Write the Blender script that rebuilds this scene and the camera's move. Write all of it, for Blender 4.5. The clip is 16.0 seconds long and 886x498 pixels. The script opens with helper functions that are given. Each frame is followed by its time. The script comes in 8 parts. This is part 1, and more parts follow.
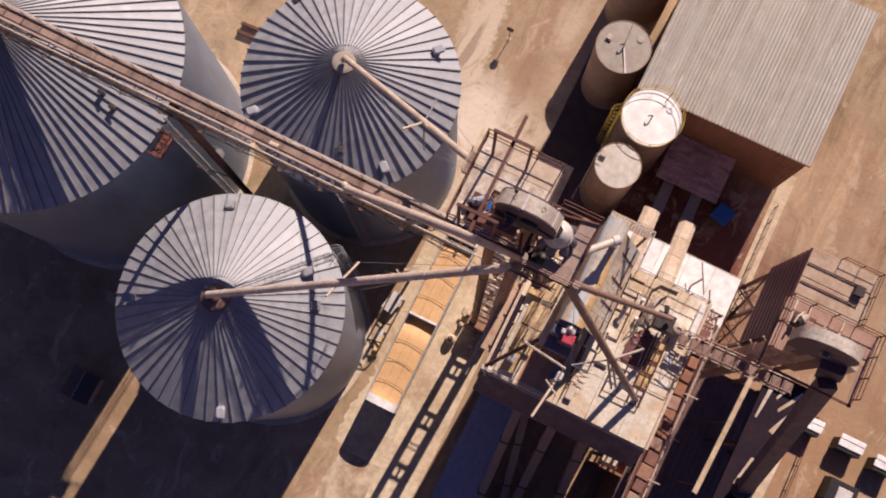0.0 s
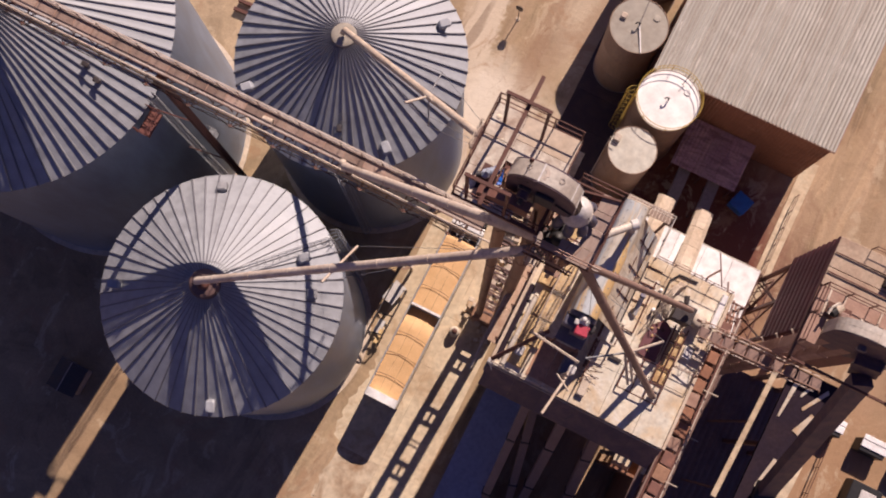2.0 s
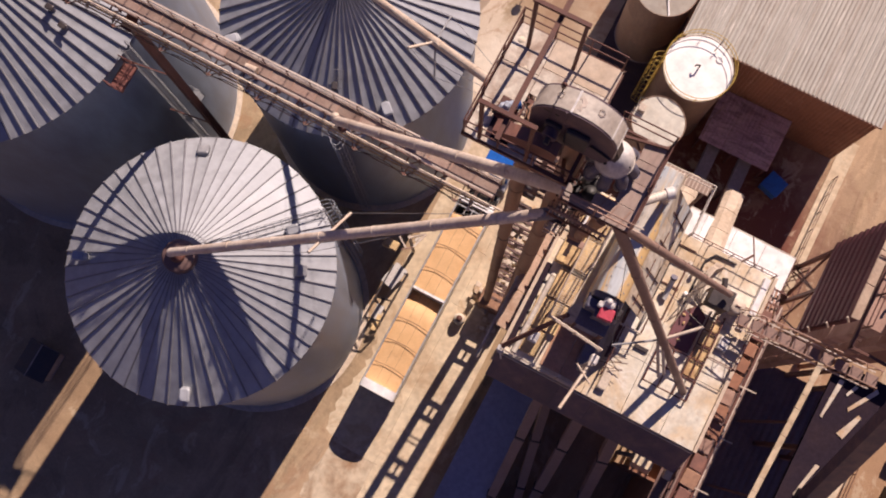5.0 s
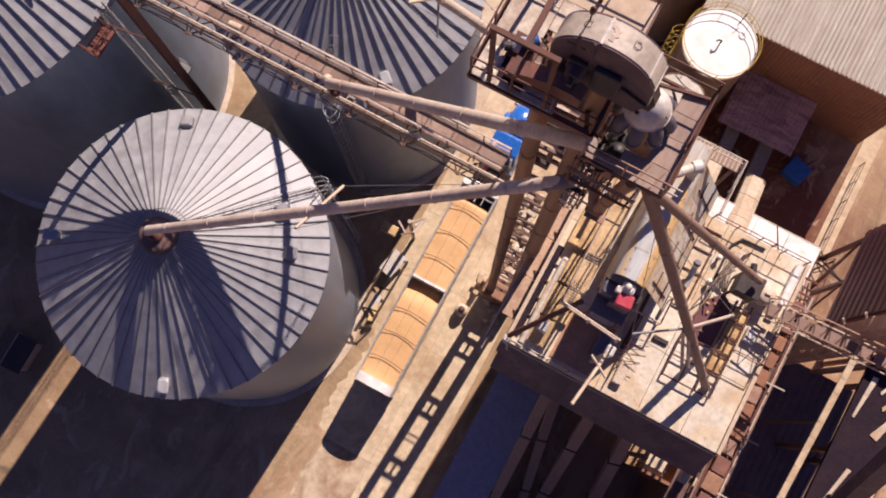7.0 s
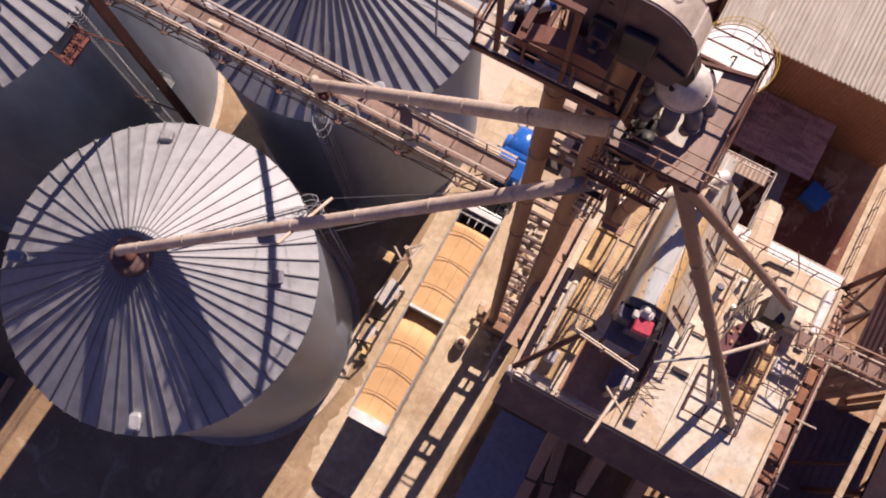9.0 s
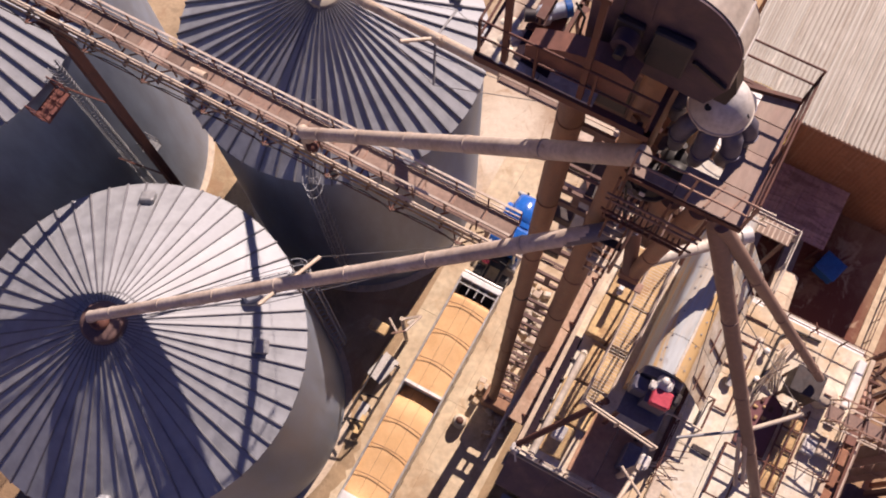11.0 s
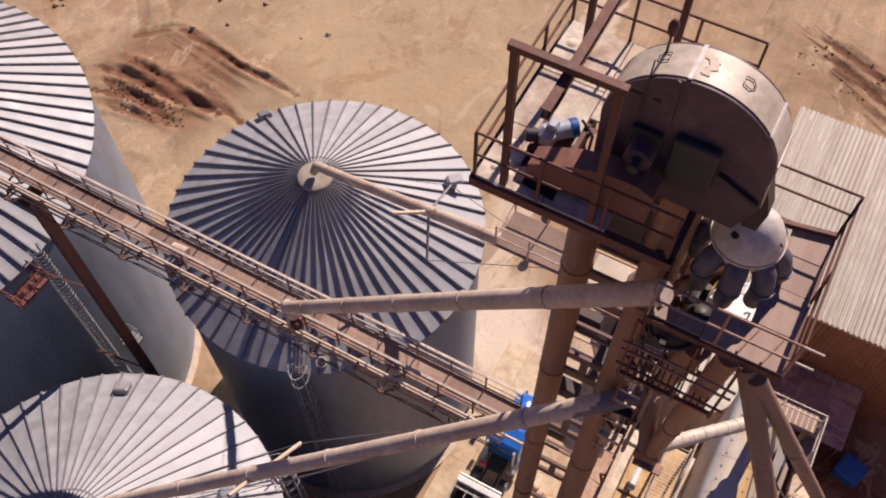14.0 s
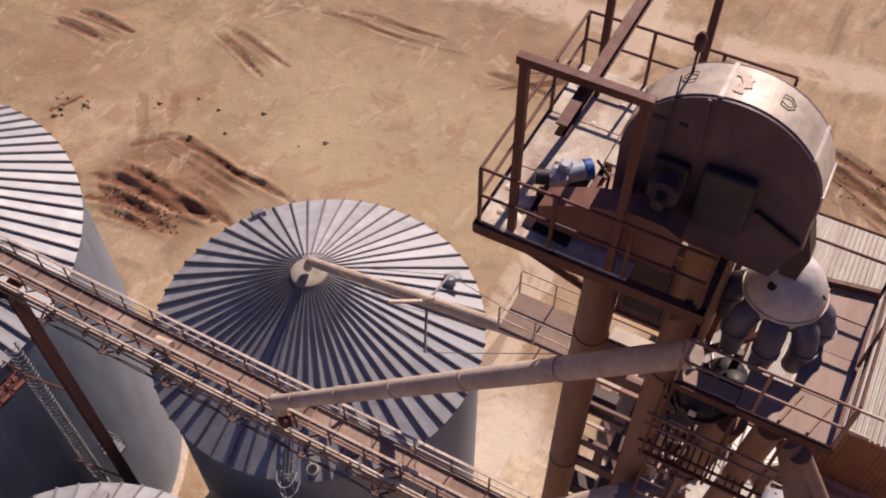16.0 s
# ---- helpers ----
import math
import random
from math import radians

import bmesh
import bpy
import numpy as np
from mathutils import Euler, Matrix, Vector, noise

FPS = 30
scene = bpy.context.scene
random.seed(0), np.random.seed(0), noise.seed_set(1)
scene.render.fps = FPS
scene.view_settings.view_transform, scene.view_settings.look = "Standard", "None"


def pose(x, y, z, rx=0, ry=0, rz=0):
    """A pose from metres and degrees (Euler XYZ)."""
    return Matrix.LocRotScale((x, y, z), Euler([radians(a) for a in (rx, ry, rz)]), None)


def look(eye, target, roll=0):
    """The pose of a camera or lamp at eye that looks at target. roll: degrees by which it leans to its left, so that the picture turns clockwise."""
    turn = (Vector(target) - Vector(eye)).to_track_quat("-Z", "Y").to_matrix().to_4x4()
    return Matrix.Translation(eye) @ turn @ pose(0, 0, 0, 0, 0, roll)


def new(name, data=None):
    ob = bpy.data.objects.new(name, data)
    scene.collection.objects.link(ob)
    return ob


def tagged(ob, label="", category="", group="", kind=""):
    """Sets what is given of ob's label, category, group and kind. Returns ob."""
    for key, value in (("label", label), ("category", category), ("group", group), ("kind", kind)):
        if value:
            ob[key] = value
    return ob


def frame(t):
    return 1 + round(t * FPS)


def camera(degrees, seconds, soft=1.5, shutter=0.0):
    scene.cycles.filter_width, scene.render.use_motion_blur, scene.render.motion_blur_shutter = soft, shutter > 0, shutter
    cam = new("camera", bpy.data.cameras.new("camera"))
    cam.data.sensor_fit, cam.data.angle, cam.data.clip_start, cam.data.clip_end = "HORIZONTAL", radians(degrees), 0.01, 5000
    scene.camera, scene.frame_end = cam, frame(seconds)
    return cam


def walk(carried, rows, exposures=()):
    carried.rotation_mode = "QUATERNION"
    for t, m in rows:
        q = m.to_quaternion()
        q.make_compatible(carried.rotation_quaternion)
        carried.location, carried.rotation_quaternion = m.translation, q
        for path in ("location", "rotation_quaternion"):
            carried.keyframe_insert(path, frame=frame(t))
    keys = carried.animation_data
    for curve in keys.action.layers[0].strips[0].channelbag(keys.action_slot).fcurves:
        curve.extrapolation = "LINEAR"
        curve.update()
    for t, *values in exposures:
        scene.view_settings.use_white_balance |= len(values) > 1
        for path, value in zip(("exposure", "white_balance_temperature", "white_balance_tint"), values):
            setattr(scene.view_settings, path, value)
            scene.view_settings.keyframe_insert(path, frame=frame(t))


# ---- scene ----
cam = camera(50.4, 16.0, 2.0)
METRES, EYE, TILT, LEAN, TURN = 27.0, 84.8, -79.6, 0.55, 26.3
ROWS = [
    (0.0, 0.0, 0.0, 0.0, 0.0, 0.0, -0.0),
    (0.5, -0.0005, 0.033, -0.0062, 0.03, -0.08, -0.04),
    (1.0, -0.0012, 0.0675, -0.0122, 0.06, -0.13, -0.07),
    (1.5, -0.0022, 0.104, -0.0187, 0.12, -0.17, -0.17),
    (2.0, -0.0028, 0.1417, -0.0259, 0.21, -0.22, -0.45),
    (2.5, -0.0029, 0.18, -0.0339, 0.28, -0.25, -0.7),
    (3.0, -0.0028, 0.2194, -0.0436, 0.36, -0.26, -0.95),
    (3.5, -0.004, 0.26, -0.0519, 0.39, -0.31, -1.02),
    (4.0, -0.0052, 0.3017, -0.0591, 0.4, -0.34, -1.07),
    (6.5, -0.0051, 0.5081, -0.103, 0.61, -0.5, -1.95),
    (7.0, -0.005, 0.545, -0.1112, 0.61, -0.49, -1.97),
    (7.5, -0.0048, 0.5819, -0.1199, 0.61, -0.06, -2.01),
    (8.0, -0.005, 0.6187, -0.1274, 0.58, 0.57, -2.06),
    (8.5, -0.0041, 0.6559, -0.1355, 0.58, 1.19, -2.09),
    (11.0, -0.0056, 0.8087, -0.1643, 0.38, 7.01, -2.21),
    (11.5, -0.0055, 0.8274, -0.1687, 0.36, 8.69, -2.2),
    (12.0, -0.0052, 0.8436, -0.1744, 0.32, 10.52, -2.2),
    (12.5, -0.0048, 0.8588, -0.1803, 0.26, 12.74, -2.18),
    (13.0, -0.003, 0.8748, -0.1862, 0.21, 15.2, -2.19),
    (13.5, -0.0026, 0.8903, -0.1904, 0.13, 17.67, -2.15),
    (14.0, -0.0032, 0.9057, -0.1924, 0.1, 20.12, -2.13),
    (14.5, -0.0039, 0.9219, -0.194, 0.06, 22.56, -2.09),
    (15.0, -0.0048, 0.9391, -0.1969, 0.02, 24.99, -2.03),
    (15.5, -0.0051, 0.9581, -0.2004, 0.01, 26.96, -1.98),
    (16.0, -0.005, 0.9778, -0.2039, 0.0, 27.43, -1.93),
]
walk(cam, [(t, pose(0, 0, EYE, TILT, LEAN, TURN) @ pose(METRES * x, METRES * y, METRES * z, 90 + pitch, roll, yaw)) for t, x, y, z, yaw, pitch, roll in ROWS],
     exposures=[(0.0, 0.15, 6500, 33), (4.0, 0.26, 6500, 33), (7.0, 0.36, 6500, 33), (11.0, 0.42, 6500, 33), (14.0, 0.25, 6500, 33), (16.0, 0.12, 6500, 33)])

# ---- light ----
SUN_ELEV, SUN_AZ = 37.5, 3.5            # degrees; azimuth from +y towards +x
world = bpy.data.worlds.new("world")
scene.world = world
world.use_nodes = True
wn = world.node_tree.nodes
sky = wn.new("ShaderNodeTexSky")
sky.sky_type = "NISHITA"
sky.sun_disc = False
sky.sun_elevation = radians(SUN_ELEV)
sky.sun_rotation = radians(SUN_AZ)
sky.air_density, sky.dust_density, sky.ozone_density = 1.9, 0.2, 5.0
wn["Background"].inputs[1].default_value = 0.025
tint = wn.new("ShaderNodeMix")
tint.data_type, tint.blend_type = "RGBA", "MULTIPLY"
tint.inputs[0].default_value = 1.0
tint.inputs[7].default_value = (0.95, 0.80, 1.32, 1)
world.node_tree.links.new(sky.outputs[0], tint.inputs[6])
world.node_tree.links.new(tint.outputs[2], wn["Background"].inputs[0])
sun_data = bpy.data.lights.new("sun", "SUN")
sun_data.energy, sun_data.angle, sun_data.color = 5.0, radians(0.55), (1.0, 0.895, 0.68)
sun = new("sun", sun_data)
sun_from = Vector((math.sin(radians(SUN_AZ)) * math.cos(radians(SUN_ELEV)), math.cos(radians(SUN_AZ)) * math.cos(radians(SUN_ELEV)), math.sin(radians(SUN_ELEV))))
sun.matrix_world = look(sun_from * 120, (0, 0, 0))


# ---- materials ----
def nodes_of(name):
    m = bpy.data.materials.new(name)
    m.use_nodes = True
    t = m.node_tree
    return m, t, t.nodes["Principled BSDF"]


def link(t, a, b):
    t.links.new(a, b)


def noise_node(t, scale, detail=5.0, rough=0.6, src=None, dist=0.0):
    n = t.nodes.new("ShaderNodeTexNoise")
    n.inputs["Scale"].default_value, n.inputs["Detail"].default_value = scale, detail
    n.inputs["Roughness"].default_value, n.inputs["Distortion"].default_value = rough, dist
    if src:
        link(t, src, n.inputs["Vector"])
    return n


def ramp_node(t, src, stops):
    r = t.nodes.new("ShaderNodeValToRGB")
    while len(r.color_ramp.elements) < len(stops):
        r.color_ramp.elements.new(0.5)
    for e, (p, c) in zip(r.color_ramp.elements, stops):
        e.position = p
        e.color = (*c, 1) if not isinstance(c, float) else (c, c, c, 1)
    link(t, src, r.inputs[0])
    return r


def mix_node(t, fac, a, b, mode="MIX"):
    n = t.nodes.new("ShaderNodeMix")
    n.data_type, n.blend_type = "RGBA", mode
    for sock, v in ((n.inputs[0], fac), (n.inputs[6], a), (n.inputs[7], b)):
        if hasattr(v, "is_linked"):
            link(t, v, sock)
        elif isinstance(v, (int, float)):
            sock.default_value = v
        else:
            sock.default_value = (*v, 1)
    return n.outputs[2]


def coords(t):
    g = t.nodes.new("ShaderNodeNewGeometry")
    return g.outputs["Position"]


def shade(c, k):
    return tuple(min(1.0, v * k) for v in c)


def surface(name, base, stain, rough=0.6, metal=0.0, big=0.35, small=6.0, amount=0.55, bump=0.15, bump_scale=25.0, vary=0.12, streak=0.0):
    """A painted, metal or mineral surface: large stains, fine grain, a little relief, a slight change from object to object."""
    m, t, b = nodes_of(name)
    p = coords(t)
    if streak:
        mp = t.nodes.new("ShaderNodeMapping")
        mp.inputs["Scale"].default_value = streak if isinstance(streak, tuple) else (1, 1, streak)
        link(t, p, mp.inputs["Vector"])
        p = mp.outputs[0]
    n1 = noise_node(t, big, 6, 0.62, p, 0.4)
    n2 = noise_node(t, small, 4, 0.6, p)
    r1 = ramp_node(t, n1.outputs["Fac"], [(0.42, 0.0), (0.68, 1.0)])
    r2 = ramp_node(t, n2.outputs["Fac"], [(0.3, 0.80), (0.7, 1.12)])
    f = t.nodes.new("ShaderNodeMath")
    f.operation = "MULTIPLY"
    link(t, r1.outputs[0], f.inputs[0])
    f.inputs[1].default_value = amount
    c = mix_node(t, f.outputs[0], base, stain)
    c = mix_node(t, 1.0, c, r2.outputs[0], "MULTIPLY")
    oi = t.nodes.new("ShaderNodeObjectInfo")
    r3 = ramp_node(t, oi.outputs["Random"], [(0.0, 1.0 - vary), (1.0, 1.0 + vary * 0.4)])
    c = mix_node(t, 1.0, c, r3.outputs[0], "MULTIPLY")
    link(t, c, b.inputs["Base Color"])
    rr = ramp_node(t, n2.outputs["Fac"], [(0.3, max(0.05, rough - 0.1)), (0.7, min(1.0, rough + 0.1))])
    link(t, rr.outputs[0], b.inputs["Roughness"])
    b.inputs["Metallic"].default_value = metal
    if bump:
        n3 = noise_node(t, bump_scale, 3, 0.6, p)
        bp = t.nodes.new("ShaderNodeBump")
        bp.inputs["Strength"].default_value, bp.inputs["Distance"].default_value = bump, 0.03
        link(t, n3.outputs["Fac"], bp.inputs["Height"])
        link(t, bp.outputs[0], b.inputs["Normal"])
    return m


def grime(m, scale, tone, lo=0.52, hi=0.62, amount=0.6, stretch=None):
    """One more layer of dirt over a material: ragged patches of one tone."""
    t = m.node_tree
    b = t.nodes["Principled BSDF"]
    p = coords(t)
    if stretch:
        mp = t.nodes.new("ShaderNodeMapping")
        mp.inputs["Scale"].default_value = stretch
        link(t, p, mp.inputs["Vector"])
        p = mp.outputs[0]
    n = noise_node(t, scale, 8, 0.68, p, 0.8)
    k = ramp_node(t, n.outputs["Fac"], [(lo, 0.0), (hi, float(amount))])
    under = b.inputs["Base Color"].links[0].from_socket
    link(t, mix_node(t, k.outputs[0], under, tone), b.inputs["Base Color"])


GALV = surface("galvanised_roof_steel", (0.405, 0.43, 0.468), (0.35, 0.365, 0.385), 0.68, 0.42, 0.22, 1.2, 0.4, 0.02, 8, 0.10)
GALV_DARK = surface("weathered_rib_steel", (0.30, 0.31, 0.33), (0.20, 0.20, 0.22), 0.55, 0.3, 0.3, 3, 0.6, 0.05, 8, 0.1)
RIB = surface("weathered_roof_rib", (0.25, 0.255, 0.28), (0.15, 0.14, 0.15), 0.6, 0.2, 0.5, 3, 0.5, 0.05, 8, 0.1)
GALV_WALL = surface("galvanised_wall_steel", (0.30, 0.355, 0.455), (0.25, 0.30, 0.38), 0.5, 0.5, 0.12, 1.2, 0.6, 0.06, 5, 0.05, 0.25)
RUST_CAP = surface("dusty_rusted_steel", (0.40, 0.34, 0.29), (0.22, 0.12, 0.08), 0.75, 0.1, 1.1, 8, 0.9, 0.2, 20)
SPOUT_BROWN = surface("brown_painted_spout", (0.30, 0.20, 0.165), (0.22, 0.14, 0.12), 0.6, 0.05, 0.8, 7, 0.7, 0.06, 20)
LEG_PLUM = surface("plum_brown_leg_casing", (0.20, 0.125, 0.11), (0.13, 0.08, 0.078), 0.65, 0.1, 0.5, 5, 0.8, 0.06, 15, 0.1, 0.3)
TAN = surface("dusty_tan_painted_pipe", (0.65, 0.565, 0.485), (0.42, 0.31, 0.24), 0.6, 0.05, 0.8, 7, 0.7, 0.08, 20)
TAN_PALE = surface("pale_tan_painted_steel", (0.63, 0.54, 0.44), (0.42, 0.31, 0.23), 0.62, 0.05, 0.9, 7, 0.7, 0.1, 20)
RUST = surface("red_brown_primed_steel", (0.15, 0.060, 0.044), (0.09, 0.042, 0.038), 0.65, 0.1, 1.2, 9, 0.7, 0.12, 25)
RUST_RED = surface("brick_red_landing_paint", (0.20, 0.075, 0.06), (0.14, 0.055, 0.05), 0.65, 0.05, 1.2, 9, 0.6, 0.1, 25)
RUST_PALE = surface("faded_pink_brown_steel", (0.42, 0.27, 0.21), (0.25, 0.13, 0.09), 0.7, 0.05, 1.0, 9, 0.7, 0.12, 25)
LEG = surface("brown_dusty_leg_casing", (0.36, 0.20, 0.125), (0.22, 0.115, 0.075), 0.6, 0.1, 0.5, 5, 0.8, 0.06, 15, 0.1, 0.3)
COVER = surface("green_black_cover_paint", (0.045, 0.046, 0.05), (0.075, 0.06, 0.065), 0.6, 0.1, 1.4, 6, 0.7, 0.05, 20)
FLOOR_BROWN = surface("scuffed_brown_floor_plate", (0.33, 0.24, 0.205), (0.46, 0.365, 0.305), 0.75, 0.1, 1.6, 8, 0.8, 0.12, 20, 0.08, (1.0, 0.3, 1.0))
ROOF_TAN = surface("dusty_tan_sheet_roof", (0.50, 0.385, 0.285), (0.36, 0.245, 0.175), 0.85, 0.0, 0.7, 5, 0.9, 0.06, 12)
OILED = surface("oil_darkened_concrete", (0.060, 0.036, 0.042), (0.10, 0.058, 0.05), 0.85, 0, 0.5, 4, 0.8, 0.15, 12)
GUARD = surface("red_brown_belt_guard", (0.27, 0.125, 0.09), (0.17, 0.085, 0.075), 0.65, 0.05, 1.0, 6, 0.7, 0.06, 20)
DUST_PLATE = surface("dust_caked_floor_plate", (0.72, 0.66, 0.56), (0.42, 0.31, 0.24), 0.9, 0.05, 1.6, 7, 1.0, 0.2, 16)
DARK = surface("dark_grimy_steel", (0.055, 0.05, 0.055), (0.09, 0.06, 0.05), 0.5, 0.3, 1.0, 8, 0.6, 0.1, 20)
HOOD = surface("pale_dented_hood_steel", (0.66, 0.61, 0.53), (0.48, 0.40, 0.33), 0.55, 0.1, 0.9, 6, 0.7, 0.12, 9)
OUTLET = surface("blue_grey_outlet_steel", (0.125, 0.125, 0.185), (0.20, 0.185, 0.20), 0.5, 0.3, 1.4, 8, 0.7, 0.06, 14)
# dark face colour: stains plus the shade of sides turned from the sun
HOOD_FACE = surface("shade_dark_stained_hood_face", (0.085, 0.06, 0.09), (0.18, 0.115, 0.12), 0.6, 0.1, 1.1, 4, 0.9, 0.1, 12)
DIST = surface("pale_grey_distributor_paint", (0.72, 0.70, 0.68), (0.48, 0.45, 0.42), 0.5, 0.1, 1.2, 8, 0.6, 0.06, 14)
CONC = surface("stained_concrete", (0.64, 0.54, 0.43), (0.48, 0.36, 0.25), 0.9, 0, 0.28, 3.5, 0.75, 0.25, 14, 0.08)
CONC_SLAB = surface("driveway_concrete", (0.66, 0.555, 0.40), (0.38, 0.24, 0.14), 0.92, 0, 0.2, 2.2, 0.6, 0.25, 12, 0.06)
CONC_DIRTY = surface("soil_strewn_concrete", (0.60, 0.50, 0.37), (0.28, 0.155, 0.08), 0.95, 0, 0.45, 2.0, 0.95, 0.4, 6, 0.08)
# near-black matt colour that stands for deep shade
SHADE_BLACK = surface("matt_shade_black", (0.034, 0.024, 0.036), (0.05, 0.032, 0.038), 0.95, 0, 0.5, 5, 0.6, 0.1, 12)
SHADE_BLACK.node_tree.nodes["Principled BSDF"].inputs["Specular IOR Level"].default_value = 0.05
# pale concrete, also used for painted strips of sunlight
CONC_PALE = surface("pale_concrete_and_light_strip", (0.62, 0.56, 0.47), (0.50, 0.38, 0.26), 0.9, 0, 0.25, 1.2, 0.7, 0.05, 12, 0.05)
DECK_TOP = surface("pale_dusty_deck", (0.77, 0.73, 0.62), (0.55, 0.36, 0.18), 0.9, 0, 0.35, 3.0, 0.75, 0.1, 14, 0.10)
# concrete darkened in colour for walls that stand in shade
WALL_SHADE = surface("shaded_grey_brown_concrete", (0.34, 0.29, 0.27), (0.24, 0.19, 0.18), 0.9, 0, 0.3, 3, 0.6, 0.2, 12)
GRATE = surface("brown_walkway_planks", (0.42, 0.31, 0.255), (0.25, 0.155, 0.125), 0.85, 0.05, 0.6, 9, 0.8, 0.15, 18, 0.35)
SHED_ROOF = surface("sun_bleached_corrugated_iron", (0.48, 0.47, 0.425), (0.34, 0.29, 0.24), 0.6, 0.1, 1.0, 3.0, 0.6, 0.03, 9, 0.04, (1.4, 0.03, 1.0))
SHED_WALL = surface("brown_corrugated_iron", (0.36, 0.17, 0.10), (0.24, 0.105, 0.065), 0.7, 0.1, 0.4, 4, 0.7, 0.06, 9)
CANOPY = surface("rusted_plum_corrugated_iron", (0.46, 0.30, 0.33), (0.56, 0.40, 0.39), 0.7, 0.1, 0.6, 5, 0.8, 0.06, 9)
PURPLE = surface("dark_plum_corrugated_cladding", (0.18, 0.07, 0.08), (0.125, 0.052, 0.062), 0.65, 0.1, 0.4, 4, 0.6, 0.06, 9)
WHITE = surface("white_painted_roof", (0.95, 0.95, 0.95), (0.80, 0.77, 0.73), 0.5, 0, 0.9, 1.5, 0.25, 0.03, 12)
TANK_WHITE = surface("white_tank_enamel", (0.88, 0.87, 0.85), (0.80, 0.77, 0.72), 0.45, 0, 0.5, 1.0, 0.4, 0.01, 12)
TANK_GREY = surface("weathered_grey_tank", (0.42, 0.385, 0.325), (0.31, 0.26, 0.21), 0.7, 0.05, 0.7, 1.5, 0.6, 0.01, 12, 0.25)
TANK_CREAM = surface("chalky_cream_tank_roof", (0.62, 0.60, 0.52), (0.54, 0.49, 0.40), 0.75, 0, 0.8, 2.0, 0.6, 0.01, 12)
TANK_WALL = surface("rust_streaked_tank_wall", (0.30, 0.20, 0.145), (0.22, 0.12, 0.075), 0.65, 0.1, 0.5, 4, 0.8, 0.06, 12, 0.1, 0.3)
YELLOW = surface("safety_yellow_paint", (0.55, 0.38, 0.06), (0.42, 0.25, 0.06), 0.55, 0, 1.5, 9, 0.5, 0.05, 20)
YELLOW_PALE = surface("pale_yellow_dusty_panel", (0.72, 0.52, 0.26), (0.38, 0.24, 0.13), 0.8, 0, 0.7, 5, 0.7, 0.15, 18)
BLUE = surface("blue_painted_steel", (0.02, 0.13, 0.45), (0.03, 0.09, 0.28), 0.4, 0, 1.4, 8, 0.5, 0.03, 20)
BLUE_GLOSS = surface("glossy_blue_truck_paint", (0.015, 0.14, 0.55), (0.02, 0.12, 0.45), 0.18, 0, 0.8, 6, 0.3, 0.0, 20)
RED = surface("red_motor_paint", (0.58, 0.07, 0.11), (0.42, 0.06, 0.08), 0.45, 0, 2, 9, 0.5, 0.03, 20)
MOTOR_BLUE = surface("faded_blue_grey_motor_paint", (0.36, 0.45, 0.60), (0.52, 0.52, 0.52), 0.5, 0.1, 2.5, 9, 0.8, 0.05, 20)
ALU = surface("dull_aluminium", (0.68, 0.68, 0.67), (0.54, 0.53, 0.52), 0.38, 0.6, 0.8, 6, 0.5, 0.03, 20)
BLACK = surface("black_rubber_and_steel", (0.022, 0.022, 0.025), (0.045, 0.04, 0.038), 0.55, 0.05, 1.2, 9, 0.5, 0.05, 25)
BARREL = surface("pale_blue_grey_housing", (0.52, 0.57, 0.59), (0.58, 0.40, 0.18), 0.6, 0.0, 0.75, 4, 1.0, 0.04, 10, 0.05, (1.0, 0.18, 1.0))
PINK = surface("pink_tan_cover_panel", (0.56, 0.40, 0.30), (0.44, 0.28, 0.19), 0.7, 0, 0.6, 5, 0.7, 0.08, 16)
# the blue of sky-lit shade is put into this roof colour
NAVY_ROOF = surface("shade_blue_sheet_roof", (0.34, 0.33, 0.42), (0.27, 0.26, 0.33), 0.6, 0.2, 0.3, 3, 0.6, 0.04, 9)
STEEL_BROWN = surface("brown_deck_plate", (0.50, 0.30, 0.20), (0.36, 0.19, 0.13), 0.85, 0.05, 0.9, 5, 0.8, 0.1, 14)
grime(DECK_TOP, 0.30, (0.66, 0.47, 0.26), 0.52, 0.64, 0.5)
grime(DECK_TOP, 0.75, (0.80, 0.78, 0.74), 0.56, 0.64, 0.6)
grime(DECK_TOP, 2.2, (0.30, 0.17, 0.10), 0.60, 0.70, 0.7)
grime(YELLOW_PALE, 1.1, (0.34, 0.19, 0.09), 0.52, 0.62, 0.7)
grime(BARREL, 0.6, (0.66, 0.42, 0.15), 0.54, 0.60, 0.85, (1.0, 0.22, 1.0))
grime(BARREL, 1.6, (0.33, 0.30, 0.29), 0.60, 0.70, 0.6, (1.0, 0.3, 1.0))
grime(PINK, 1.3, (0.34, 0.20, 0.13), 0.53, 0.64, 0.7, (1.0, 0.4, 1.0))
grime(CONC_SLAB, 0.5, (0.40, 0.27, 0.16), 0.54, 0.64, 0.55)
grime(CONC_PALE, 0.30, (0.46, 0.29, 0.15), 0.50, 0.57, 0.7)
grime(CONC_SLAB, 3.5, (0.27, 0.18, 0.12), 0.64, 0.70, 0.6)
grime(TAN, 2.2, (0.30, 0.20, 0.15), 0.60, 0.68, 0.6)
grime(SPOUT_BROWN, 2.4, (0.40, 0.30, 0.24), 0.60, 0.70, 0.5)
grime(LEG, 1.6, (0.42, 0.30, 0.20), 0.60, 0.72, 0.5, (1.0, 1.0, 0.25))
grime(LEG, 2.6, (0.15, 0.085, 0.065), 0.58, 0.68, 0.6)
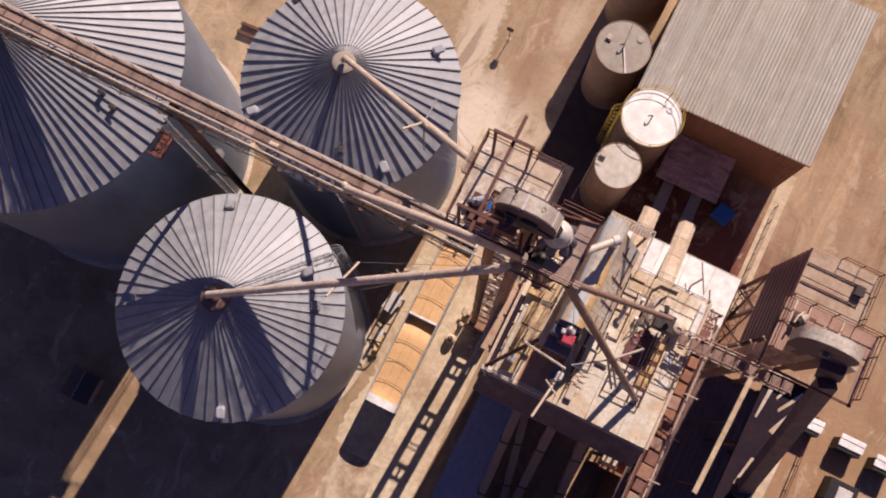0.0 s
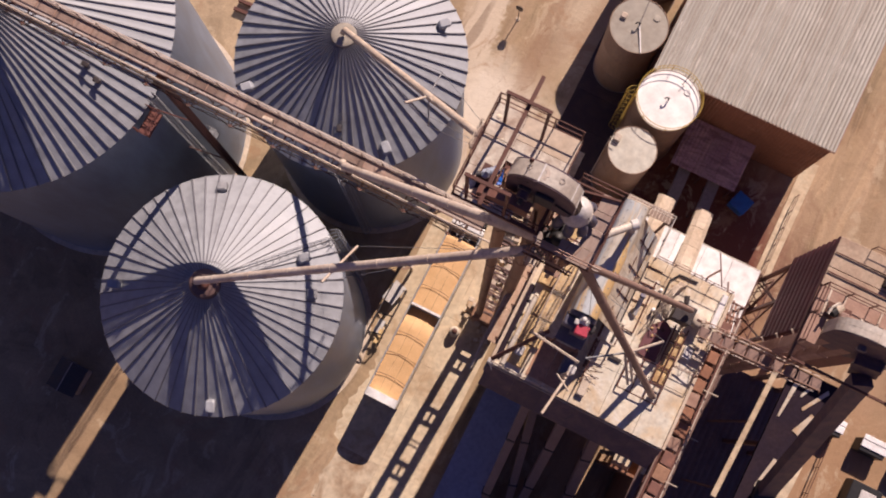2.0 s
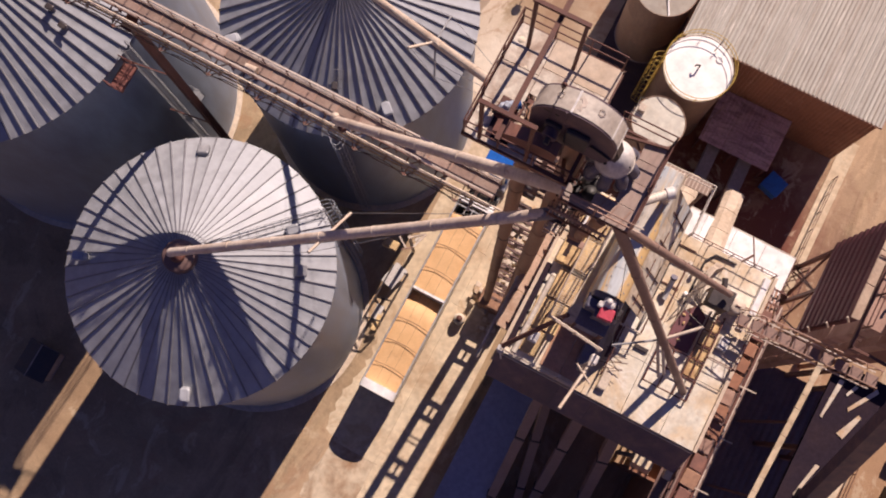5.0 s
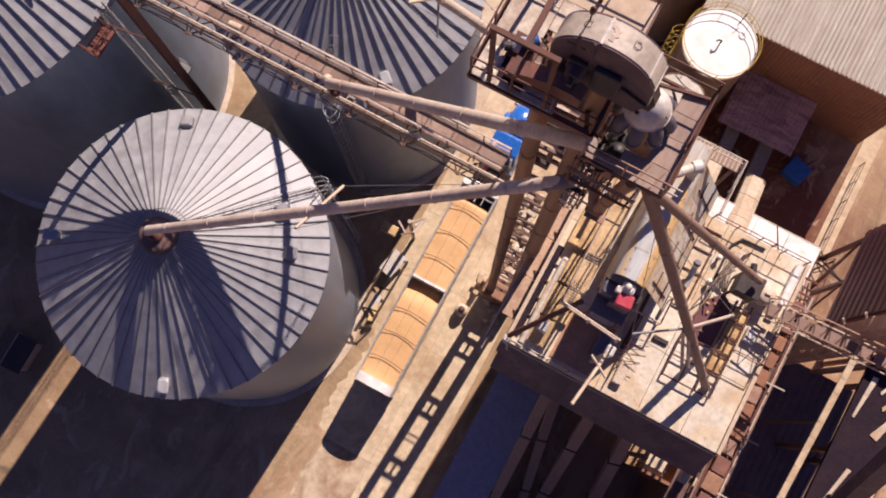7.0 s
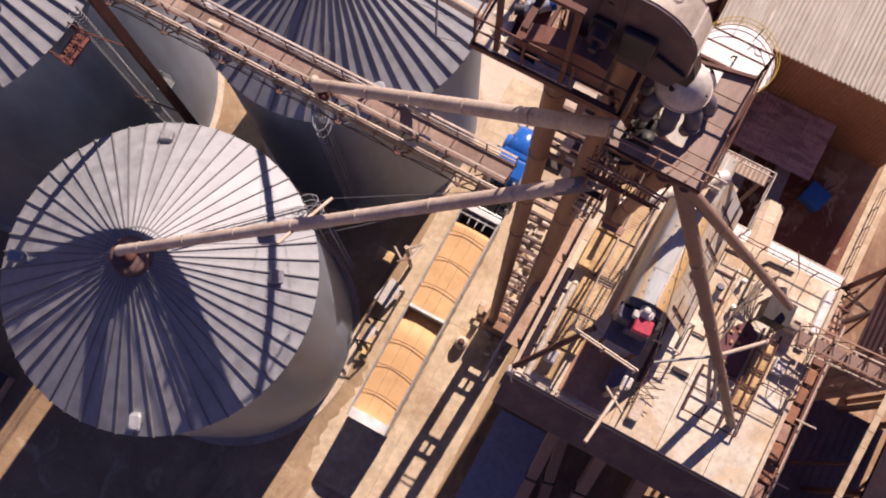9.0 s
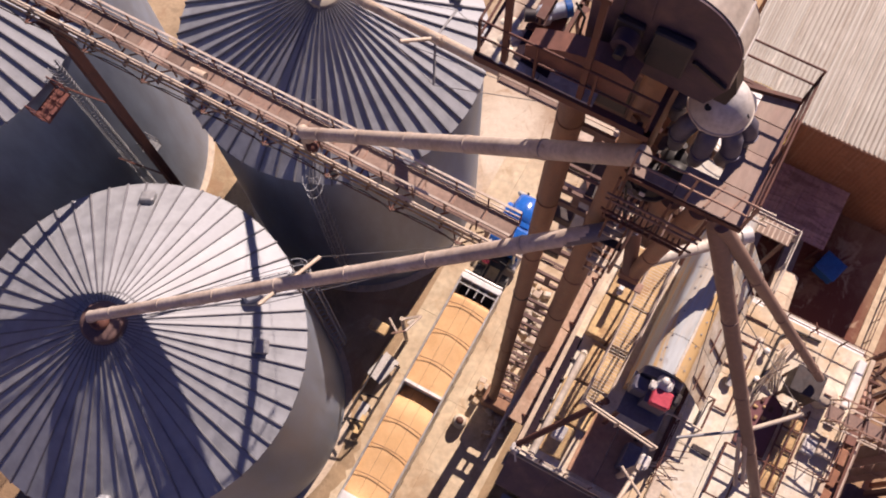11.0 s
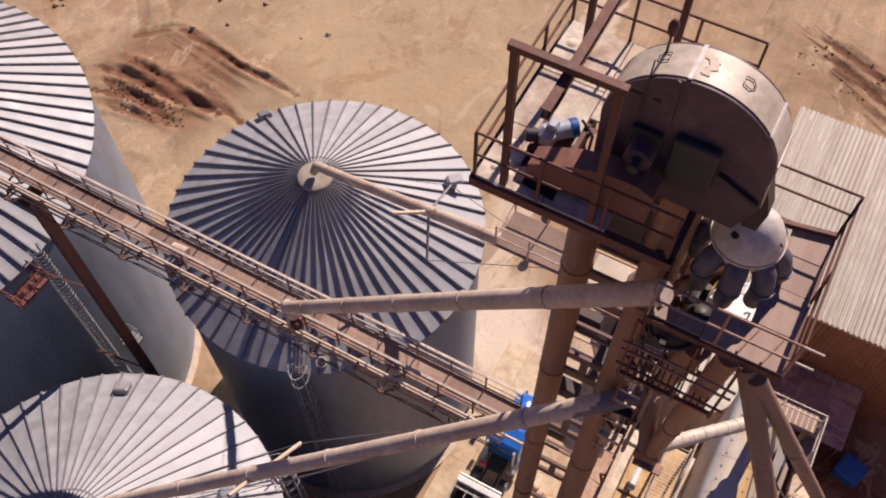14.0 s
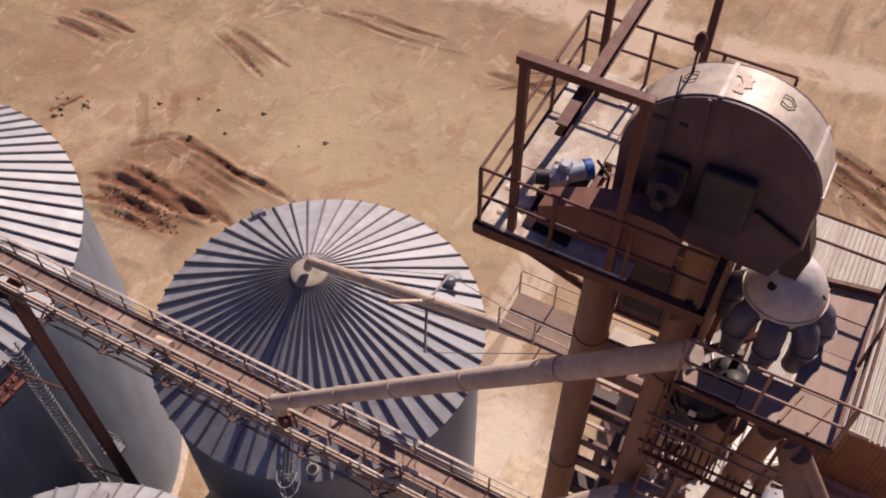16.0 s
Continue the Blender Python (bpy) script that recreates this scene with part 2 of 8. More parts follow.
grime(DIST, 2.5, (0.42, 0.36, 0.30), 0.60, 0.70, 0.6)
grime(HOOD, 2.4, (0.34, 0.25, 0.19), 0.58, 0.68, 0.35)
# darker stripes along the shed roof, spaced at about the rib pitch
rt = SHED_ROOF.node_tree
rx = rt.nodes.new("ShaderNodeSeparateXYZ")
link(rt, coords(rt), rx.inputs[0])
rw = rt.nodes.new("ShaderNodeMath")
rw.operation = "MULTIPLY_ADD"
rw.inputs[1].default_value, rw.inputs[2].default_value = 2 * math.pi / 0.306, 1.2
link(rt, rx.outputs[0], rw.inputs[0])
rs = rt.nodes.new("ShaderNodeMath")
rs.operation = "SINE"
link(rt, rw.outputs[0], rs.inputs[0])
rr_ = ramp_node(rt, rs.outputs[0], [(0.0, 0.0), (0.75, 0.55)])
link(rt, mix_node(rt, rr_.outputs[0], rt.nodes["Principled BSDF"].inputs["Base Color"].links[0].from_socket, (0.30, 0.26, 0.215)), rt.nodes["Principled BSDF"].inputs["Base Color"])
grime(SHED_ROOF, 0.35, (0.56, 0.54, 0.50), 0.50, 0.62, 0.25)
grime(SHED_ROOF, 2.6, (0.76, 0.73, 0.67), 0.57, 0.64, 0.5, (2.2, 0.22, 1.0))
grime(SHED_ROOF, 2.4, (0.30, 0.22, 0.16), 0.62, 0.70, 0.5, (1.6, 0.4, 1.0))
grime(CANOPY, 1.2, (0.20, 0.12, 0.14), 0.48, 0.58, 0.7, (0.5, 2.2, 1.0))
grime(WHITE, 2.5, (0.50, 0.45, 0.42), 0.63, 0.70, 0.6, (1.0, 0.5, 1.0))
grime(TANK_GREY, 1.2, (0.24, 0.19, 0.15), 0.58, 0.68, 0.6)
grime(SHED_WALL, 0.8, (0.44, 0.25, 0.16), 0.55, 0.66, 0.5)
GLASS_DARK = surface("dark_windscreen_glass", (0.02, 0.025, 0.03), (0.03, 0.03, 0.035), 0.08, 0, 1, 5, 0.3, 0.0, 20)

# bin walls: rolled horizontal corrugation on top of the stains
gt = GALV_WALL.node_tree
gt.nodes["Principled BSDF"].inputs["Specular IOR Level"].default_value = 0.15
gz = gt.nodes.new("ShaderNodeSeparateXYZ")
link(gt, coords(gt), gz.inputs[0])
gm = gt.nodes.new("ShaderNodeMath")
gm.operation = "MULTIPLY"
gm.inputs[1].default_value = 2 * math.pi / 0.102
link(gt, gz.outputs[2], gm.inputs[0])
gs = gt.nodes.new("ShaderNodeMath")
gs.operation = "SINE"
link(gt, gm.outputs[0], gs.inputs[0])
gb = gt.nodes.new("ShaderNodeBump")
gb.inputs["Strength"].default_value, gb.inputs["Distance"].default_value = 0.15, 0.004
link(gt, gs.outputs[0], gb.inputs["Height"])
link(gt, gb.outputs[0], gt.nodes["Principled BSDF"].inputs["Normal"])


RUTS = ((-45.2, 32.6, 4, 5.6, 2.2, 1.1, 0.6), (-43.0, 36.8, -8, 5.5, 1.5, 1.2, 0.55), (-63.5, 46.8, 0, 4.0, 1.4, 1.2, 0.45), (-48.6, 51.0, -18, 4.0, 1.3, 1.2, 0.5),
        (-22.9, 59.7, 40, 5.0, 1.6, 1.0, 0.85), (-14.6, 62.2, 70, 5.0, 2.2, 0.8, 0.7), (3.5, 62.0, -24, 5.5, 2.2, 1.2, 0.8), (6.5, 58.8, -28, 5.5, 2.2, 1.2, 0.8), (-38.0, 59.5, 4, 9.0, 1.6, 1.2, 0.4),
        (-14.5, 31.0, 85, 5.0, 1.2, 0.9, 0.45))
# wheel tracks: both ends, depth, half width
TRACKS = ((-49.8, 32.2, -39.4, 32.7, 0.42, 0.42), (-47.9, 34.0, -39.5, 32.6, 0.40, 0.34), (-48.8, 31.1, -42.0, 30.5, 0.36, 0.40), (-50.2, 36.2, -47.6, 38.6, 0.25, 0.30),
          (-47.4, 38.8, -36.9, 37.3, 0.30, 0.30), (-42.5, 34.4, -36.9, 32.8, 0.26, 0.30), (-67.4, 45.9, -61.9, 45.6, 0.34, 0.34), (-66.1, 48.0, -60.2, 47.9, 0.34, 0.30),
          (-52.2, 51.3, -46.0, 48.9, 0.26, 0.26), (-51.6, 52.6, -44.9, 51.0, 0.24, 0.26), (-44.4, 58.9, -36.5, 59.3, 0.22, 0.22), (-42.0, 60.4, -33.7, 60.9, 0.22, 0.22),
          (-27.0, 58.5, -21.5, 58.5, 0.24, 0.30), (1.6, 63.5, 8.4, 61.0, 0.34, 0.36), (2.8, 61.5, 8.6, 58.8, 0.34, 0.36),
          (-49.1, 33.8, -44.2, 33.2, 0.40, 0.34), (-49.2, 30.0, -46.1, 30.7, 0.36, 0.34), (-42.9, 33.0, -39.0, 32.8, 0.34, 0.30), (-45.4, 38.3, -39.2, 37.5, 0.24, 0.24),
          (-40.5, 37.6, -34.6, 37.3, 0.22, 0.24), (-47.3, 29.2, -43.5, 29.5, 0.28, 0.30), (-45.3, 29.6, -41.7, 30.0, 0.28, 0.30), (-53.4, 41.5, -49.8, 37.0, 0.12, 0.5), (-50.8, 43.0, -48.8, 39.8, 0.12, 0.5),
          (-59.3, 36.2, -58.2, 38.6, 0.34, 0.34))


def ground_material():
    m, t, b = nodes_of("dry_sandy_soil")
    p = coords(t)
    wide = noise_node(t, 0.045, 6, 0.6, p, 0.6)
    mid = noise_node(t, 0.35, 6, 0.65, p, 0.8)
    fine = noise_node(t, 5.0, 5, 0.7, p)
    c = ramp_node(t, wide.outputs["Fac"], [(0.30, (0.315, 0.206, 0.120)), (0.50, (0.385, 0.282, 0.172)), (0.70, (0.47, 0.352, 0.232))]).outputs[0]
    r = ramp_node(t, mid.outputs["Fac"], [(0.35, 0.84), (0.65, 1.10)])
    c = mix_node(t, 1.0, c, r.outputs[0], "MULTIPLY")
    r = ramp_node(t, fine.outputs["Fac"], [(0.3, 0.86), (0.7, 1.10)])
    c = mix_node(t, 1.0, c, r.outputs[0], "MULTIPLY")
    # crusted pale films and scuffed brown blotches
    rag = noise_node(t, 1.1, 5, 0.65, p, 0.5)
    blot = noise_node(t, 0.16, 8, 0.62, p, 1.6)
    r = ramp_node(t, blot.outputs["Fac"], [(0.40, 0.80), (0.47, 1.0), (0.55, 1.0), (0.61, 1.13)])
    c = mix_node(t, 1.0, c, r.outputs[0], "MULTIPLY")
    # wheel-worn streaks that run along the yard
    mp = t.nodes.new("ShaderNodeMapping")
    mp.inputs["Scale"].default_value = (0.55, 0.035, 1)
    mp.inputs["Rotation"].default_value = (0, 0, radians(3))
    link(t, p, mp.inputs["Vector"])
    st = noise_node(t, 1.0, 4, 0.6, mp.outputs[0], 0.3)
    sep = t.nodes.new("ShaderNodeSeparateXYZ")
    link(t, p, sep.inputs[0])
    mr = t.nodes.new("ShaderNodeMapRange")
    mr.inputs[1].default_value, mr.inputs[2].default_value = -20.0, -12.0
    link(t, sep.outputs[0], mr.inputs[0])
    sr = ramp_node(t, st.outputs["Fac"], [(0.40, 0.0), (0.62, 1.0)])
    f = t.nodes.new("ShaderNodeMath")
    f.operation = "MULTIPLY"
    link(t, mr.outputs[0], f.inputs[0])
    link(t, sr.outputs[0], f.inputs[1])
    f2 = t.nodes.new("ShaderNodeMath")
    f2.operation = "MULTIPLY"
    f2.inputs[1].default_value = 0.75
    link(t, f.outputs[0], f2.inputs[0])
    c = mix_node(t, f2.outputs[0], c, (0.43, 0.305, 0.20))
    mp2 = t.nodes.new("ShaderNodeMapping")
    mp2.inputs["Scale"].default_value = (1.0, 0.13, 1)
    mp2.inputs["Rotation"].default_value = (0, 0, radians(-4))
    link(t, p, mp2.inputs["Vector"])
    st2 = noise_node(t, 0.55, 7, 0.66, mp2.outputs[0], 0.7)
    sr2 = ramp_node(t, st2.outputs["Fac"], [(0.36, 0.70), (0.45, 1.0), (0.55, 1.0), (0.64, 1.20)])
    scuff = mix_node(t, 1.0, c, sr2.outputs[0], "MULTIPLY")
    c = mix_node(t, mr.outputs[0], c, scuff)
    # red earth in the tank yard, darkened in colour for the shade there
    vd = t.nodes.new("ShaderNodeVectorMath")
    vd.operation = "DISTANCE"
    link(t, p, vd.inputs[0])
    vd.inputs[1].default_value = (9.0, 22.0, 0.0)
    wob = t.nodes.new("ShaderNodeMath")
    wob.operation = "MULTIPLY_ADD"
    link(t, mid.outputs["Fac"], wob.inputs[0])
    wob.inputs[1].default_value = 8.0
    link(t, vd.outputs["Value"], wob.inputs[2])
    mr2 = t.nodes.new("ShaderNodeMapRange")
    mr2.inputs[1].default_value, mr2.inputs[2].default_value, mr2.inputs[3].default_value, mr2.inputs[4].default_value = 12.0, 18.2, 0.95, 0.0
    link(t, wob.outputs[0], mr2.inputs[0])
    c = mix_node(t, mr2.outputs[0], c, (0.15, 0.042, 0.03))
    # churned earth, dark and damp, and a pale gravel track across the far yard
    for (px, py, sx, sy, r0, r1, tone, k) in ((-30.0, 47.0, 1.0, 0.8, 9.0, 24.0, (0.49, 0.385, 0.245), 0.62), (-44.8, 33.9, 1.0, 0.72, 5.2, 7.6, (0.235, 0.122, 0.066), 0.72), (-41.0, 38.0, 1.0, 0.35, 3.0, 8.0, (0.28, 0.155, 0.09), 0.5), (-62.0, 42.0, 1.0, 0.8, 3.0, 9.0, (0.31, 0.185, 0.11), 0.5), (-30.0, 62.0, 1.0, 0.45, 6.0, 22.0, (0.30, 0.19, 0.12), 0.45), (5.0, 60.5, 1.0, 0.6, 3.0, 8.5, (0.23, 0.13, 0.07), 0.5), (-24.0, 60.5, 1.0, 0.8, 1.5, 5.0, (0.25, 0.14, 0.08), 0.5), (-9.8, 26.2, 1.0, 0.9, 2.6, 6.6, (0.68, 0.60, 0.49), 0.92), (-12.9, 37.0, 2.2, 1.0, 2.5, 7.5, (0.56, 0.46, 0.35), 0.65), (-9.3, -4.0, 3.0, 4.0, 2.5, 6.0, (0.40, 0.24, 0.13), 0.6), (27.0, 3.0, 1.0, 1.6, 7.0, 15.0, (0.37, 0.215, 0.12), 0.75), (-7.5, 33.0, 1.0, 2.2, 0.5, 3.0, (0.28, 0.17, 0.10), 0.55), (-4.6, 37.5, 1.0, 2.6, 0.3, 1.8, (0.30, 0.18, 0.11), 0.5)):
        mq = t.nodes.new("ShaderNodeMapping")
        mq.inputs["Location"].default_value = (-px, -py / sy, 0)
        mq.inputs["Scale"].default_value = (sx, 1 / sy, 0)
        link(t, p, mq.inputs["Vector"])
        ln = t.nodes.new("ShaderNodeVectorMath")
        ln.operation = "LENGTH"
        link(t, mq.outputs[0], ln.inputs[0])
        wq = t.nodes.new("ShaderNodeMath")
        wq.operation = "MULTIPLY_ADD"
        link(t, mid.outputs["Fac"], wq.inputs[0])
        wq.inputs[1].default_value = -7.0
        link(t, ln.outputs["Value"], wq.inputs[2])
        mrq = t.nodes.new("ShaderNodeMapRange")
        mrq.inputs[1].default_value, mrq.inputs[2].default_value, mrq.inputs[3].default_value, mrq.inputs[4].default_value = r0 - 3.5, r1 - 3.5, k, 0.0
        link(t, wq.outputs[0], mrq.inputs[0])
        c = mix_node(t, mrq.outputs[0], c, tone)
    tr_ = t.nodes.new("ShaderNodeMath")
    tr_.operation = "MULTIPLY_ADD"
    link(t, sep.outputs[0], tr_.inputs[0])
    tr_.inputs[1].default_value = -0.13
    link(t, sep.outputs[1], tr_.inputs[2])
    wv = t.nodes.new("ShaderNodeMath")
    wv.operation = "MULTIPLY_ADD"
    link(t, mid.outputs["Fac"], wv.inputs[0])
    wv.inputs[1].default_value = 5.0
    link(t, tr_.outputs[0], wv.inputs[2])
    ab = t.nodes.new("ShaderNodeMath")
    ab.operation = "SUBTRACT"
    link(t, wv.outputs[0], ab.inputs[0])
    ab.inputs[1].default_value = 76.0
    ab2 = t.nodes.new("ShaderNodeMath")
    ab2.operation = "ABSOLUTE"
    link(t, ab.outputs[0], ab2.inputs[0])
    mrr = t.nodes.new("ShaderNodeMapRange")
    mrr.inputs[1].default_value, mrr.inputs[2].default_value, mrr.inputs[3].default_value, mrr.inputs[4].default_value = 1.0, 2.6, 0.8, 0.0
    link(t, ab2.outputs[0], mrr.inputs[0])
    c = mix_node(t, mrr.outputs[0], c, (0.62, 0.50, 0.38))
    # a ragged pale dust track that runs out to the far road
    for slope, off, half, tone, k in ((0.10, 10.3, 1.3, (0.62, 0.52, 0.40), 0.85), (0.06, 6.2, 0.5, (0.30, 0.19, 0.12), 0.5), (0.07, 12.6, 0.7, (0.56, 0.45, 0.33), 0.6)):
        ln1 = t.nodes.new("ShaderNodeMath")
        ln1.operation = "MULTIPLY_ADD"
        link(t, sep.outputs[1], ln1.inputs[0])
        ln1.inputs[1].default_value = slope
        link(t, sep.outputs[0], ln1.inputs[2])
        ln2 = t.nodes.new("ShaderNodeMath")
        ln2.operation = "MULTIPLY_ADD"
        link(t, rag.outputs["Fac"], ln2.inputs[0])
        ln2.inputs[1].default_value = 2.2
        link(t, ln1.outputs[0], ln2.inputs[2])
        ln3 = t.nodes.new("ShaderNodeMath")
        ln3.operation = "ADD"
        link(t, ln2.outputs[0], ln3.inputs[0])
        ln3.inputs[1].default_value = off - 1.1
        ln4 = t.nodes.new("ShaderNodeMath")
        ln4.operation = "ABSOLUTE"
        link(t, ln3.outputs[0], ln4.inputs[0])
        ln5 = t.nodes.new("ShaderNodeMapRange")
        ln5.inputs[1].default_value, ln5.inputs[2].default_value, ln5.inputs[3].default_value, ln5.inputs[4].default_value = half, half + 0.4, k, 0.0
        link(t, ln4.outputs[0], ln5.inputs[0])
        ln6 = t.nodes.new("ShaderNodeMapRange")
        ln6.inputs[1].default_value, ln6.inputs[2].default_value = 25.0, 31.0
        link(t, sep.outputs[1], ln6.inputs[0])
        ln7 = t.nodes.new("ShaderNodeMath")
        ln7.operation = "MULTIPLY"
        link(t, ln5.outputs[0], ln7.inputs[0])
        link(t, ln6.outputs[0], ln7.inputs[1])
        c = mix_node(t, ln7.outputs[0], c, tone)
    # patches of wheel ruts where the dark earth below is laid bare
    for (px, py, turn, lx, ly, freq, k) in RUTS:
        off = t.nodes.new("ShaderNodeVectorMath")
        off.operation = "SUBTRACT"
        link(t, p, off.inputs[0])
        off.inputs[1].default_value = (px, py, 0)
        loc = t.nodes.new("ShaderNodeMapping")
        loc.inputs["Rotation"].default_value = (0, 0, radians(-turn))
        link(t, off.outputs[0], loc.inputs["Vector"])
        oval = t.nodes.new("ShaderNodeMapping")
        oval.inputs["Scale"].default_value = (1 / lx, 1 / ly, 0)
        link(t, loc.outputs[0], oval.inputs["Vector"])
        dist = t.nodes.new("ShaderNodeVectorMath")
        dist.operation = "LENGTH"
        link(t, oval.outputs[0], dist.inputs[0])
        wob2 = t.nodes.new("ShaderNodeMath")
        wob2.operation = "MULTIPLY_ADD"
        link(t, mid.outputs["Fac"], wob2.inputs[0])
        wob2.inputs[1].default_value = 0.6
        link(t, dist.outputs["Value"], wob2.inputs[2])
        mk = t.nodes.new("ShaderNodeMapRange")
        mk.inputs[1].default_value, mk.inputs[2].default_value, mk.inputs[3].default_value, mk.inputs[4].default_value = 1.0, 1.35, k, 0.0
        link(t, wob2.outputs[0], mk.inputs[0])
        lay = t.nodes.new("ShaderNodeMapping")
        lay.inputs["Scale"].default_value = (0.10, freq * 1.3, 1)
        link(t, loc.outputs[0], lay.inputs["Vector"])
        rut = noise_node(t, 1.0, 2.5, 0.45, lay.outputs[0], 0.15)
        cut = ramp_node(t, rut.outputs["Fac"], [(0.50, 0.0), (0.55, 1.0)])
        amt = t.nodes.new("ShaderNodeMath")
        amt.operation = "MULTIPLY"
        link(t, mk.outputs[0], amt.inputs[0])
        link(t, cut.outputs[0], amt.inputs[1])
        c = mix_node(t, amt.outputs[0], c, (0.105, 0.045, 0.023))
    # ragged reddish scuffs, pale dust films and fine grit
    for scale, lo, hi, tone, k, turn, long in ((0.20, 0.545, 0.60, (0.345, 0.205, 0.120), 0.55, 20, 1.0), (0.42, 0.57, 0.62, (0.54, 0.43, 0.30), 0.55, -15, 0.6), (0.9, 0.60, 0.66, (0.27, 0.155, 0.09), 0.5, 35, 0.35), (1.6, 0.60, 0.68, (0.54, 0.43, 0.30), 0.35, -20, 0.5)):
        mf = t.nodes.new("ShaderNodeMapping")
        mf.inputs["Scale"].default_value = (1.0, long, 1.0)
        mf.inputs["Rotation"].default_value = (0, 0, radians(turn))
        link(t, p, mf.inputs["Vector"])
        nf = noise_node(t, scale, 10, 0.72, mf.outputs[0], 0.9)
        c = mix_node(t, ramp_node(t, nf.outputs["Fac"], [(lo, 0.0), (hi, k)]).outputs[0], c, tone)
    # single tracks: turned red earth along each wheel mark, ridge shadow painted in
    for (x0, y0, x1, y1, deep, half) in TRACKS:
        off = t.nodes.new("ShaderNodeVectorMath")
        off.operation = "SUBTRACT"
        link(t, p, off.inputs[0])
        off.inputs[1].default_value = ((x0 + x1) / 2, (y0 + y1) / 2, 0)
        loc = t.nodes.new("ShaderNodeMapping")
        loc.inputs["Rotation"].default_value = (0, 0, -math.atan2(y1 - y0, x1 - x0))
        link(t, off.outputs[0], loc.inputs["Vector"])
        oval = t.nodes.new("ShaderNodeMapping")
        oval.inputs["Scale"].default_value = (1.7 / math.hypot(x1 - x0, y1 - y0), 0.85 / half, 0)
        link(t, loc.outputs[0], oval.inputs["Vector"])
        dist = t.nodes.new("ShaderNodeVectorMath")
        dist.operation = "LENGTH"
        link(t, oval.outputs[0], dist.inputs[0])
        wob2 = t.nodes.new("ShaderNodeMath")
        wob2.operation = "MULTIPLY_ADD"
        link(t, rag.outputs["Fac"], wob2.inputs[0])
        wob2.inputs[1].default_value = 2.4
        link(t, dist.outputs["Value"], wob2.inputs[2])
        mk = t.nodes.new("ShaderNodeMapRange")
        mk.inputs[1].default_value, mk.inputs[2].default_value, mk.inputs[3].default_value, mk.inputs[4].default_value = 2.05, 2.25, min(0.95, deep * 3.0), 0.0
        link(t, wob2.outputs[0], mk.inputs[0])
        c = mix_node(t, mk.outputs[0], c, (0.15, 0.064, 0.034))
    link(t, c, b.inputs["Base Color"])
    b.inputs["Roughness"].default_value = 0.95
    bp = t.nodes.new("ShaderNodeBump")
    bp.inputs["Strength"].default_value, bp.inputs["Distance"].default_value = 0.5, 0.12
    bn = noise_node(t, 2.2, 7, 0.7, p)
    link(t, bn.outputs["Fac"], bp.inputs["Height"])
    link(t, bp.outputs[0], b.inputs["Normal"])
    return m


SOIL = ground_material()
GRAIN = surface("golden_maize_kernels", (0.74, 0.47, 0.235), (0.62, 0.37, 0.165), 0.7, 0, 0.9, 30, 0.6, 0.5, 60)


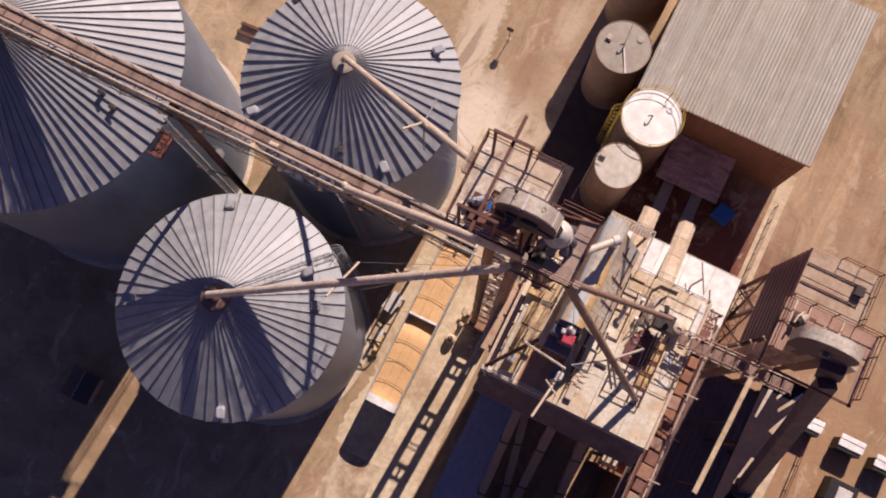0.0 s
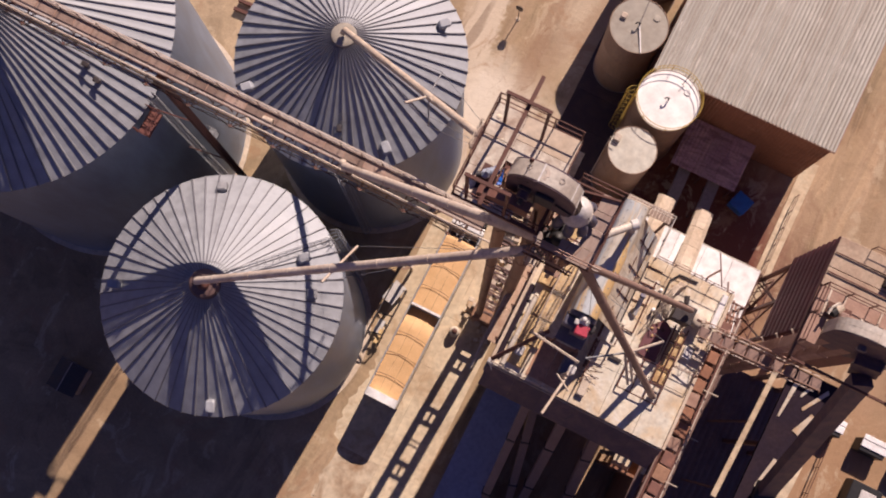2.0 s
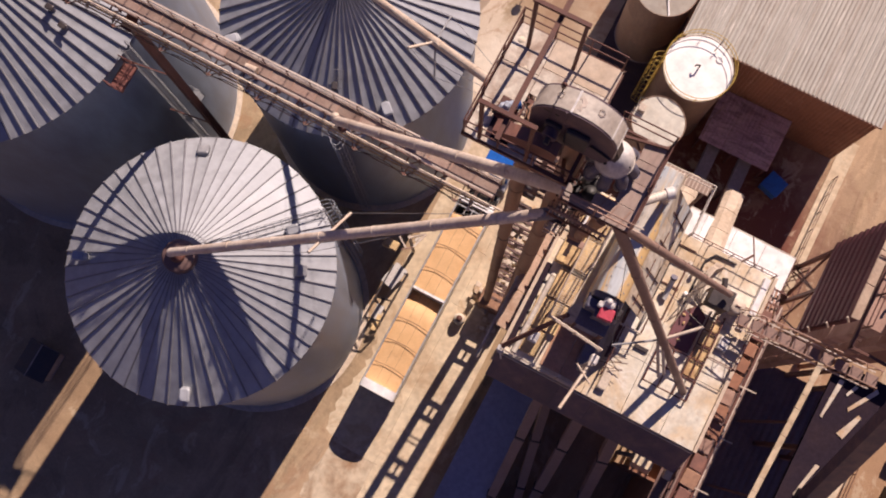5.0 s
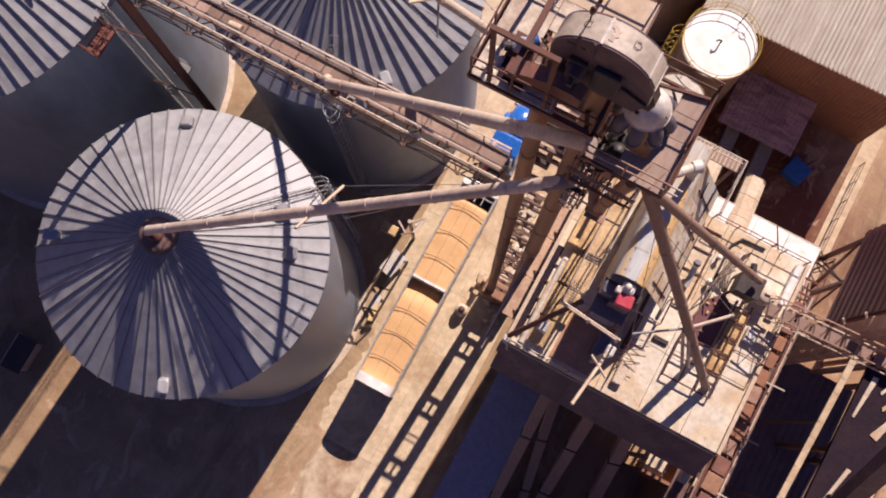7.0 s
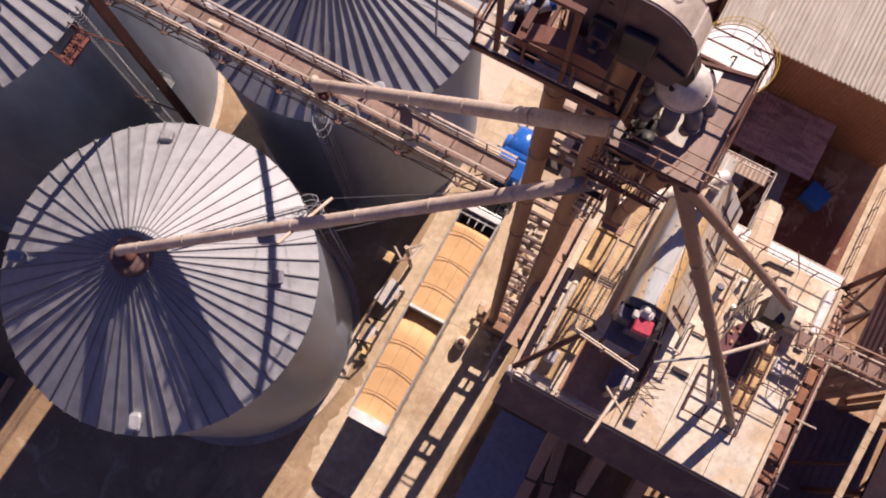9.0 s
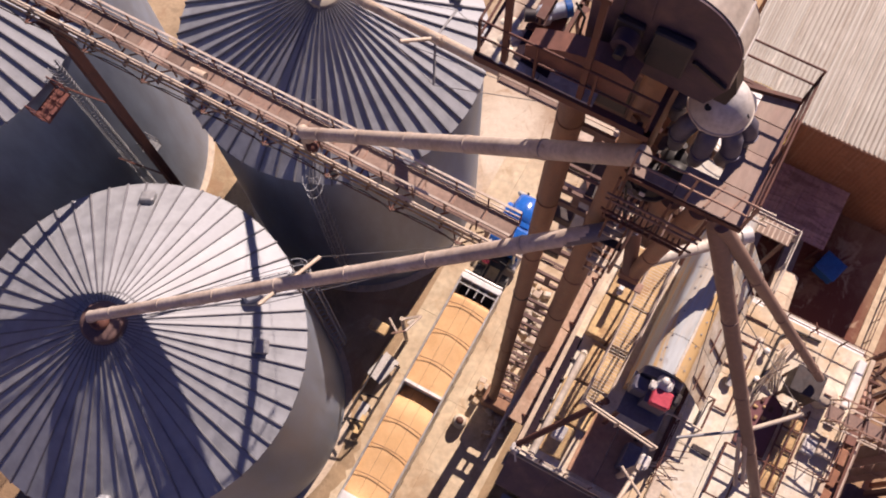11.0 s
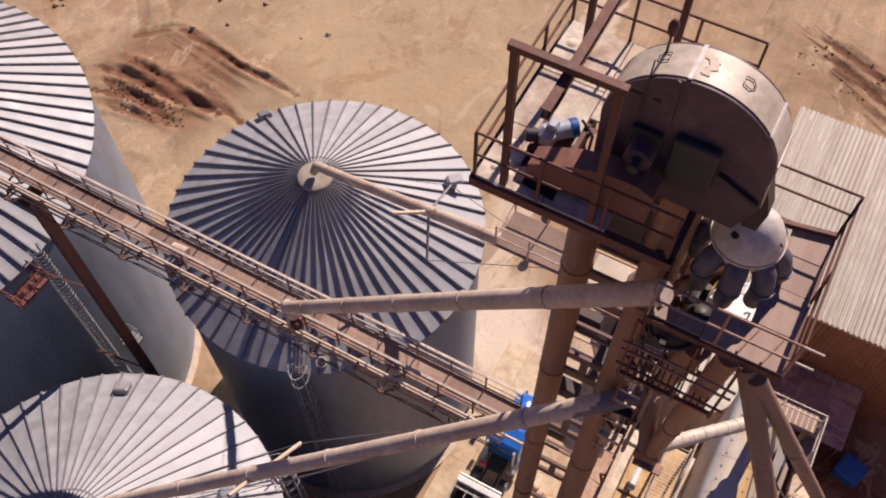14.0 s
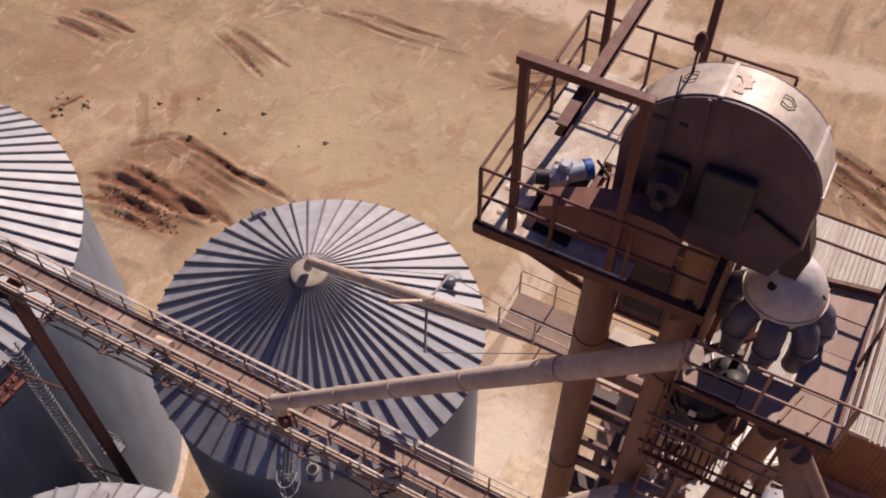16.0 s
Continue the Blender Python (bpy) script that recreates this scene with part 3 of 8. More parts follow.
# ---- mesh helpers ----
class Shape:
    """Collects vertices and faces of one mesh."""

    def __init__(self):
        self.v, self.f, self.s = [], [], []

    def add(self, verts, faces, smooth=False):
        k = len(self.v)
        self.v.extend(tuple(p) for p in verts)
        self.f.extend(tuple(i + k for i in q) for q in faces)
        self.s.extend([smooth] * len(faces))
        return self

    def box(self, c, size, m=None):
        hx, hy, hz = (d / 2 for d in size)
        pts = [Vector((x, y, z)) for z in (-hz, hz) for y in (-hy, hy) for x in (-hx, hx)]
        if m is not None:
            pts = [m.to_3x3() @ p for p in pts]
        c = Vector(c)
        return self.add([p + c for p in pts], [(0, 2, 3, 1), (4, 5, 7, 6), (0, 1, 5, 4), (2, 6, 7, 3), (0, 4, 6, 2), (1, 3, 7, 5)])

    def span(self, a, b):
        """A box from corner a to corner b."""
        a, b = Vector(a), Vector(b)
        return self.box((a + b) / 2, [abs(q) for q in (b - a)])

    def bevel_box(self, c, size, r=0.05, m=None):
        hx, hy, hz = (d / 2 for d in size)
        pts = []
        for z, k in ((-hz, r), (-hz + r, 0), (hz - r, 0), (hz, r)):
            ax, ay = hx - k, hy - k
            pts += [(-ax + r, -ay, z), (ax - r, -ay, z), (ax, -ay + r, z), (ax, ay - r, z), (ax - r, ay, z), (-ax + r, ay, z), (-ax, ay - r, z), (-ax, -ay + r, z)]
        pts = [Vector(p) for p in pts]
        if m is not None:
            pts = [m.to_3x3() @ p for p in pts]
        c = Vector(c)
        faces = [tuple(range(7, -1, -1)), tuple(range(24, 32))]
        for k in range(3):
            for i in range(8):
                j = (i + 1) % 8
                faces.append((k * 8 + i, k * 8 + j, k * 8 + 8 + j, k * 8 + 8 + i))
        return self.add([p + c for p in pts], faces)

    def bar(self, a, b, w=0.08, h=None):
        """A square bar from a to b."""
        a, b = Vector(a), Vector(b)
        d = b - a
        q = d.to_track_quat("Y", "Z").to_matrix().to_4x4()
        return self.box((a + b) / 2, (w, d.length, h or w), q)

    def tube(self, a, b, r=0.05, r2=None, n=8, caps=True):
        a, b = Vector(a), Vector(b)
        d = b - a
        q = d.to_track_quat("Z", "Y").to_matrix()
        r2 = r if r2 is None else r2
        ring = [Vector((math.cos(2 * math.pi * i / n), math.sin(2 * math.pi * i / n), 0)) for i in range(n)]
        lo, hi = [a + q @ (p * r) for p in ring], [b + q @ (p * r2) for p in ring]
        self.add(lo + hi, [(i, (i + 1) % n, n + (i + 1) % n, n + i) for i in range(n)], True)
        if caps:
            self.add(lo, [tuple(range(n - 1, -1, -1))])
            self.add(hi, [tuple(range(n))])
        return self

    def path(self, pts, r=0.05, n=8):
        for a, b in zip(pts[:-1], pts[1:]):
            self.tube(a, b, r, n=n)
        return self

    def sweep(self, pts, radii, n=16):
        """One smooth pipe along a bent line, with a radius at each point."""
        pts = [Vector(p) for p in pts]
        out = []
        for i, p in enumerate(pts):
            d = (pts[min(i + 1, len(pts) - 1)] - pts[max(i - 1, 0)]).normalized()
            u = d.cross(Vector((0.31, 0.95, 0.05))).normalized()
            w = d.cross(u)
            out += [p + (u * math.cos(2 * math.pi * k / n) + w * math.sin(2 * math.pi * k / n)) * radii[i] for k in range(n)]
        m = len(pts)
        self.add(out, [(i * n + k, i * n + (k + 1) % n, (i + 1) * n + (k + 1) % n, (i + 1) * n + k) for i in range(m - 1) for k in range(n)] + [tuple(range(n - 1, -1, -1)), tuple(range((m - 1) * n, m * n))], True)
        return self

    def lathe(self, c, prof, n=32, a0=0.0, a1=2 * math.pi, smooth=True):
        """Turns (radius, z) pairs round the upright line through c."""
        full = abs(a1 - a0 - 2 * math.pi) < 1e-6
        m = n if full else n + 1
        pts = []
        for r, z in prof:
            for i in range(m):
                a = a0 + (a1 - a0) * i / n
                pts.append((c[0] + r * math.cos(a), c[1] + r * math.sin(a), c[2] + z))
        faces = []
        for k in range(len(prof) - 1):
            for i in range(n):
                j = (i + 1) % m
                faces.append((k * m + i, k * m + j, (k + 1) * m + j, (k + 1) * m + i))
        return self.add(pts, faces, smooth)

    def ring(self, c, r, t=0.03, n=24, axis="Z"):
        pts = []
        for i in range(n + 1):
            a = 2 * math.pi * i / n
            p = (r * math.cos(a), r * math.sin(a), 0) if axis == "Z" else ((r * math.cos(a), 0, r * math.sin(a)) if axis == "Y" else (0, r * math.cos(a), r * math.sin(a)))
            pts.append(Vector(c) + Vector(p))
        for a, b in zip(pts[:-1], pts[1:]):
            self.tube(a, b, t, n=5, caps=False)
        return self

    def prism(self, poly, a, b, axis="Y"):
        """Pushes a flat outline (u, v) from a to b along an axis: Y takes (x, z), X takes (y, z), Z takes (x, y)."""
        def at(u, v, w):
            return {"Y": (u, w, v), "X": (w, u, v), "Z": (u, v, w)}[axis]
        n = len(poly)
        lo, hi = [at(u, v, a) for u, v in poly], [at(u, v, b) for u, v in poly]
        self.add(lo + hi, [(i, (i + 1) % n, n + (i + 1) % n, n + i) for i in range(n)])
        self.add(lo, [tuple(range(n - 1, -1, -1))])
        return self.add(hi, [tuple(range(n))])

    def sheet(self, o, u, v, pitch=0.25, amp=0.03, thick=0.02):
        """Corrugated iron: ribs run along v, waves step along u."""
        o, u, v = Vector(o), Vector(u), Vector(v)
        w = u.cross(v).normalized()
        k = max(2, int(u.length / pitch))
        prof = []
        for i in range(k):
            for f, h in ((0.0, 0), (0.30, 0), (0.45, 1), (0.85, 1)):
                prof.append(((i + f) / k, h * amp))
        prof.append((1.0, 0))
        n = len(prof)
        pts = []
        for dz in (0, -thick):
            for e in (0, 1):
                pts += [o + u * q + v * e + w * (h + dz) for q, h in prof]
        faces = []
        for i in range(n - 1):
            faces += [(i, i + 1, n + i + 1, n + i), (2 * n + i, 3 * n + i, 3 * n + i + 1, 2 * n + i + 1), (i, 2 * n + i, 2 * n + i + 1, i + 1), (n + i, n + i + 1, 3 * n + i + 1, 3 * n + i)]
        faces += [(0, n, 3 * n, 2 * n), (n - 1, 3 * n - 1, 4 * n - 1, 2 * n - 1)]
        return self.add(pts, faces)

    def mesh(self, name):
        me = bpy.data.meshes.new(name)
        me.from_pydata(self.v, [], self.f)
        me.polygons.foreach_set("use_smooth", self.s)
        bm = bmesh.new()
        bm.from_mesh(me)
        bmesh.ops.recalc_face_normals(bm, faces=bm.faces)
        bm.to_mesh(me)
        bm.free()
        me.update()
        return me


def thing(name, at, label, category, group="", kind=""):
    e = new(name)
    e.location = at
    e.empty_display_size = 0.3
    return tagged(e, label, category, group, kind)


def origin(ob):
    o = Vector(ob.location)
    while ob.parent:
        ob = ob.parent
        o += Vector(ob.location)
    return o


def part(name, shape, material, parent, label=""):
    """One mesh, given in world metres, as a part of a thing or of a part."""
    o = origin(parent)
    shape.v = [(p[0] - o[0], p[1] - o[1], p[2] - o[2]) for p in shape.v]
    ob = new(name, shape.mesh(name))
    ob.data.materials.append(material)
    ob.parent = parent
    return tagged(ob, label)


def single(name, shape, material, at, label, category, group="", kind=""):
    """A thing that is one mesh, given in world metres."""
    shape.v = [(p[0] - at[0], p[1] - at[1], p[2] - at[2]) for p in shape.v]
    ob = new(name, shape.mesh(name))
    ob.data.materials.append(material)
    ob.location = at
    return tagged(ob, label, category, group, kind)


def pieces(name, shape, material, parent, places):
    """Many alike pieces on one mesh, each an object of its own. places: matrices in world metres."""
    me = shape.mesh(name)
    me.materials.append(material)
    o = Matrix.Translation(-origin(parent))
    for m in places:
        ob = new(name, me)
        ob.parent = parent
        ob.matrix_basis = o @ m


def along(a, b):
    """The pose that lays a unit bar of length 1 (along y, from 0 to 1) from a to b, without stretching it."""
    d = Vector(b) - Vector(a)
    return Matrix.Translation(a) @ d.to_track_quat("Y", "Z").to_matrix().to_4x4()


def railing(parent, pts, height=1.05, spacing=1.3, r=0.028, material=None, mids=(0.5,), closed=False):
    """Handrail posts one by one, and each rail, along a line of floor points."""
    pts = [Vector(p) for p in pts]
    up = Vector((0, 0, height))
    for a, b in zip(pts[:-1], pts[1:]):
        k = max(1, round((b - a).length / spacing))
        for i in range(k + 1):
            if i == k and b is not pts[-1]:
                continue
            p = a + (b - a) * i / k
            part("post", Shape().bar(p, p + up, r * 1.9), material, parent)
        for h in (*mids, 1.0):
            part("rail", Shape().tube(a + up * h, b + up * h, r, n=6), material, parent)


def cage_ladder(parent, base, top, out, material, width=0.45, hoops=True, hoop_mat=None, gap=1.1, size=1.0):
    """An upright or sloping ladder with hoops on its outer side. out: direction away from the wall."""
    a, b, out = Vector(base), Vector(top), Vector(out).normalized()
    d = (b - a)
    side = d.normalized().cross(out).normalized() * width / 2
    part("ladder_rail", Shape().bar(a + side, b + side, 0.06), material, parent)
    part("ladder_rail", Shape().bar(a - side, b - side, 0.06), material, parent)
    n = int(d.length / 0.32)
    rung = Shape().tube((0, 0, 0), (0, width, 0), 0.018, n=5)
    pieces("rung", rung, material, parent, [along(a + d * i / n - side, a + d * i / n + side) for i in range(1, n)])
    if hoops:
        k = max(2, int(d.length / gap))
        for i in range(k + 1):
            c = a + d * (0.12 + 0.88 * i / k)
            h = Shape()
            pts = []
            for j in range(13):
                g = math.pi * j / 12
                pts.append(c + (side.normalized() * 0.42 * math.cos(g) + out * 0.75 * math.sin(g)) * size)
            h.path(pts, 0.022, 5)
            part("cage_hoop", h, hoop_mat or material, parent)
        for g in (0.25, 0.5, 0.75):
            off = (side.normalized() * 0.42 * math.cos(math.pi * g) + out * 0.75 * math.sin(math.pi * g)) * size
            part("cage_strap", Shape().bar(a + d * 0.12 + off, b + off, 0.04), hoop_mat or material, parent)


# ---- ground ----
def bump_noise(x, y):
    return noise.noise(Vector((x * 0.12, y * 0.12, 0))) * 0.12 + noise.noise(Vector((x * 0.5, y * 0.5, 3))) * 0.05


def ground_height(x, y):
    """Low relief: soft swells, wheel ruts with berms, one churned patch."""
    if x > -12 and y < 34:
        return 0.0
    fade = min(1.0, max(0.0, max((-14 - x) / 8, (y - 36) / 8)))
    h = bump_noise(x, y) * fade
    for x0, y0, x1, y1, depth, half in TRACKS:
        dx, dy = x1 - x0, y1 - y0
        ll = math.hypot(dx, dy)
        u = ((x - x0) * dx + (y - y0) * dy) / ll
        if -1 < u < ll + 1:
            w = ((x - x0) * dy - (y - y0) * dx) / ll + 0.18 * math.sin(u * 0.7)
            if abs(w) < 1.4:
                ends = min(1.0, max(0.0, (u + 1) / 2), max(0.0, (ll + 1 - u) / 2))
                rough = 0.75 + 0.5 * noise.noise(Vector((x * 1.1, y * 1.1, 7)))
                h += 0.5 * depth * ends * rough * (-math.exp(-(w / half) ** 2) + 0.9 * math.exp(-((abs(w) - 1.9 * half) / (0.7 * half)) ** 2))
    for cx, cy, rx, ry, k in ((-45.0, 33.0, 6.5, 3.6, 0.15), (5, 60.5, 6.5, 4.0, 0.10)):
        q = ((x - cx) / rx) ** 2 + ((y - cy) / ry) ** 2
        if q < 1.6:
            h += k * max(0, 1.3 - q) * (noise.noise(Vector((x * 0.9, y * 0.9, 1))) + 0.6 * noise.noise(Vector((x * 2.3, y * 2.3, 5))))
    return h


def steps(parts):
    out = []
    for a, b, d in parts:
        k = max(1, int(round((b - a) / d)))
        out += [a + (b - a) * i / k for i in range(k)]
    return out + [parts[-1][1]]


gx = steps([(-900, -200, 140), (-200, -90, 18), (-90, -72, 3), (-72, -20, 0.22), (-20, 14, 0.6), (14, 60, 4), (60, 200, 28), (200, 900, 140)])
gy = steps([(-900, -200, 140), (-200, -40, 20), (-40, 26, 4), (26, 66, 0.22), (66, 84, 1.0), (84, 200, 14), (200, 900, 140)])
nx, ny = len(gx), len(gy)
gv = [(x, y, ground_height(x, y) if -73 < x < 15 and 25 < y < 85 else 0.0) for y in gy for x in gx]
gf = [(j * nx + i, j * nx + i + 1, (j + 1) * nx + i + 1, (j + 1) * nx + i) for j in range(ny - 1) for i in range(nx - 1)]
gme = bpy.data.meshes.new("ground")
gme.from_pydata(gv, [], gf)
gme.polygons.foreach_set("use_smooth", [True] * len(gf))
gme.materials.append(SOIL)
tagged(new("ground", gme), "dry sandy yard with wheel ruts and churned soil", "ground", kind="structure")

# clods of turned earth on the churned patches
rnd = random.Random(4)
s = Shape()
for cx, cy, rx, ry, k in ((-44.5, 31.0, 4.2, 1.5, 110), (-58, 37.4, 2.6, 1.6, 14), (5, 60.5, 5, 3, 41), (-44, 43, 9, 4, 9)):
    for _ in range(k):
        a, d = rnd.random() * 6.283, math.sqrt(rnd.random())
        x, y, r = cx + rx * d * math.cos(a), cy + ry * d * math.sin(a), rnd.uniform(0.04, 0.15) * (1.8 if k < 40 else 1)
        z = ground_height(x, y)
        pts = []
        for zz, rr in ((-0.3, 0.9), (0.35, 1.0), (0.8, 0.5)):
            for i in range(6):
                g = i * 1.047 + rnd.random() * 0.5
                q = r * rr * rnd.uniform(0.7, 1.2)
                pts.append((x + q * math.cos(g), y + q * math.sin(g), z + zz * r))
        s.add(pts, [(k2 * 6 + i, k2 * 6 + (i + 1) % 6, k2 * 6 + 6 + (i + 1) % 6, k2 * 6 + 6 + i) for k2 in range(2) for i in range(6)] + [tuple(range(12, 18))])
single("clods", s, SOIL, (-45.5, 32, 0), "brown clods of churned earth on the bare yard", "soil", kind="stuff")


# ---- paving ----
drive = thing("pavement", (-5, 0, 0), "dusty worn concrete driveway slabs beside the grain bins", "driveway", kind="structure")
rnd = random.Random(9)
ys = [-34 + 4.6 * i for i in range(13)]
for i, y in enumerate(ys):
    for x0, x1 in ((-9.35, -7.74), (-7.73, -4.0), (-3.99, -0.1)):
        k = rnd.uniform(-0.004, 0.004)
        sh = Shape().prism([(x0, 0.0), (x1, 0.0), (x1, 0.122 + k), (x1 - 0.008, 0.125 + k), (x0 + 0.008, 0.125 + k), (x0, 0.122 + k)], y + 0.006, y + 4.594)
        part("slab", sh, CONC_DIRTY if y < -9 and x1 < -3.5 else CONC_SLAB, drive)
strip = thing("pavement", (20, 12, 0), "narrow concrete strips beside the second elevator", "paving", kind="structure")
part("slab", Shape().span((17.5, 20.0, 0), (18.8, 34.0, 0.12)), CONC_SLAB, strip)

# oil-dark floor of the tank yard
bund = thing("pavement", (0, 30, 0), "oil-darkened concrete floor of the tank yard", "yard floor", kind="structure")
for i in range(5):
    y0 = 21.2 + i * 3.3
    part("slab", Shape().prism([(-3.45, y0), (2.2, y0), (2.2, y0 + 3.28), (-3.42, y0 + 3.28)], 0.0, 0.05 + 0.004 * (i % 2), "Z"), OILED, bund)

# soil washed over the edge of the driveway
rnd = random.Random(15)
s = Shape()
pts, fcs = [], []
rows_n = 90
for i in range(rows_n):
    y = -31 + i * 0.4
    n1 = noise.noise(Vector((y * 0.33, 1.3, 0))) + 0.6 * noise.noise(Vector((y * 1.1, 4.1, 0))) + 0.35 * noise.noise(Vector((y * 2.7, 8.1, 0)))
    reach = max(0.05, 0.75 + 1.0 * n1 + (0.9 if -16 < y < -6 else 0.0))
    for k, (f, z) in enumerate(((-0.5, 0.02), (0.0, 0.15), (0.5, 0.17), (0.85, 0.145), (1.0, 0.118))):
        pts.append((-9.4 + (reach * f if f > 0 else f), y, z + (0.02 * noise.noise(Vector((y * 2, k * 1.7, 2))) if 0 < k < 4 else 0)))
for i in range(rows_n - 1):
    for k in range(4):
        fcs.append((i * 5 + k, i * 5 + k + 1, i * 5 + k + 6, i * 5 + k + 5))
s.add(pts, fcs, True)
single("soil_drift", s, SOIL, (-9.2, -12, 0), "thin drift of brown soil washed over the driveway edge", "soil", kind="stuff")


# ---- grain bins ----
def roof_z(r, radius, eave, pitch=30.0):
    return eave + (radius - r) * math.tan(radians(pitch))


def grain_bin(cx, cy, radius, eave, count, label, vents=(), ladder=None, reach=None, pitch=30.0, collar=1.12, cap=None, lid=True, rib_height=0.15):
    b = thing("grain_bin", (cx, cy, 0), label, "grain silo", "galvanised grain bins")
    # wall: stacked rings, each lapped over the one below
    prof = [(radius - 0.10, eave * k / 8) for k in range(9)]
    s = Shape().lathe((cx, cy, 0), prof, 96)
    part("wall", s, GALV_WALL, b, "corrugated galvanised bin wall")
    part("foundation", Shape().lathe((cx, cy, 0), [(radius + 0.35, 0), (radius + 0.35, 0.16), (radius - 0.3, 0.16)], 64, smooth=False), CONC, b)
    part("eave_ring", Shape().lathe((cx, cy, 0), [(radius - 0.16, eave - 0.14), (radius + 0.02, eave - 0.10), (radius + 0.02, eave - 0.02), (radius - 0.16, eave + 0.02)], 96, smooth=False), GALV_DARK, b)
    # roof sheets with a raised rib along one edge
    step = 2 * math.pi / count
    r0, r1 = collar - 0.05, radius + 0.10
    t = math.tan(radians(pitch))
    panel, rib = Shape(), Shape()
    a = step
    zi, zo = eave + (radius - r0) * t, eave + (radius - r1) * t
    pts = []
    for r, z in ((r1, zo), (radius * 0.55, roof_z(radius * 0.55, radius, eave, pitch)), (r0, zi)):
        for q in (0.0, 0.5, 1.0):
            pts.append((r * math.cos(a * q), r * math.sin(a * q), z - (0.015 if q == 0.5 else 0)))
    pts.append((r1 - 0.02, 0, zo - 0.09))
    pts.append((r1 * math.cos(a) - 0.02, r1 * math.sin(a), zo - 0.09))
    panel.add(pts, [(0, 1, 4, 3), (1, 2, 5, 4), (3, 4, 7, 6), (4, 5, 8, 7), (0, 9, 10, 2, 1)])
    w0, w1, hh = 0.055, 0.024, rib_height
    rib.add([(r1 + 0.06, -w0, zo - 0.05), (r1 + 0.06, w0, zo - 0.05), (r1 + 0.03, w0 * 0.55, zo + hh), (r1 + 0.03, -w0 * 0.55, zo + hh),
             (r0, -w1, zi - 0.02), (r0, w1, zi - 0.02), (r0, w1 * 0.6, zi + hh * 0.6), (r0, -w1 * 0.6, zi + hh * 0.6)],
            [(0, 1, 2, 3), (7, 6, 5, 4), (0, 3, 7, 4), (1, 5, 6, 2), (3, 2, 6, 7)])
    pm, rm = panel.mesh("roof_panel"), rib.mesh("roof_rib")
    pm.materials.append(GALV)
    rm.materials.append(RIB)
    for i in range(count):
        p = new("roof_panel", pm)
        p.parent = b
        p.rotation_euler = (0, 0, step * i)
        r = new("roof_rib", rm)
        r.parent = p
    top = roof_z(collar, radius, eave, pitch)
    if lid:
        s = Shape().lathe((cx, cy, top), [(collar + 0.14, -0.12), (collar + 0.03, 0.02), (collar, 0.34), (collar + 0.05, 0.36), (collar + 0.05, 0.42), (collar - 0.08, 0.46), (0.40, 0.56)], 36)
    else:
        s = Shape().lathe((cx, cy, top), [(collar + 0.1, -0.10), (collar + 0.02, 0.02), (collar, 0.14), (collar - 0.04, 0.17), (0.5, 0.21), (0.0, 0.22)], 36)
    if lid:
        part("peak_cap_lid", Shape().lathe((cx, cy, top), [(0.42, 0.55), (0.42, 0.72), (0.3, 0.78), (0.0, 0.8)], 20), RUST, b)
    part("peak_cap", s, cap or RUST_CAP, b, "dusty rusted cap at the peak" if lid else "pale flat cap at the peak")
    rnd = random.Random(int(cx * 7))
    rr = collar * 1.75
    z = roof_z(rr, radius, eave, pitch)
    pieces("stiffener_clip", Shape().box((0, 0, 0), (0.04, 0.07, 0.04)), RIB, b, [Matrix.Translation((cx + rr * math.cos(g), cy + rr * math.sin(g), z + 0.03)) @ Matrix.Rotation(g, 4, "Z") for g in [step * (i + 0.5) for i in range(count)]])
    for vx, vy, kind in vents:
        d = math.hypot(vx - cx, vy - cy)
        z = roof_z(d, radius, eave, pitch)
        g = math.atan2(vy - cy, vx - cx)
        m = Matrix.Rotation(g, 4, "Z")
        if kind == "vent":
            v = part("roof_vent", Shape().bevel_box((vx, vy, z + 0.22), (0.55, 0.5, 0.62), 0.08, m), GALV, b, "galvanised gooseneck roof vent")
            part("vent_hood", Shape().bevel_box((vx + 0.22 * math.cos(g), vy + 0.22 * math.sin(g), z + 0.48), (0.8, 0.62, 0.24), 0.08, m), GALV, v)
        elif kind == "stub":
            v = part("roof_stub", Shape().tube((vx, vy, z - 0.1), (vx, vy, z + 0.55), 0.15, n=12), OUTLET, b, "dark capped stub pipe on the roof")
            part("stub_cap", Shape().bevel_box((vx + 0.08, vy - 0.05, z + 0.58), (0.5, 0.34, 0.16), 0.05, m), DARK, v)
        else:
            v = part("roof_hatch", Shape().bevel_box((vx, vy, z + 0.14), (0.7, 0.7, 0.42), 0.06, m @ Matrix.Rotation(radians(-pitch) * -1, 4, "Y")), GALV_DARK, b, "square dark roof hatch")
    if ladder is not None:
        g = radians(ladder)
        o = Vector((math.cos(g), math.sin(g), 0))
        c = Vector((cx, cy, 0))
        cage_ladder(b, c + o * (radius + 0.12), c + o * (radius + 0.12) + Vector((0, 0, eave + 1.0)), o, GALV_DARK, hoop_mat=GALV)
        a0, a1 = c + o * (radius - 0.1) + Vector((0, 0, eave + 0.2)), c + o * (reach or collar + 0.6) + Vector((0, 0, roof_z(reach or collar + 0.6, radius, eave, pitch) + 0.2))
        side = Vector((-o.y, o.x, 0)) * 0.25
        rl = GALV_DARK if lid else RIB
        part("roof_ladder_rail", Shape().bar(a0 + side, a1 + side, 0.05), rl, b)
        part("roof_ladder_rail", Shape().bar(a0 - side, a1 - side, 0.05), rl, b)
        k = int((a1 - a0).length / 0.5)
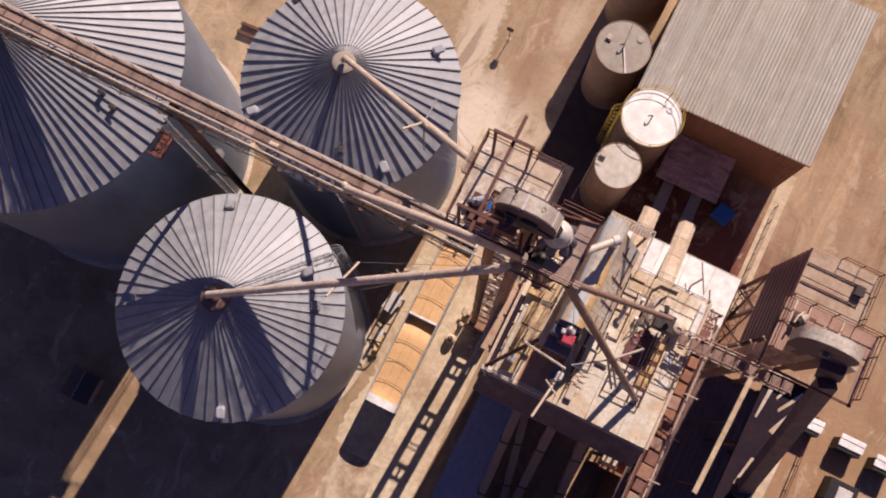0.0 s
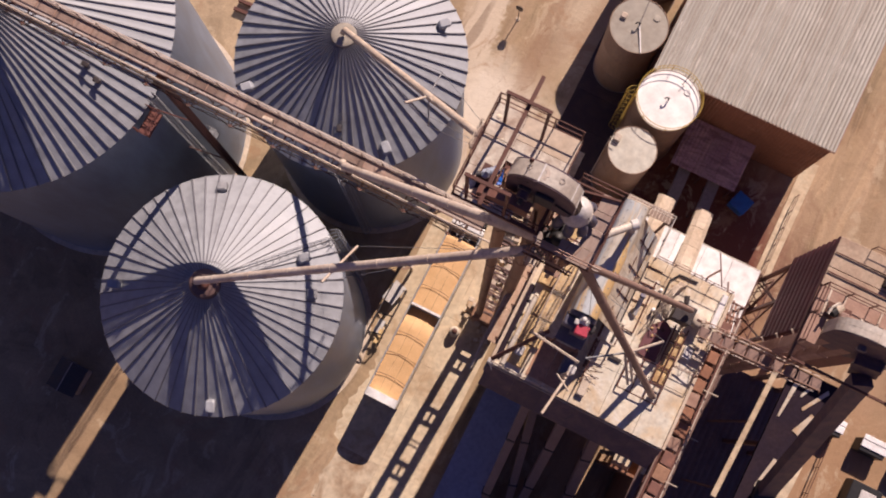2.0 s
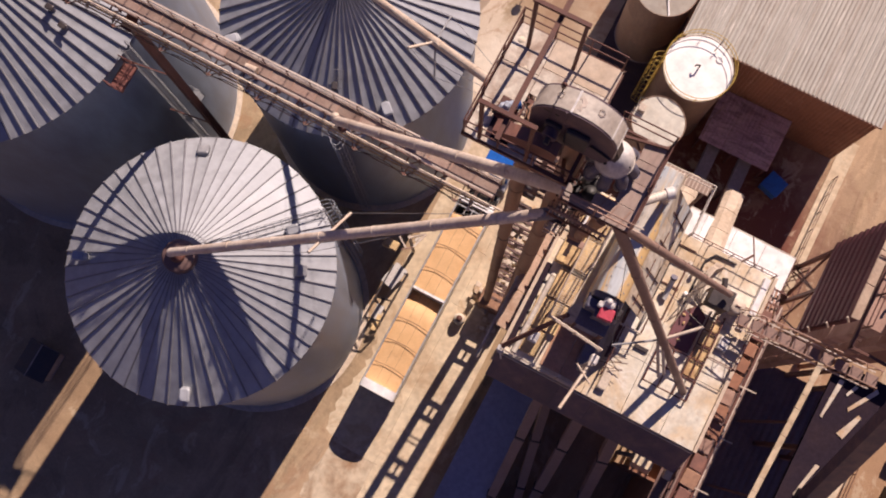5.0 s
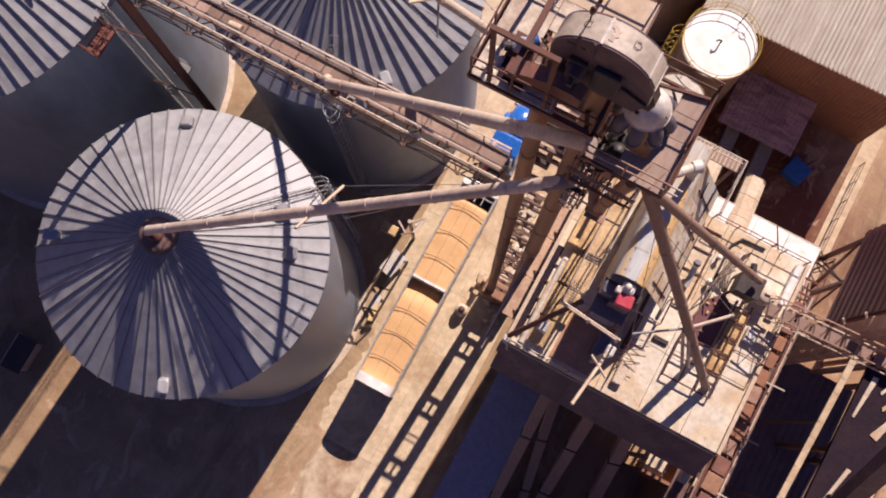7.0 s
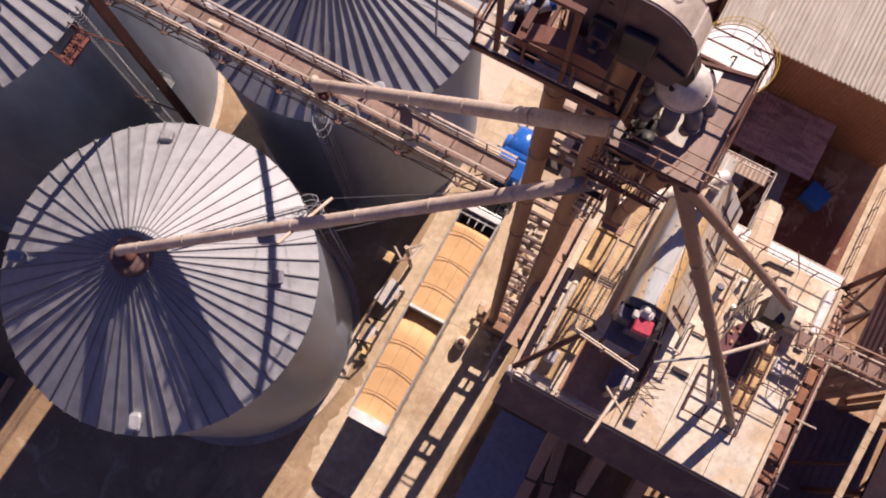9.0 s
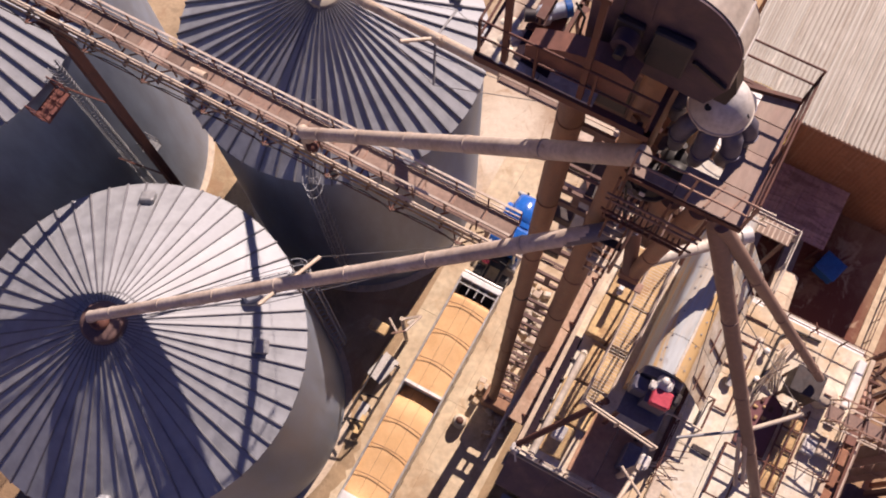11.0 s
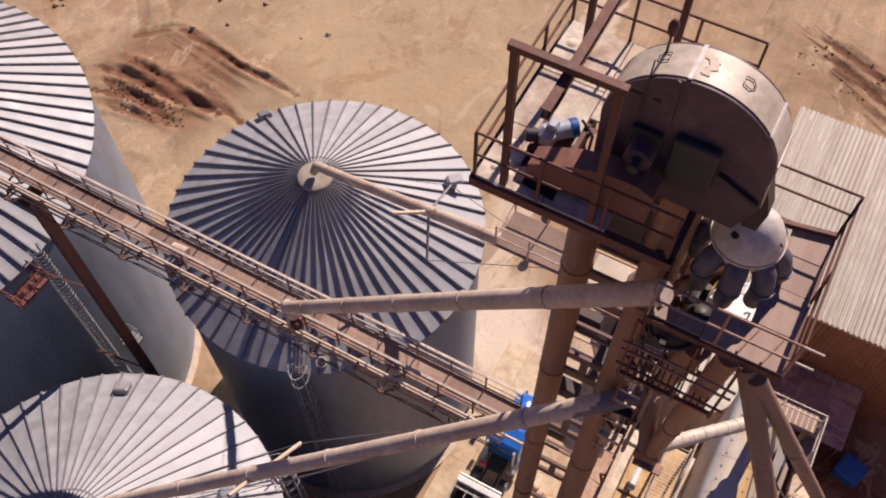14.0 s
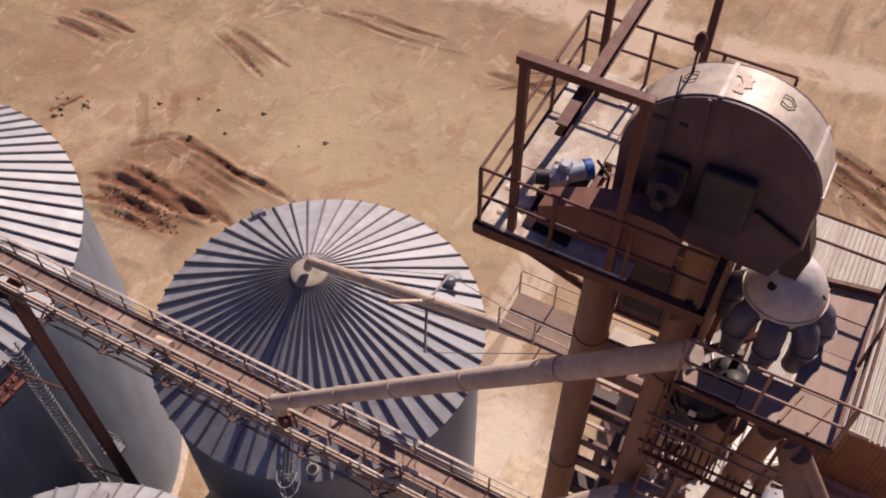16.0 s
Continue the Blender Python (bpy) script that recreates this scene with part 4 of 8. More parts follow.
        pieces("roof_ladder_rung", Shape().tube((0, 0, 0), (0, 0.5, 0), 0.02, n=5), rl, b, [along(a0 + (a1 - a0) * i / k - side, a0 + (a1 - a0) * i / k + side) for i in range(k + 1)])
    return b


BIN1 = (-17.65, 0.30, 8.05, 18.75)
BIN2 = (-17.30, 18.40, 7.95, 19.7)
BIN0 = (-38.15, 9.4, 11.28, 22.75)
grain_bin(*BIN1, 54, "silver galvanised grain bin with ribbed conical roof beside the driveway",
          [(-20.9, 6.6, "hatch"), (-14.55, -6.3, "vent"), (-23.8, -2.3, "vent"), (-12.0, 2.9, "hatch"), (-13.6, 4.6, "vent")], 53, collar=0.88, cap=LEG_PLUM, rib_height=0.105)
grain_bin(*BIN2, 54, "silver galvanised grain bin with ribbed conical roof behind the conveyor bridge",
          [(-23.7, 22.6, "hatch"), (-12.6, 23.0, "vent"), (-22.3, 13.4, "vent"), (-12.2, 13.8, "vent"), (-15.3, 13.3, "stub")], 294, reach=4.6, collar=0.82, cap=TANK_GREY, lid=False)
grain_bin(*BIN0, 84, "largest galvanised grain bin with a broad ribbed cone roof",
          [(-30.5, 9.05, "stub"), (-29.6, 8.54, "stub"), (-44, 3, "vent")], None, pitch=30.0, collar=1.2)

ep = thing("eave_pipe", (-13.35, 11.85, 19.6), "short pale pipe stub with a dark mouth", "pipe")
part("pipe", Shape().tube((-13.4, 11.95, 19.6), (-13.3, 11.8, 20.2), 0.25, n=18), HOOD, ep)
part("mouth", Shape().tube((-13.302, 11.803, 20.19), (-13.298, 11.797, 20.215), 0.2, n=18), BLACK, ep, "dark open pipe mouth")

# small red landing at the eave of the largest bin, and the caged ladder below it
lp = thing("eave_landing", (-26.4, 7.9, 21.9), "small red-brown steel landing at the bin eave", "platform")
part("landing_floor", Shape().box((-26.4, 7.95, 21.9), (0.9, 1.7, 0.06)), RUST_RED, lp)
railing(lp, [(-26.85, 7.1, 21.9), (-25.95, 7.1, 21.9), (-25.95, 8.8, 21.9), (-26.85, 8.8, 21.9)], 1.05, 0.9, 0.03, RUST_RED)
for dy in (-0.7, 0.7):
    part("bracket", Shape().bar((-26.0, 7.95 + dy, 21.86), (-27.05, 7.95 + dy, 20.9), 0.07), RUST_RED, lp)
lad = thing("caged_ladder", (-26.6, 9.3, 0), "dark galvanised caged ladder on the bin wall", "ladder")
cage_ladder(lad, (-26.72, 9.35, 0.2), (-26.72, 9.35, 23.4), (1, -0.05, 0), GALV_DARK, hoop_mat=GALV_DARK, gap=0.36, size=0.72)
for z in (11.7,):
    part("rest_platform", Shape().box((-26.2, 10.6, z), (0.9, 0.9, 0.06)), GALV_DARK, lad)
    railing(lad, [(-26.6, 10.2, z), (-25.75, 10.2, z), (-25.75, 11.0, z), (-26.6, 11.0, z)], 1.0, 1.0, 0.025, GALV_DARK)

# ---- conveyor bridge ----
BZ = 29.9
BX0, BX1, BY0, BY1 = -37.4, -3.3, 9.28, 10.55
bridge = thing("conveyor_bridge", (-20, 9.7, BZ), "tan steel conveyor gantry with a railed brown walkway", "conveyor bridge")
for y in (BY0 + 0.05, BY0 + 0.75, BY1):
    part("girder", Shape().prism([(y - 0.06, BZ - 0.28), (y + 0.06, BZ - 0.28), (y + 0.06, BZ - 0.25), (y + 0.02, BZ - 0.25), (y + 0.02, BZ - 0.03), (y + 0.06, BZ - 0.03), (y + 0.06, BZ), (y - 0.06, BZ), (y - 0.06, BZ - 0.03), (y - 0.02, BZ - 0.03), (y - 0.02, BZ - 0.25), (y - 0.06, BZ - 0.25)], BX0, BX1, "X"), TAN, bridge)
n = 27
pl = Shape().bevel_box((0, 0, 0), ((BX1 - BX0) / n - 0.012, 0.86, 0.05), 0.012).mesh("walkway_plank")
pl.materials.append(GRATE)
for i in range(n):
    p = new("walkway_plank", pl)
    p.parent = bridge
    p.location = (BX0 + (i + 0.5) * (BX1 - BX0) / n + 20, BY0 + 0.80 - 9.7, 0.035)
pieces("plank_batten", Shape().box((0, 0, 0), (0.05, 0.84, 0.03)), RUST_PALE, bridge, [Matrix.Translation((BX0 + i * (BX1 - BX0) / n, BY0 + 0.80, BZ + 0.075)) for i in range(1, n)])
for k, (dy, dz, r) in enumerate(((0.02, 0.22, 0.055), (-0.12, 0.18, 0.05), (-0.24, 0.10, 0.04))):
    part("conduit", Shape().tube((BX0, BY0 + dy, BZ + dz), (BX1 + (0.9 if k == 0 else 0), BY0 + dy, BZ + dz), r, n=8), YELLOW_PALE if k else TAN_PALE, bridge, "pale dusty conduit along the gantry")
pieces("conduit_saddle", Shape().box((0, 0, 0), (0.06, 0.42, 0.22)), RUST, bridge, [Matrix.Translation((BX0 + 0.6 + i * 1.55, BY0 - 0.10, BZ + 0.02)) for i in range(22)])
for y, side in ((BY0 + 0.30, -1), (BY1 - 0.02, 1)):
    for i in range(27):
        x = BX0 + (BX1 - BX0) * i / 26
        part("post", Shape().bar((x, y, BZ - 0.1), (x, y, BZ + 1.06), 0.05), RUST, bridge)
    part("top_rail", Shape().bar((BX0, y, BZ + 1.08), (BX1, y, BZ + 1.08), 0.085, 0.05), TAN, bridge)
    part("rail", Shape().tube((BX0, y, BZ + 0.55), (BX1, y, BZ + 0.55), 0.03, n=6), TAN if side > 0 else LEG_PLUM, bridge)
    if side > 0:
        part("toe_board", Shape().box(((BX0 + BX1) / 2, y, BZ + 0.13), (BX1 - BX0, 0.02, 0.14)), LEG_PLUM, bridge)
for i in range(12):                       # outriggers that carry the cable tray
    x = BX0 + 2.2 + i * 2.75
    part("outrigger", Shape().bar((x, BY0 + 0.1, BZ - 0.1), (x, BY0 - 0.62, BZ + 0.1), 0.06).bar((x, BY0 - 0.62, BZ + 0.1), (x + 0.45, BY0, BZ - 0.28), 0.05).bar((x, BY0 - 0.62, BZ + 0.1), (x - 0.45, BY0, BZ - 0.28), 0.05), RUST, bridge)
pts = []
for i in range(12):
    x = BX0 + 2.2 + i * 2.75
    pts += [Vector((x, BY0 - 0.6, BZ + 0.12)), Vector((x + 0.7, BY0 - 0.36, BZ - 0.18)), Vector((x + 1.5, BY0 - 0.30, BZ - 0.30)), Vector((x + 2.2, BY0 - 0.42, BZ - 0.12))]
part("slung_cable", Shape().path(pts, 0.022, 6), BLACK, bridge, "slack black cable slung along the gantry")
part("guy_rod", Shape().tube((BX0, BY0 - 0.45, BZ - 0.1), (BX1, BY0 - 0.45, BZ - 0.1), 0.025, n=5), RUST, bridge)
pieces("floor_brace", Shape().bar((0, BY0, 0), (1.55, BY1, 0), 0.05).bar((0, BY1, 0), (0, BY0, 0), 0.06), RUST, bridge, [Matrix.Translation((BX0 + i * 1.55, 0, BZ - 0.3)) for i in range(22)])
part("drive_motor", Shape().tube((-17.15, BY0 + 0.62, BZ + 0.3), (-16.55, BY0 + 0.66, BZ + 0.3), 0.22, n=16), TAN_PALE, bridge)
part("inlet_cup", Shape().lathe((-11.62, BY0 + 0.12, BZ + 0.1), [(0.0, 1.75), (0.14, 1.72), (0.22, 1.6), (0.22, 1.35), (0.17, 1.2), (0.17, 0.0)], 18), TAN_PALE, bridge, "pale inlet cup under the spout")
part("inlet_collar", Shape().lathe((-11.3, BY0 + 0.05, BZ + 0.55), [(0.2, 0), (0.24, 0.08), (0.24, 0.3), (0.12, 0.36), (0, 0.36)], 18), RUST, bridge)
part("end_sprocket_box", Shape().bevel_box((BX0 + 0.3, BY0 + 0.4, BZ + 0.3), (1.1, 1.0, 0.9), 0.08), TAN, bridge)
part("cross_beam", Shape().bar((-4.2, BY0 - 0.6, BZ - 0.35), (-4.2, BY1 + 0.4, BZ - 0.35), 0.16), TAN, bridge)

col = thing("bridge_column", (-23.8, 9.4, 0), "dark brown steel column under the conveyor bridge", "steel column")
part("leg", Shape().bar((-23.8, 9.4, 0.3), (-23.8, 9.4, BZ - 0.28), 0.34), RUST, col)
for dx in (-0.19, 0.19):
    part("flange_plate", Shape().box((-23.8 + dx, 9.4, BZ / 2), (0.03, 0.44, BZ - 0.8)), RUST, col)
part("head_plate", Shape().box((-23.8, 9.7, BZ - 0.31), (0.6, 1.5, 0.05)), RUST, col)
part("wall_strut", Shape().bar((-23.9, 9.3, 22.0), (-26.85, 8.9, 22.0), 0.08), RUST, col)
part("wall_strut", Shape().bar((-23.9, 9.3, 13.0), (-26.85, 8.9, 13.0), 0.08), RUST, col)
part("base_plate", Shape().box((-23.8, 9.4, 0.16), (1.0, 1.0, 0.3)), CONC, col)


# ---- spouts ----
def spout(name_label, a, b, r, material, flange=3.0, group="grain spouts", end_elbow=None):
    a, b = Vector(a), Vector(b)
    d = (b - a).normalized()
    t = thing("grain_spout", tuple(b), name_label, "grain spout", group)
    part("pipe", Shape().tube(a, b, r, n=20), material, t)
    k = int((b - a).length / flange)
    for i in range(1, k + 1):
        p = a + (b - a) * i / (k + 0.5)
        part("flange", Shape().tube(p - d * 0.05, p + d * 0.05, r + 0.02, n=20), material, t)
    if end_elbow:
        e = Vector(end_elbow)
        part("elbow", Shape().tube(b - d * 0.1, e, r * 1.1, r * 0.95, n=16), material, t)
    return t


sp1 = spout("dusty tan spout pipe down to the roof of the near bin", (0.25, 8.40, 40.0), (-17.9, 0.26, 23.95), 0.24, TAN, 3.2, end_elbow=(-18.1, 0.2, 23.3))
# blue-grey sleeve paints the shade on the spout's upper end
part("scuffed_end", Shape().tube((0.3, 8.42, 40.05), (-1.2, 7.75, 38.7), 0.246, n=20), OUTLET, sp1, "upper end of the spout with shade painted in blue-grey")
sp2 = spout("dusty tan spout pipe down to the conveyor bridge", (-0.3, 7.42, 45.9), (-11.3, 9.15, 32.1), 0.225, TAN, 3.2, end_elbow=(-11.55, 9.5, 30.7))
sp3 = spout("dusty tan spout pipe down to the roof of the far bin", (-1.5, 11.3, 38.6), (-17.1, 18.4, 24.9), 0.21, TAN_PALE, 3.2, end_elbow=(-17.3, 18.4, 24.3))
part("upper_bend", Shape().tube((-1.5, 11.3, 38.6), (0.1, 9.5, 44.9), 0.21, n=16), TAN, sp3)
spA = spout("brown spout pipe down to the workhouse deck", (1.5, 7.72, 44.3), (9.95, 6.45, 23.5), 0.21, SPOUT_BROWN, 4.6)
spB = spout("brown spout pipe down to the surge hopper", (1.75, 7.6, 44.2), (9.5, 11.75, 25.9), 0.17, SPOUT_BROWN, 4.6)
spC = spout("short brown spout pipe to the two-way junction", (1.14, 7.35, 45.0), (0.90, 8.40, 36.9), 0.22, LEG, 6.0)
spD = spout("brown chute beside the elevator leg", (0.28, 8.42, 40.0), (0.72, 8.38, 36.9), 0.20, LEG_PLUM, 5.0)
spE = spout("short fat brown elbow below the gate valves", (0.62, 7.75, 44.1), (0.26, 8.33, 40.6), 0.27, LEG, 9.0)
part("joint_ring", Shape().tube((0.33, 8.22, 41.25), (0.31, 8.25, 41.05), 0.31, n=20), DARK, spE)
junction = thing("two_way_junction", (0.82, 8.4, 36.4), "rusty flanged two-way spout junction", "chute junction")
part("junction_box", Shape().bevel_box((0.82, 8.4, 36.75), (0.62, 0.5, 0.45), 0.05), LEG, junction)
part("drip_plate", Shape().bevel_box((0.95, 8.15, 36.5), (0.75, 0.3, 0.06), 0.02), RUST_PALE, junction)
part("brace", Shape().bar((0.7, 8.4, 36.6), (-0.6, 8.45, 36.6), 0.07), DARK, junction)

wp = thing("flexible_duct", (2.6, 11.8, 31.5), "pale banded dust duct across the penthouse roof", "duct")
a, b = Vector((1.25, 10.4, 32.6)), Vector((3.85, 13.4, 31.0))
part("duct_pipe", Shape().tube(a, b, 0.22, n=16), HOOD, wp)
for i in range(9):
    p = a + (b - a) * (i + 0.5) / 9
    d = (b - a).normalized()
    part("duct_band", Shape().tube(p - d * 0.05, p + d * 0.05, 0.232, n=16), HOOD, wp)
part("duct_end", Shape().tube(b, b + Vector((0.3, 0.25, 0.0)), 0.30, n=16), DIST, wp)
part("duct_drop", Shape().tube(b + Vector((0.15, 0.1, 0)), b + Vector((0.3, 0.3, -2.6)), 0.2, n=14), HOOD, wp)

# spreader bars and truss rods that stiffen the long spouts
def spreader(label, c, ends, down, up, material=TAN_PALE):
    t = thing("spout_spreader", c, label, "spout stay", "spout spreaders")
    c = Vector(c)
    for k, e in enumerate(ends):
        part("spreader_bar", Shape().tube(c, e, 0.075 if k % 2 == 0 else 0.05, n=8), material if k % 2 == 0 else GALV_DARK, t)
    for e in ends:
        part("truss_rod", Shape().tube(e, down, 0.014, n=5), GALV_DARK, t)
        part("truss_rod", Shape().tube(e, up, 0.014, n=5), GALV_DARK, t)
    return t


spreader("crossed pale spreader bars on the near bin spout", (-9.25, 4.45, 31.1), [(-8.98, 5.85, 30.3), (-9.2, 4.6, 29.2), (-9.5, 3.1, 31.9)], (-15.5, 1.4, 25.9), (-2.0, 7.7, 37.4))
spreader("crossed spreader bars on the far bin spout", (-9.1, 14.76, 31.9), [(-9.9, 13.6, 32.8), (-9.2, 16.6, 31.1), (-8.6, 14.3, 32.9), (-8.5, 13.5, 30.9)], (-15.5, 17.7, 26.4), (-3.0, 12.0, 37.2))
sa = spreader("crossed spreader bars on the deck spout", (6.4, 6.95, 32.2), [(7.8, 8.3, 32.2), (4.55, 5.7, 32.2)], (9.0, 6.6, 25.6), (2.6, 7.55, 41.5))
part("strut", Shape().tube((6.5, 7.0, 31.9), (7.7, 6.05, 29.0), 0.075, n=10), TAN_PALE, sa)
part("strut", Shape().tube((6.35, 6.8, 31.9), (7.5, 5.85, 29.0), 0.075, n=10), TAN_PALE, sa)


# ---- bucket elevator ----
L1, L2 = (-2.15, 8.75), (-0.62, 8.75)
leg = thing("bucket_elevator", (-1.4, 8.75, 0), "tall brown bucket elevator with a pale domed head", "grain elevator")
for (x, y), r in ((L1, 0.31), (L2, 0.37)):
    c = part("leg_casing", Shape().tube((x, y, 0), (x, y, 47.2), r, n=24), LEG, leg)
    for i in range(9):
        z = 2.5 + i * 5.1
        part("casing_flange", Shape().lathe((x, y, z), [(r - 0.02, -0.05), (r + 0.025, -0.04), (r + 0.025, 0.04), (r - 0.02, 0.05)], 24, smooth=False), DARK if i == 5 and x < -1 else LEG, c)
for i in range(11):
    z = 3.2 + i * 3.9
    for dz, w in ((0, 0.34), (0.95, 0.28)):
        part("leg_tie", Shape().box(((L1[0] + L2[0]) / 2, L1[1], z + dz), (L2[0] - L1[0], 0.09, w)), LEG_PLUM, leg)
    part("tie_post", Shape().box((-1.4, 8.75, z + 0.475), (0.2, 0.07, 0.95)), LEG_PLUM, leg)
    if i % 2:
        for dz in (2.25, 2.6):
            part("leg_tie", Shape().bar((L1[0], L1[1], z + dz), (L2[0], L2[1], z + dz), 0.07), LEG_PLUM, leg)
part("boot", Shape().bevel_box((-1.4, 8.75, 1.2), (2.6, 1.3, 2.2), 0.1), LEG, leg)
# head: an arched drum with flat faces
HX, HZ, HR, HY0, HY1 = -0.88, 48.62, 1.35, 8.25, 8.98
arch = [(HX + HR * math.cos(radians(a)), HZ + HR * math.sin(radians(a))) for a in range(-8, 189, 3)]
arch = [(-2.2, 47.25)] + arch[::-1] + [(0.50, 47.9), (0.25, 47.15)]
part("head_hood", Shape().prism(arch, HY0 + 0.05, HY1 - 0.05), HOOD, leg, "pale dented arched head hood")
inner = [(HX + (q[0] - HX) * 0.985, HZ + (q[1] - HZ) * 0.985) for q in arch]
part("head_face", Shape().prism(inner, HY0 - 0.01, HY0 + 0.06), HOOD_FACE, leg, "stained flat hood face, coloured dark as the shaded side")
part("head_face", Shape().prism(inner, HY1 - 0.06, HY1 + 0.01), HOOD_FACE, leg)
for a, w in ((100, 0.06), (38, 0.04), (12, 0.04)):
    p = Vector((HX + (HR + 0.004) * math.cos(radians(a)), (HY0 + HY1) / 2, HZ + (HR + 0.004) * math.sin(radians(a))))
    part("hood_seam", Shape().box(p, (w, HY1 - HY0 - 0.04, 0.03), Matrix.Rotation(radians(90 - a), 4, "Y")), DIST, leg, "welded lap seam")
rnd = random.Random(8)
for k in range(9):                        # caked dirt beside the top seam
    a = 96 - rnd.uniform(0, 9)
    p = Vector((HX + (HR + 0.002) * math.cos(radians(a)), HY0 + rnd.uniform(0.22, 0.52), HZ + (HR + 0.002) * math.sin(radians(a))))
    part("dirt_cake", Shape().bevel_box(p, (rnd.uniform(0.05, 0.13), rnd.uniform(0.08, 0.2), 0.02), 0.008, Matrix.Rotation(radians(90 - a), 4, "Y") @ Matrix.Rotation(rnd.uniform(0, 3), 4, "Z")), TAN, leg)
for a, flip in ((67.6, 1), (121, -1)):
    n3, t3 = Vector((math.cos(radians(a)), 0, math.sin(radians(a)))), Vector((math.sin(radians(a)), 0, -math.cos(radians(a)))) * flip
    c = Vector((HX, HY0 + 0.4, HZ)) + n3 * (HR + 0.02)
    ring = [c + t3 * u + Vector((0, v, 0)) for u, v in ((-0.09, -0.07), (-0.09, 0.07), (0.02, 0.09), (0.10, 0.0), (0.02, -0.09), (-0.09, -0.07))]
    part("lifting_eye", Shape().path(ring, 0.008, 5), LEG_PLUM, leg, "dark welded lifting loop")
part("inspection_door", Shape().bevel_box((-0.68, HY0 - 0.10, 48.36), (0.70, 0.16, 1.05), 0.03), COVER, leg, "dark box cover on the hood face")
part("lower_ledge", Shape().bar((-0.25, HY0 - 0.06, 48.36), (0.42, HY0 - 0.06, 48.02), 0.07), DARK, leg)
part("stiffener", Shape().bar((-1.22, HY0 - 0.02, 49.9), (-1.18, HY0 - 0.02, 48.95), 0.05), HOOD_FACE, leg)
part("bearing_plate", Shape().bevel_box((-1.45, HY0 - 0.08, 48.45), (0.5, 0.14, 0.6), 0.03), DARK, leg)
part("bearing_housing", Shape().tube((-1.42, HY0 - 0.42, 48.42), (-1.42, HY0 + 0.05, 48.42), 0.22, n=20), HOOD_FACE, leg)
part("shaft", Shape().tube((-1.42, HY0 - 0.62, 48.42), (-1.42, HY0 - 0.4, 48.42), 0.09, n=14), DARK, leg)
for x, w in ((-1.75, 0.22), (-1.45, 0.12)):
    part("hand_slot", Shape().box((x, HY0 - 0.015, 49.35), (w, 0.02, 0.055)), BLACK, leg)
part("hanging_chain", Shape().tube((-1.62, HY0 - 0.06, 50.15), (-1.66, HY0 - 0.06, 48.7), 0.012, n=5), DARK, leg)
part("discharge_throat", Shape().prism([(0.1, 47.9), (0.45, 48.2), (0.66, 47.5), (0.60, 47.0), (0.36, 47.0)], HY0 + 0.25, HY1 - 0.15), DARK, leg)
part("beacon_post", Shape().tube((-1.6, 8.75, 49.75), (-1.6, 8.75, 50.15), 0.02, n=6), DARK, leg)
part("beacon", Shape().lathe((-1.6, 8.75, 50.15), [(0.07, 0), (0.08, 0.16), (0.04, 0.25), (0, 0.26)], 12), RUST, leg, "dark red warning beacon")

# head platform
PZ = 47.2
hp = thing("head_platform", (-2, 9.4, PZ), "railed steel service platform round the elevator head", "platform")
for k, (y0, y1) in enumerate(((7.25, 8.5), (8.52, 9.8), (9.82, 11.1))):
    part("floor_plate", Shape().span((-3.8, y0, PZ - 0.06), (-2.62, y1, PZ + 0.006 * k)), DUST_PLATE, hp, "dust-caked pale floor plate")
# flat black plate paints the darkness inside a floor opening
part("floor_well", Shape().prism([(-3.2, 7.45), (-2.45, 7.35), (-2.48, 7.9), (-3.22, 8.1)], PZ + 0.016, PZ + 0.03, "Z"), SHADE_BLACK, hp, "black plate painted as the dark of an open drive well")
rnd = random.Random(41)
for k in range(14):
    x, y = (rnd.uniform(-3.75, -3.3), rnd.uniform(7.3, 8.3)) if k < 9 else (rnd.uniform(-3.7, -2.7), rnd.uniform(8.4, 10.8))
    r = rnd.uniform(0.05, 0.16)
    part("dust_mound", Shape().lathe((x, y, PZ + 0.005), [(r, 0), (r * 0.7, r * 0.22), (0, r * 0.3)], 9), DECK_TOP, hp)
part("floor_plate", Shape().span((-2.6, 7.25, PZ - 0.06), (-1.5, 8.2, PZ)), DUST_PLATE, hp)
part("floor_plate", Shape().span((-2.6, 9.2, PZ - 0.06), (-0.4, 10.1, PZ)), DUST_PLATE, hp)
part("floor_plate", Shape().span((-2.6, 10.12, PZ - 0.06), (-0.4, 11.1, PZ)), CONC, hp)
for y in (7.25, 9.0, 11.1):
    part("floor_beam", Shape().bar((-3.85, y, PZ - 0.16), (-0.35, y, PZ - 0.16), 0.14, 0.2), RUST, hp)
for x in (-3.82, -2.6, -0.4):
    part("floor_beam", Shape().bar((x, 7.2, PZ - 0.16), (x, 11.15, PZ - 0.16), 0.12, 0.2), RUST, hp)
railing(hp, [(-0.45, 7.25, PZ), (-3.8, 7.25, PZ), (-3.8, 11.1, PZ), (-0.45, 11.1, PZ)], 1.1, 1.3, 0.026, RUST)
part("belt_guard", Shape().prism([(-3.02, PZ + 0.05), (-1.0, PZ + 0.05), (-0.98, PZ + 0.85), (-1.25, PZ + 0.98), (-1.7, PZ + 0.98), (-2.3, PZ + 0.80), (-2.85, PZ + 0.52), (-3.02, PZ + 0.42)], 7.55, 7.95), GUARD, hp, "red-brown drive belt guard")
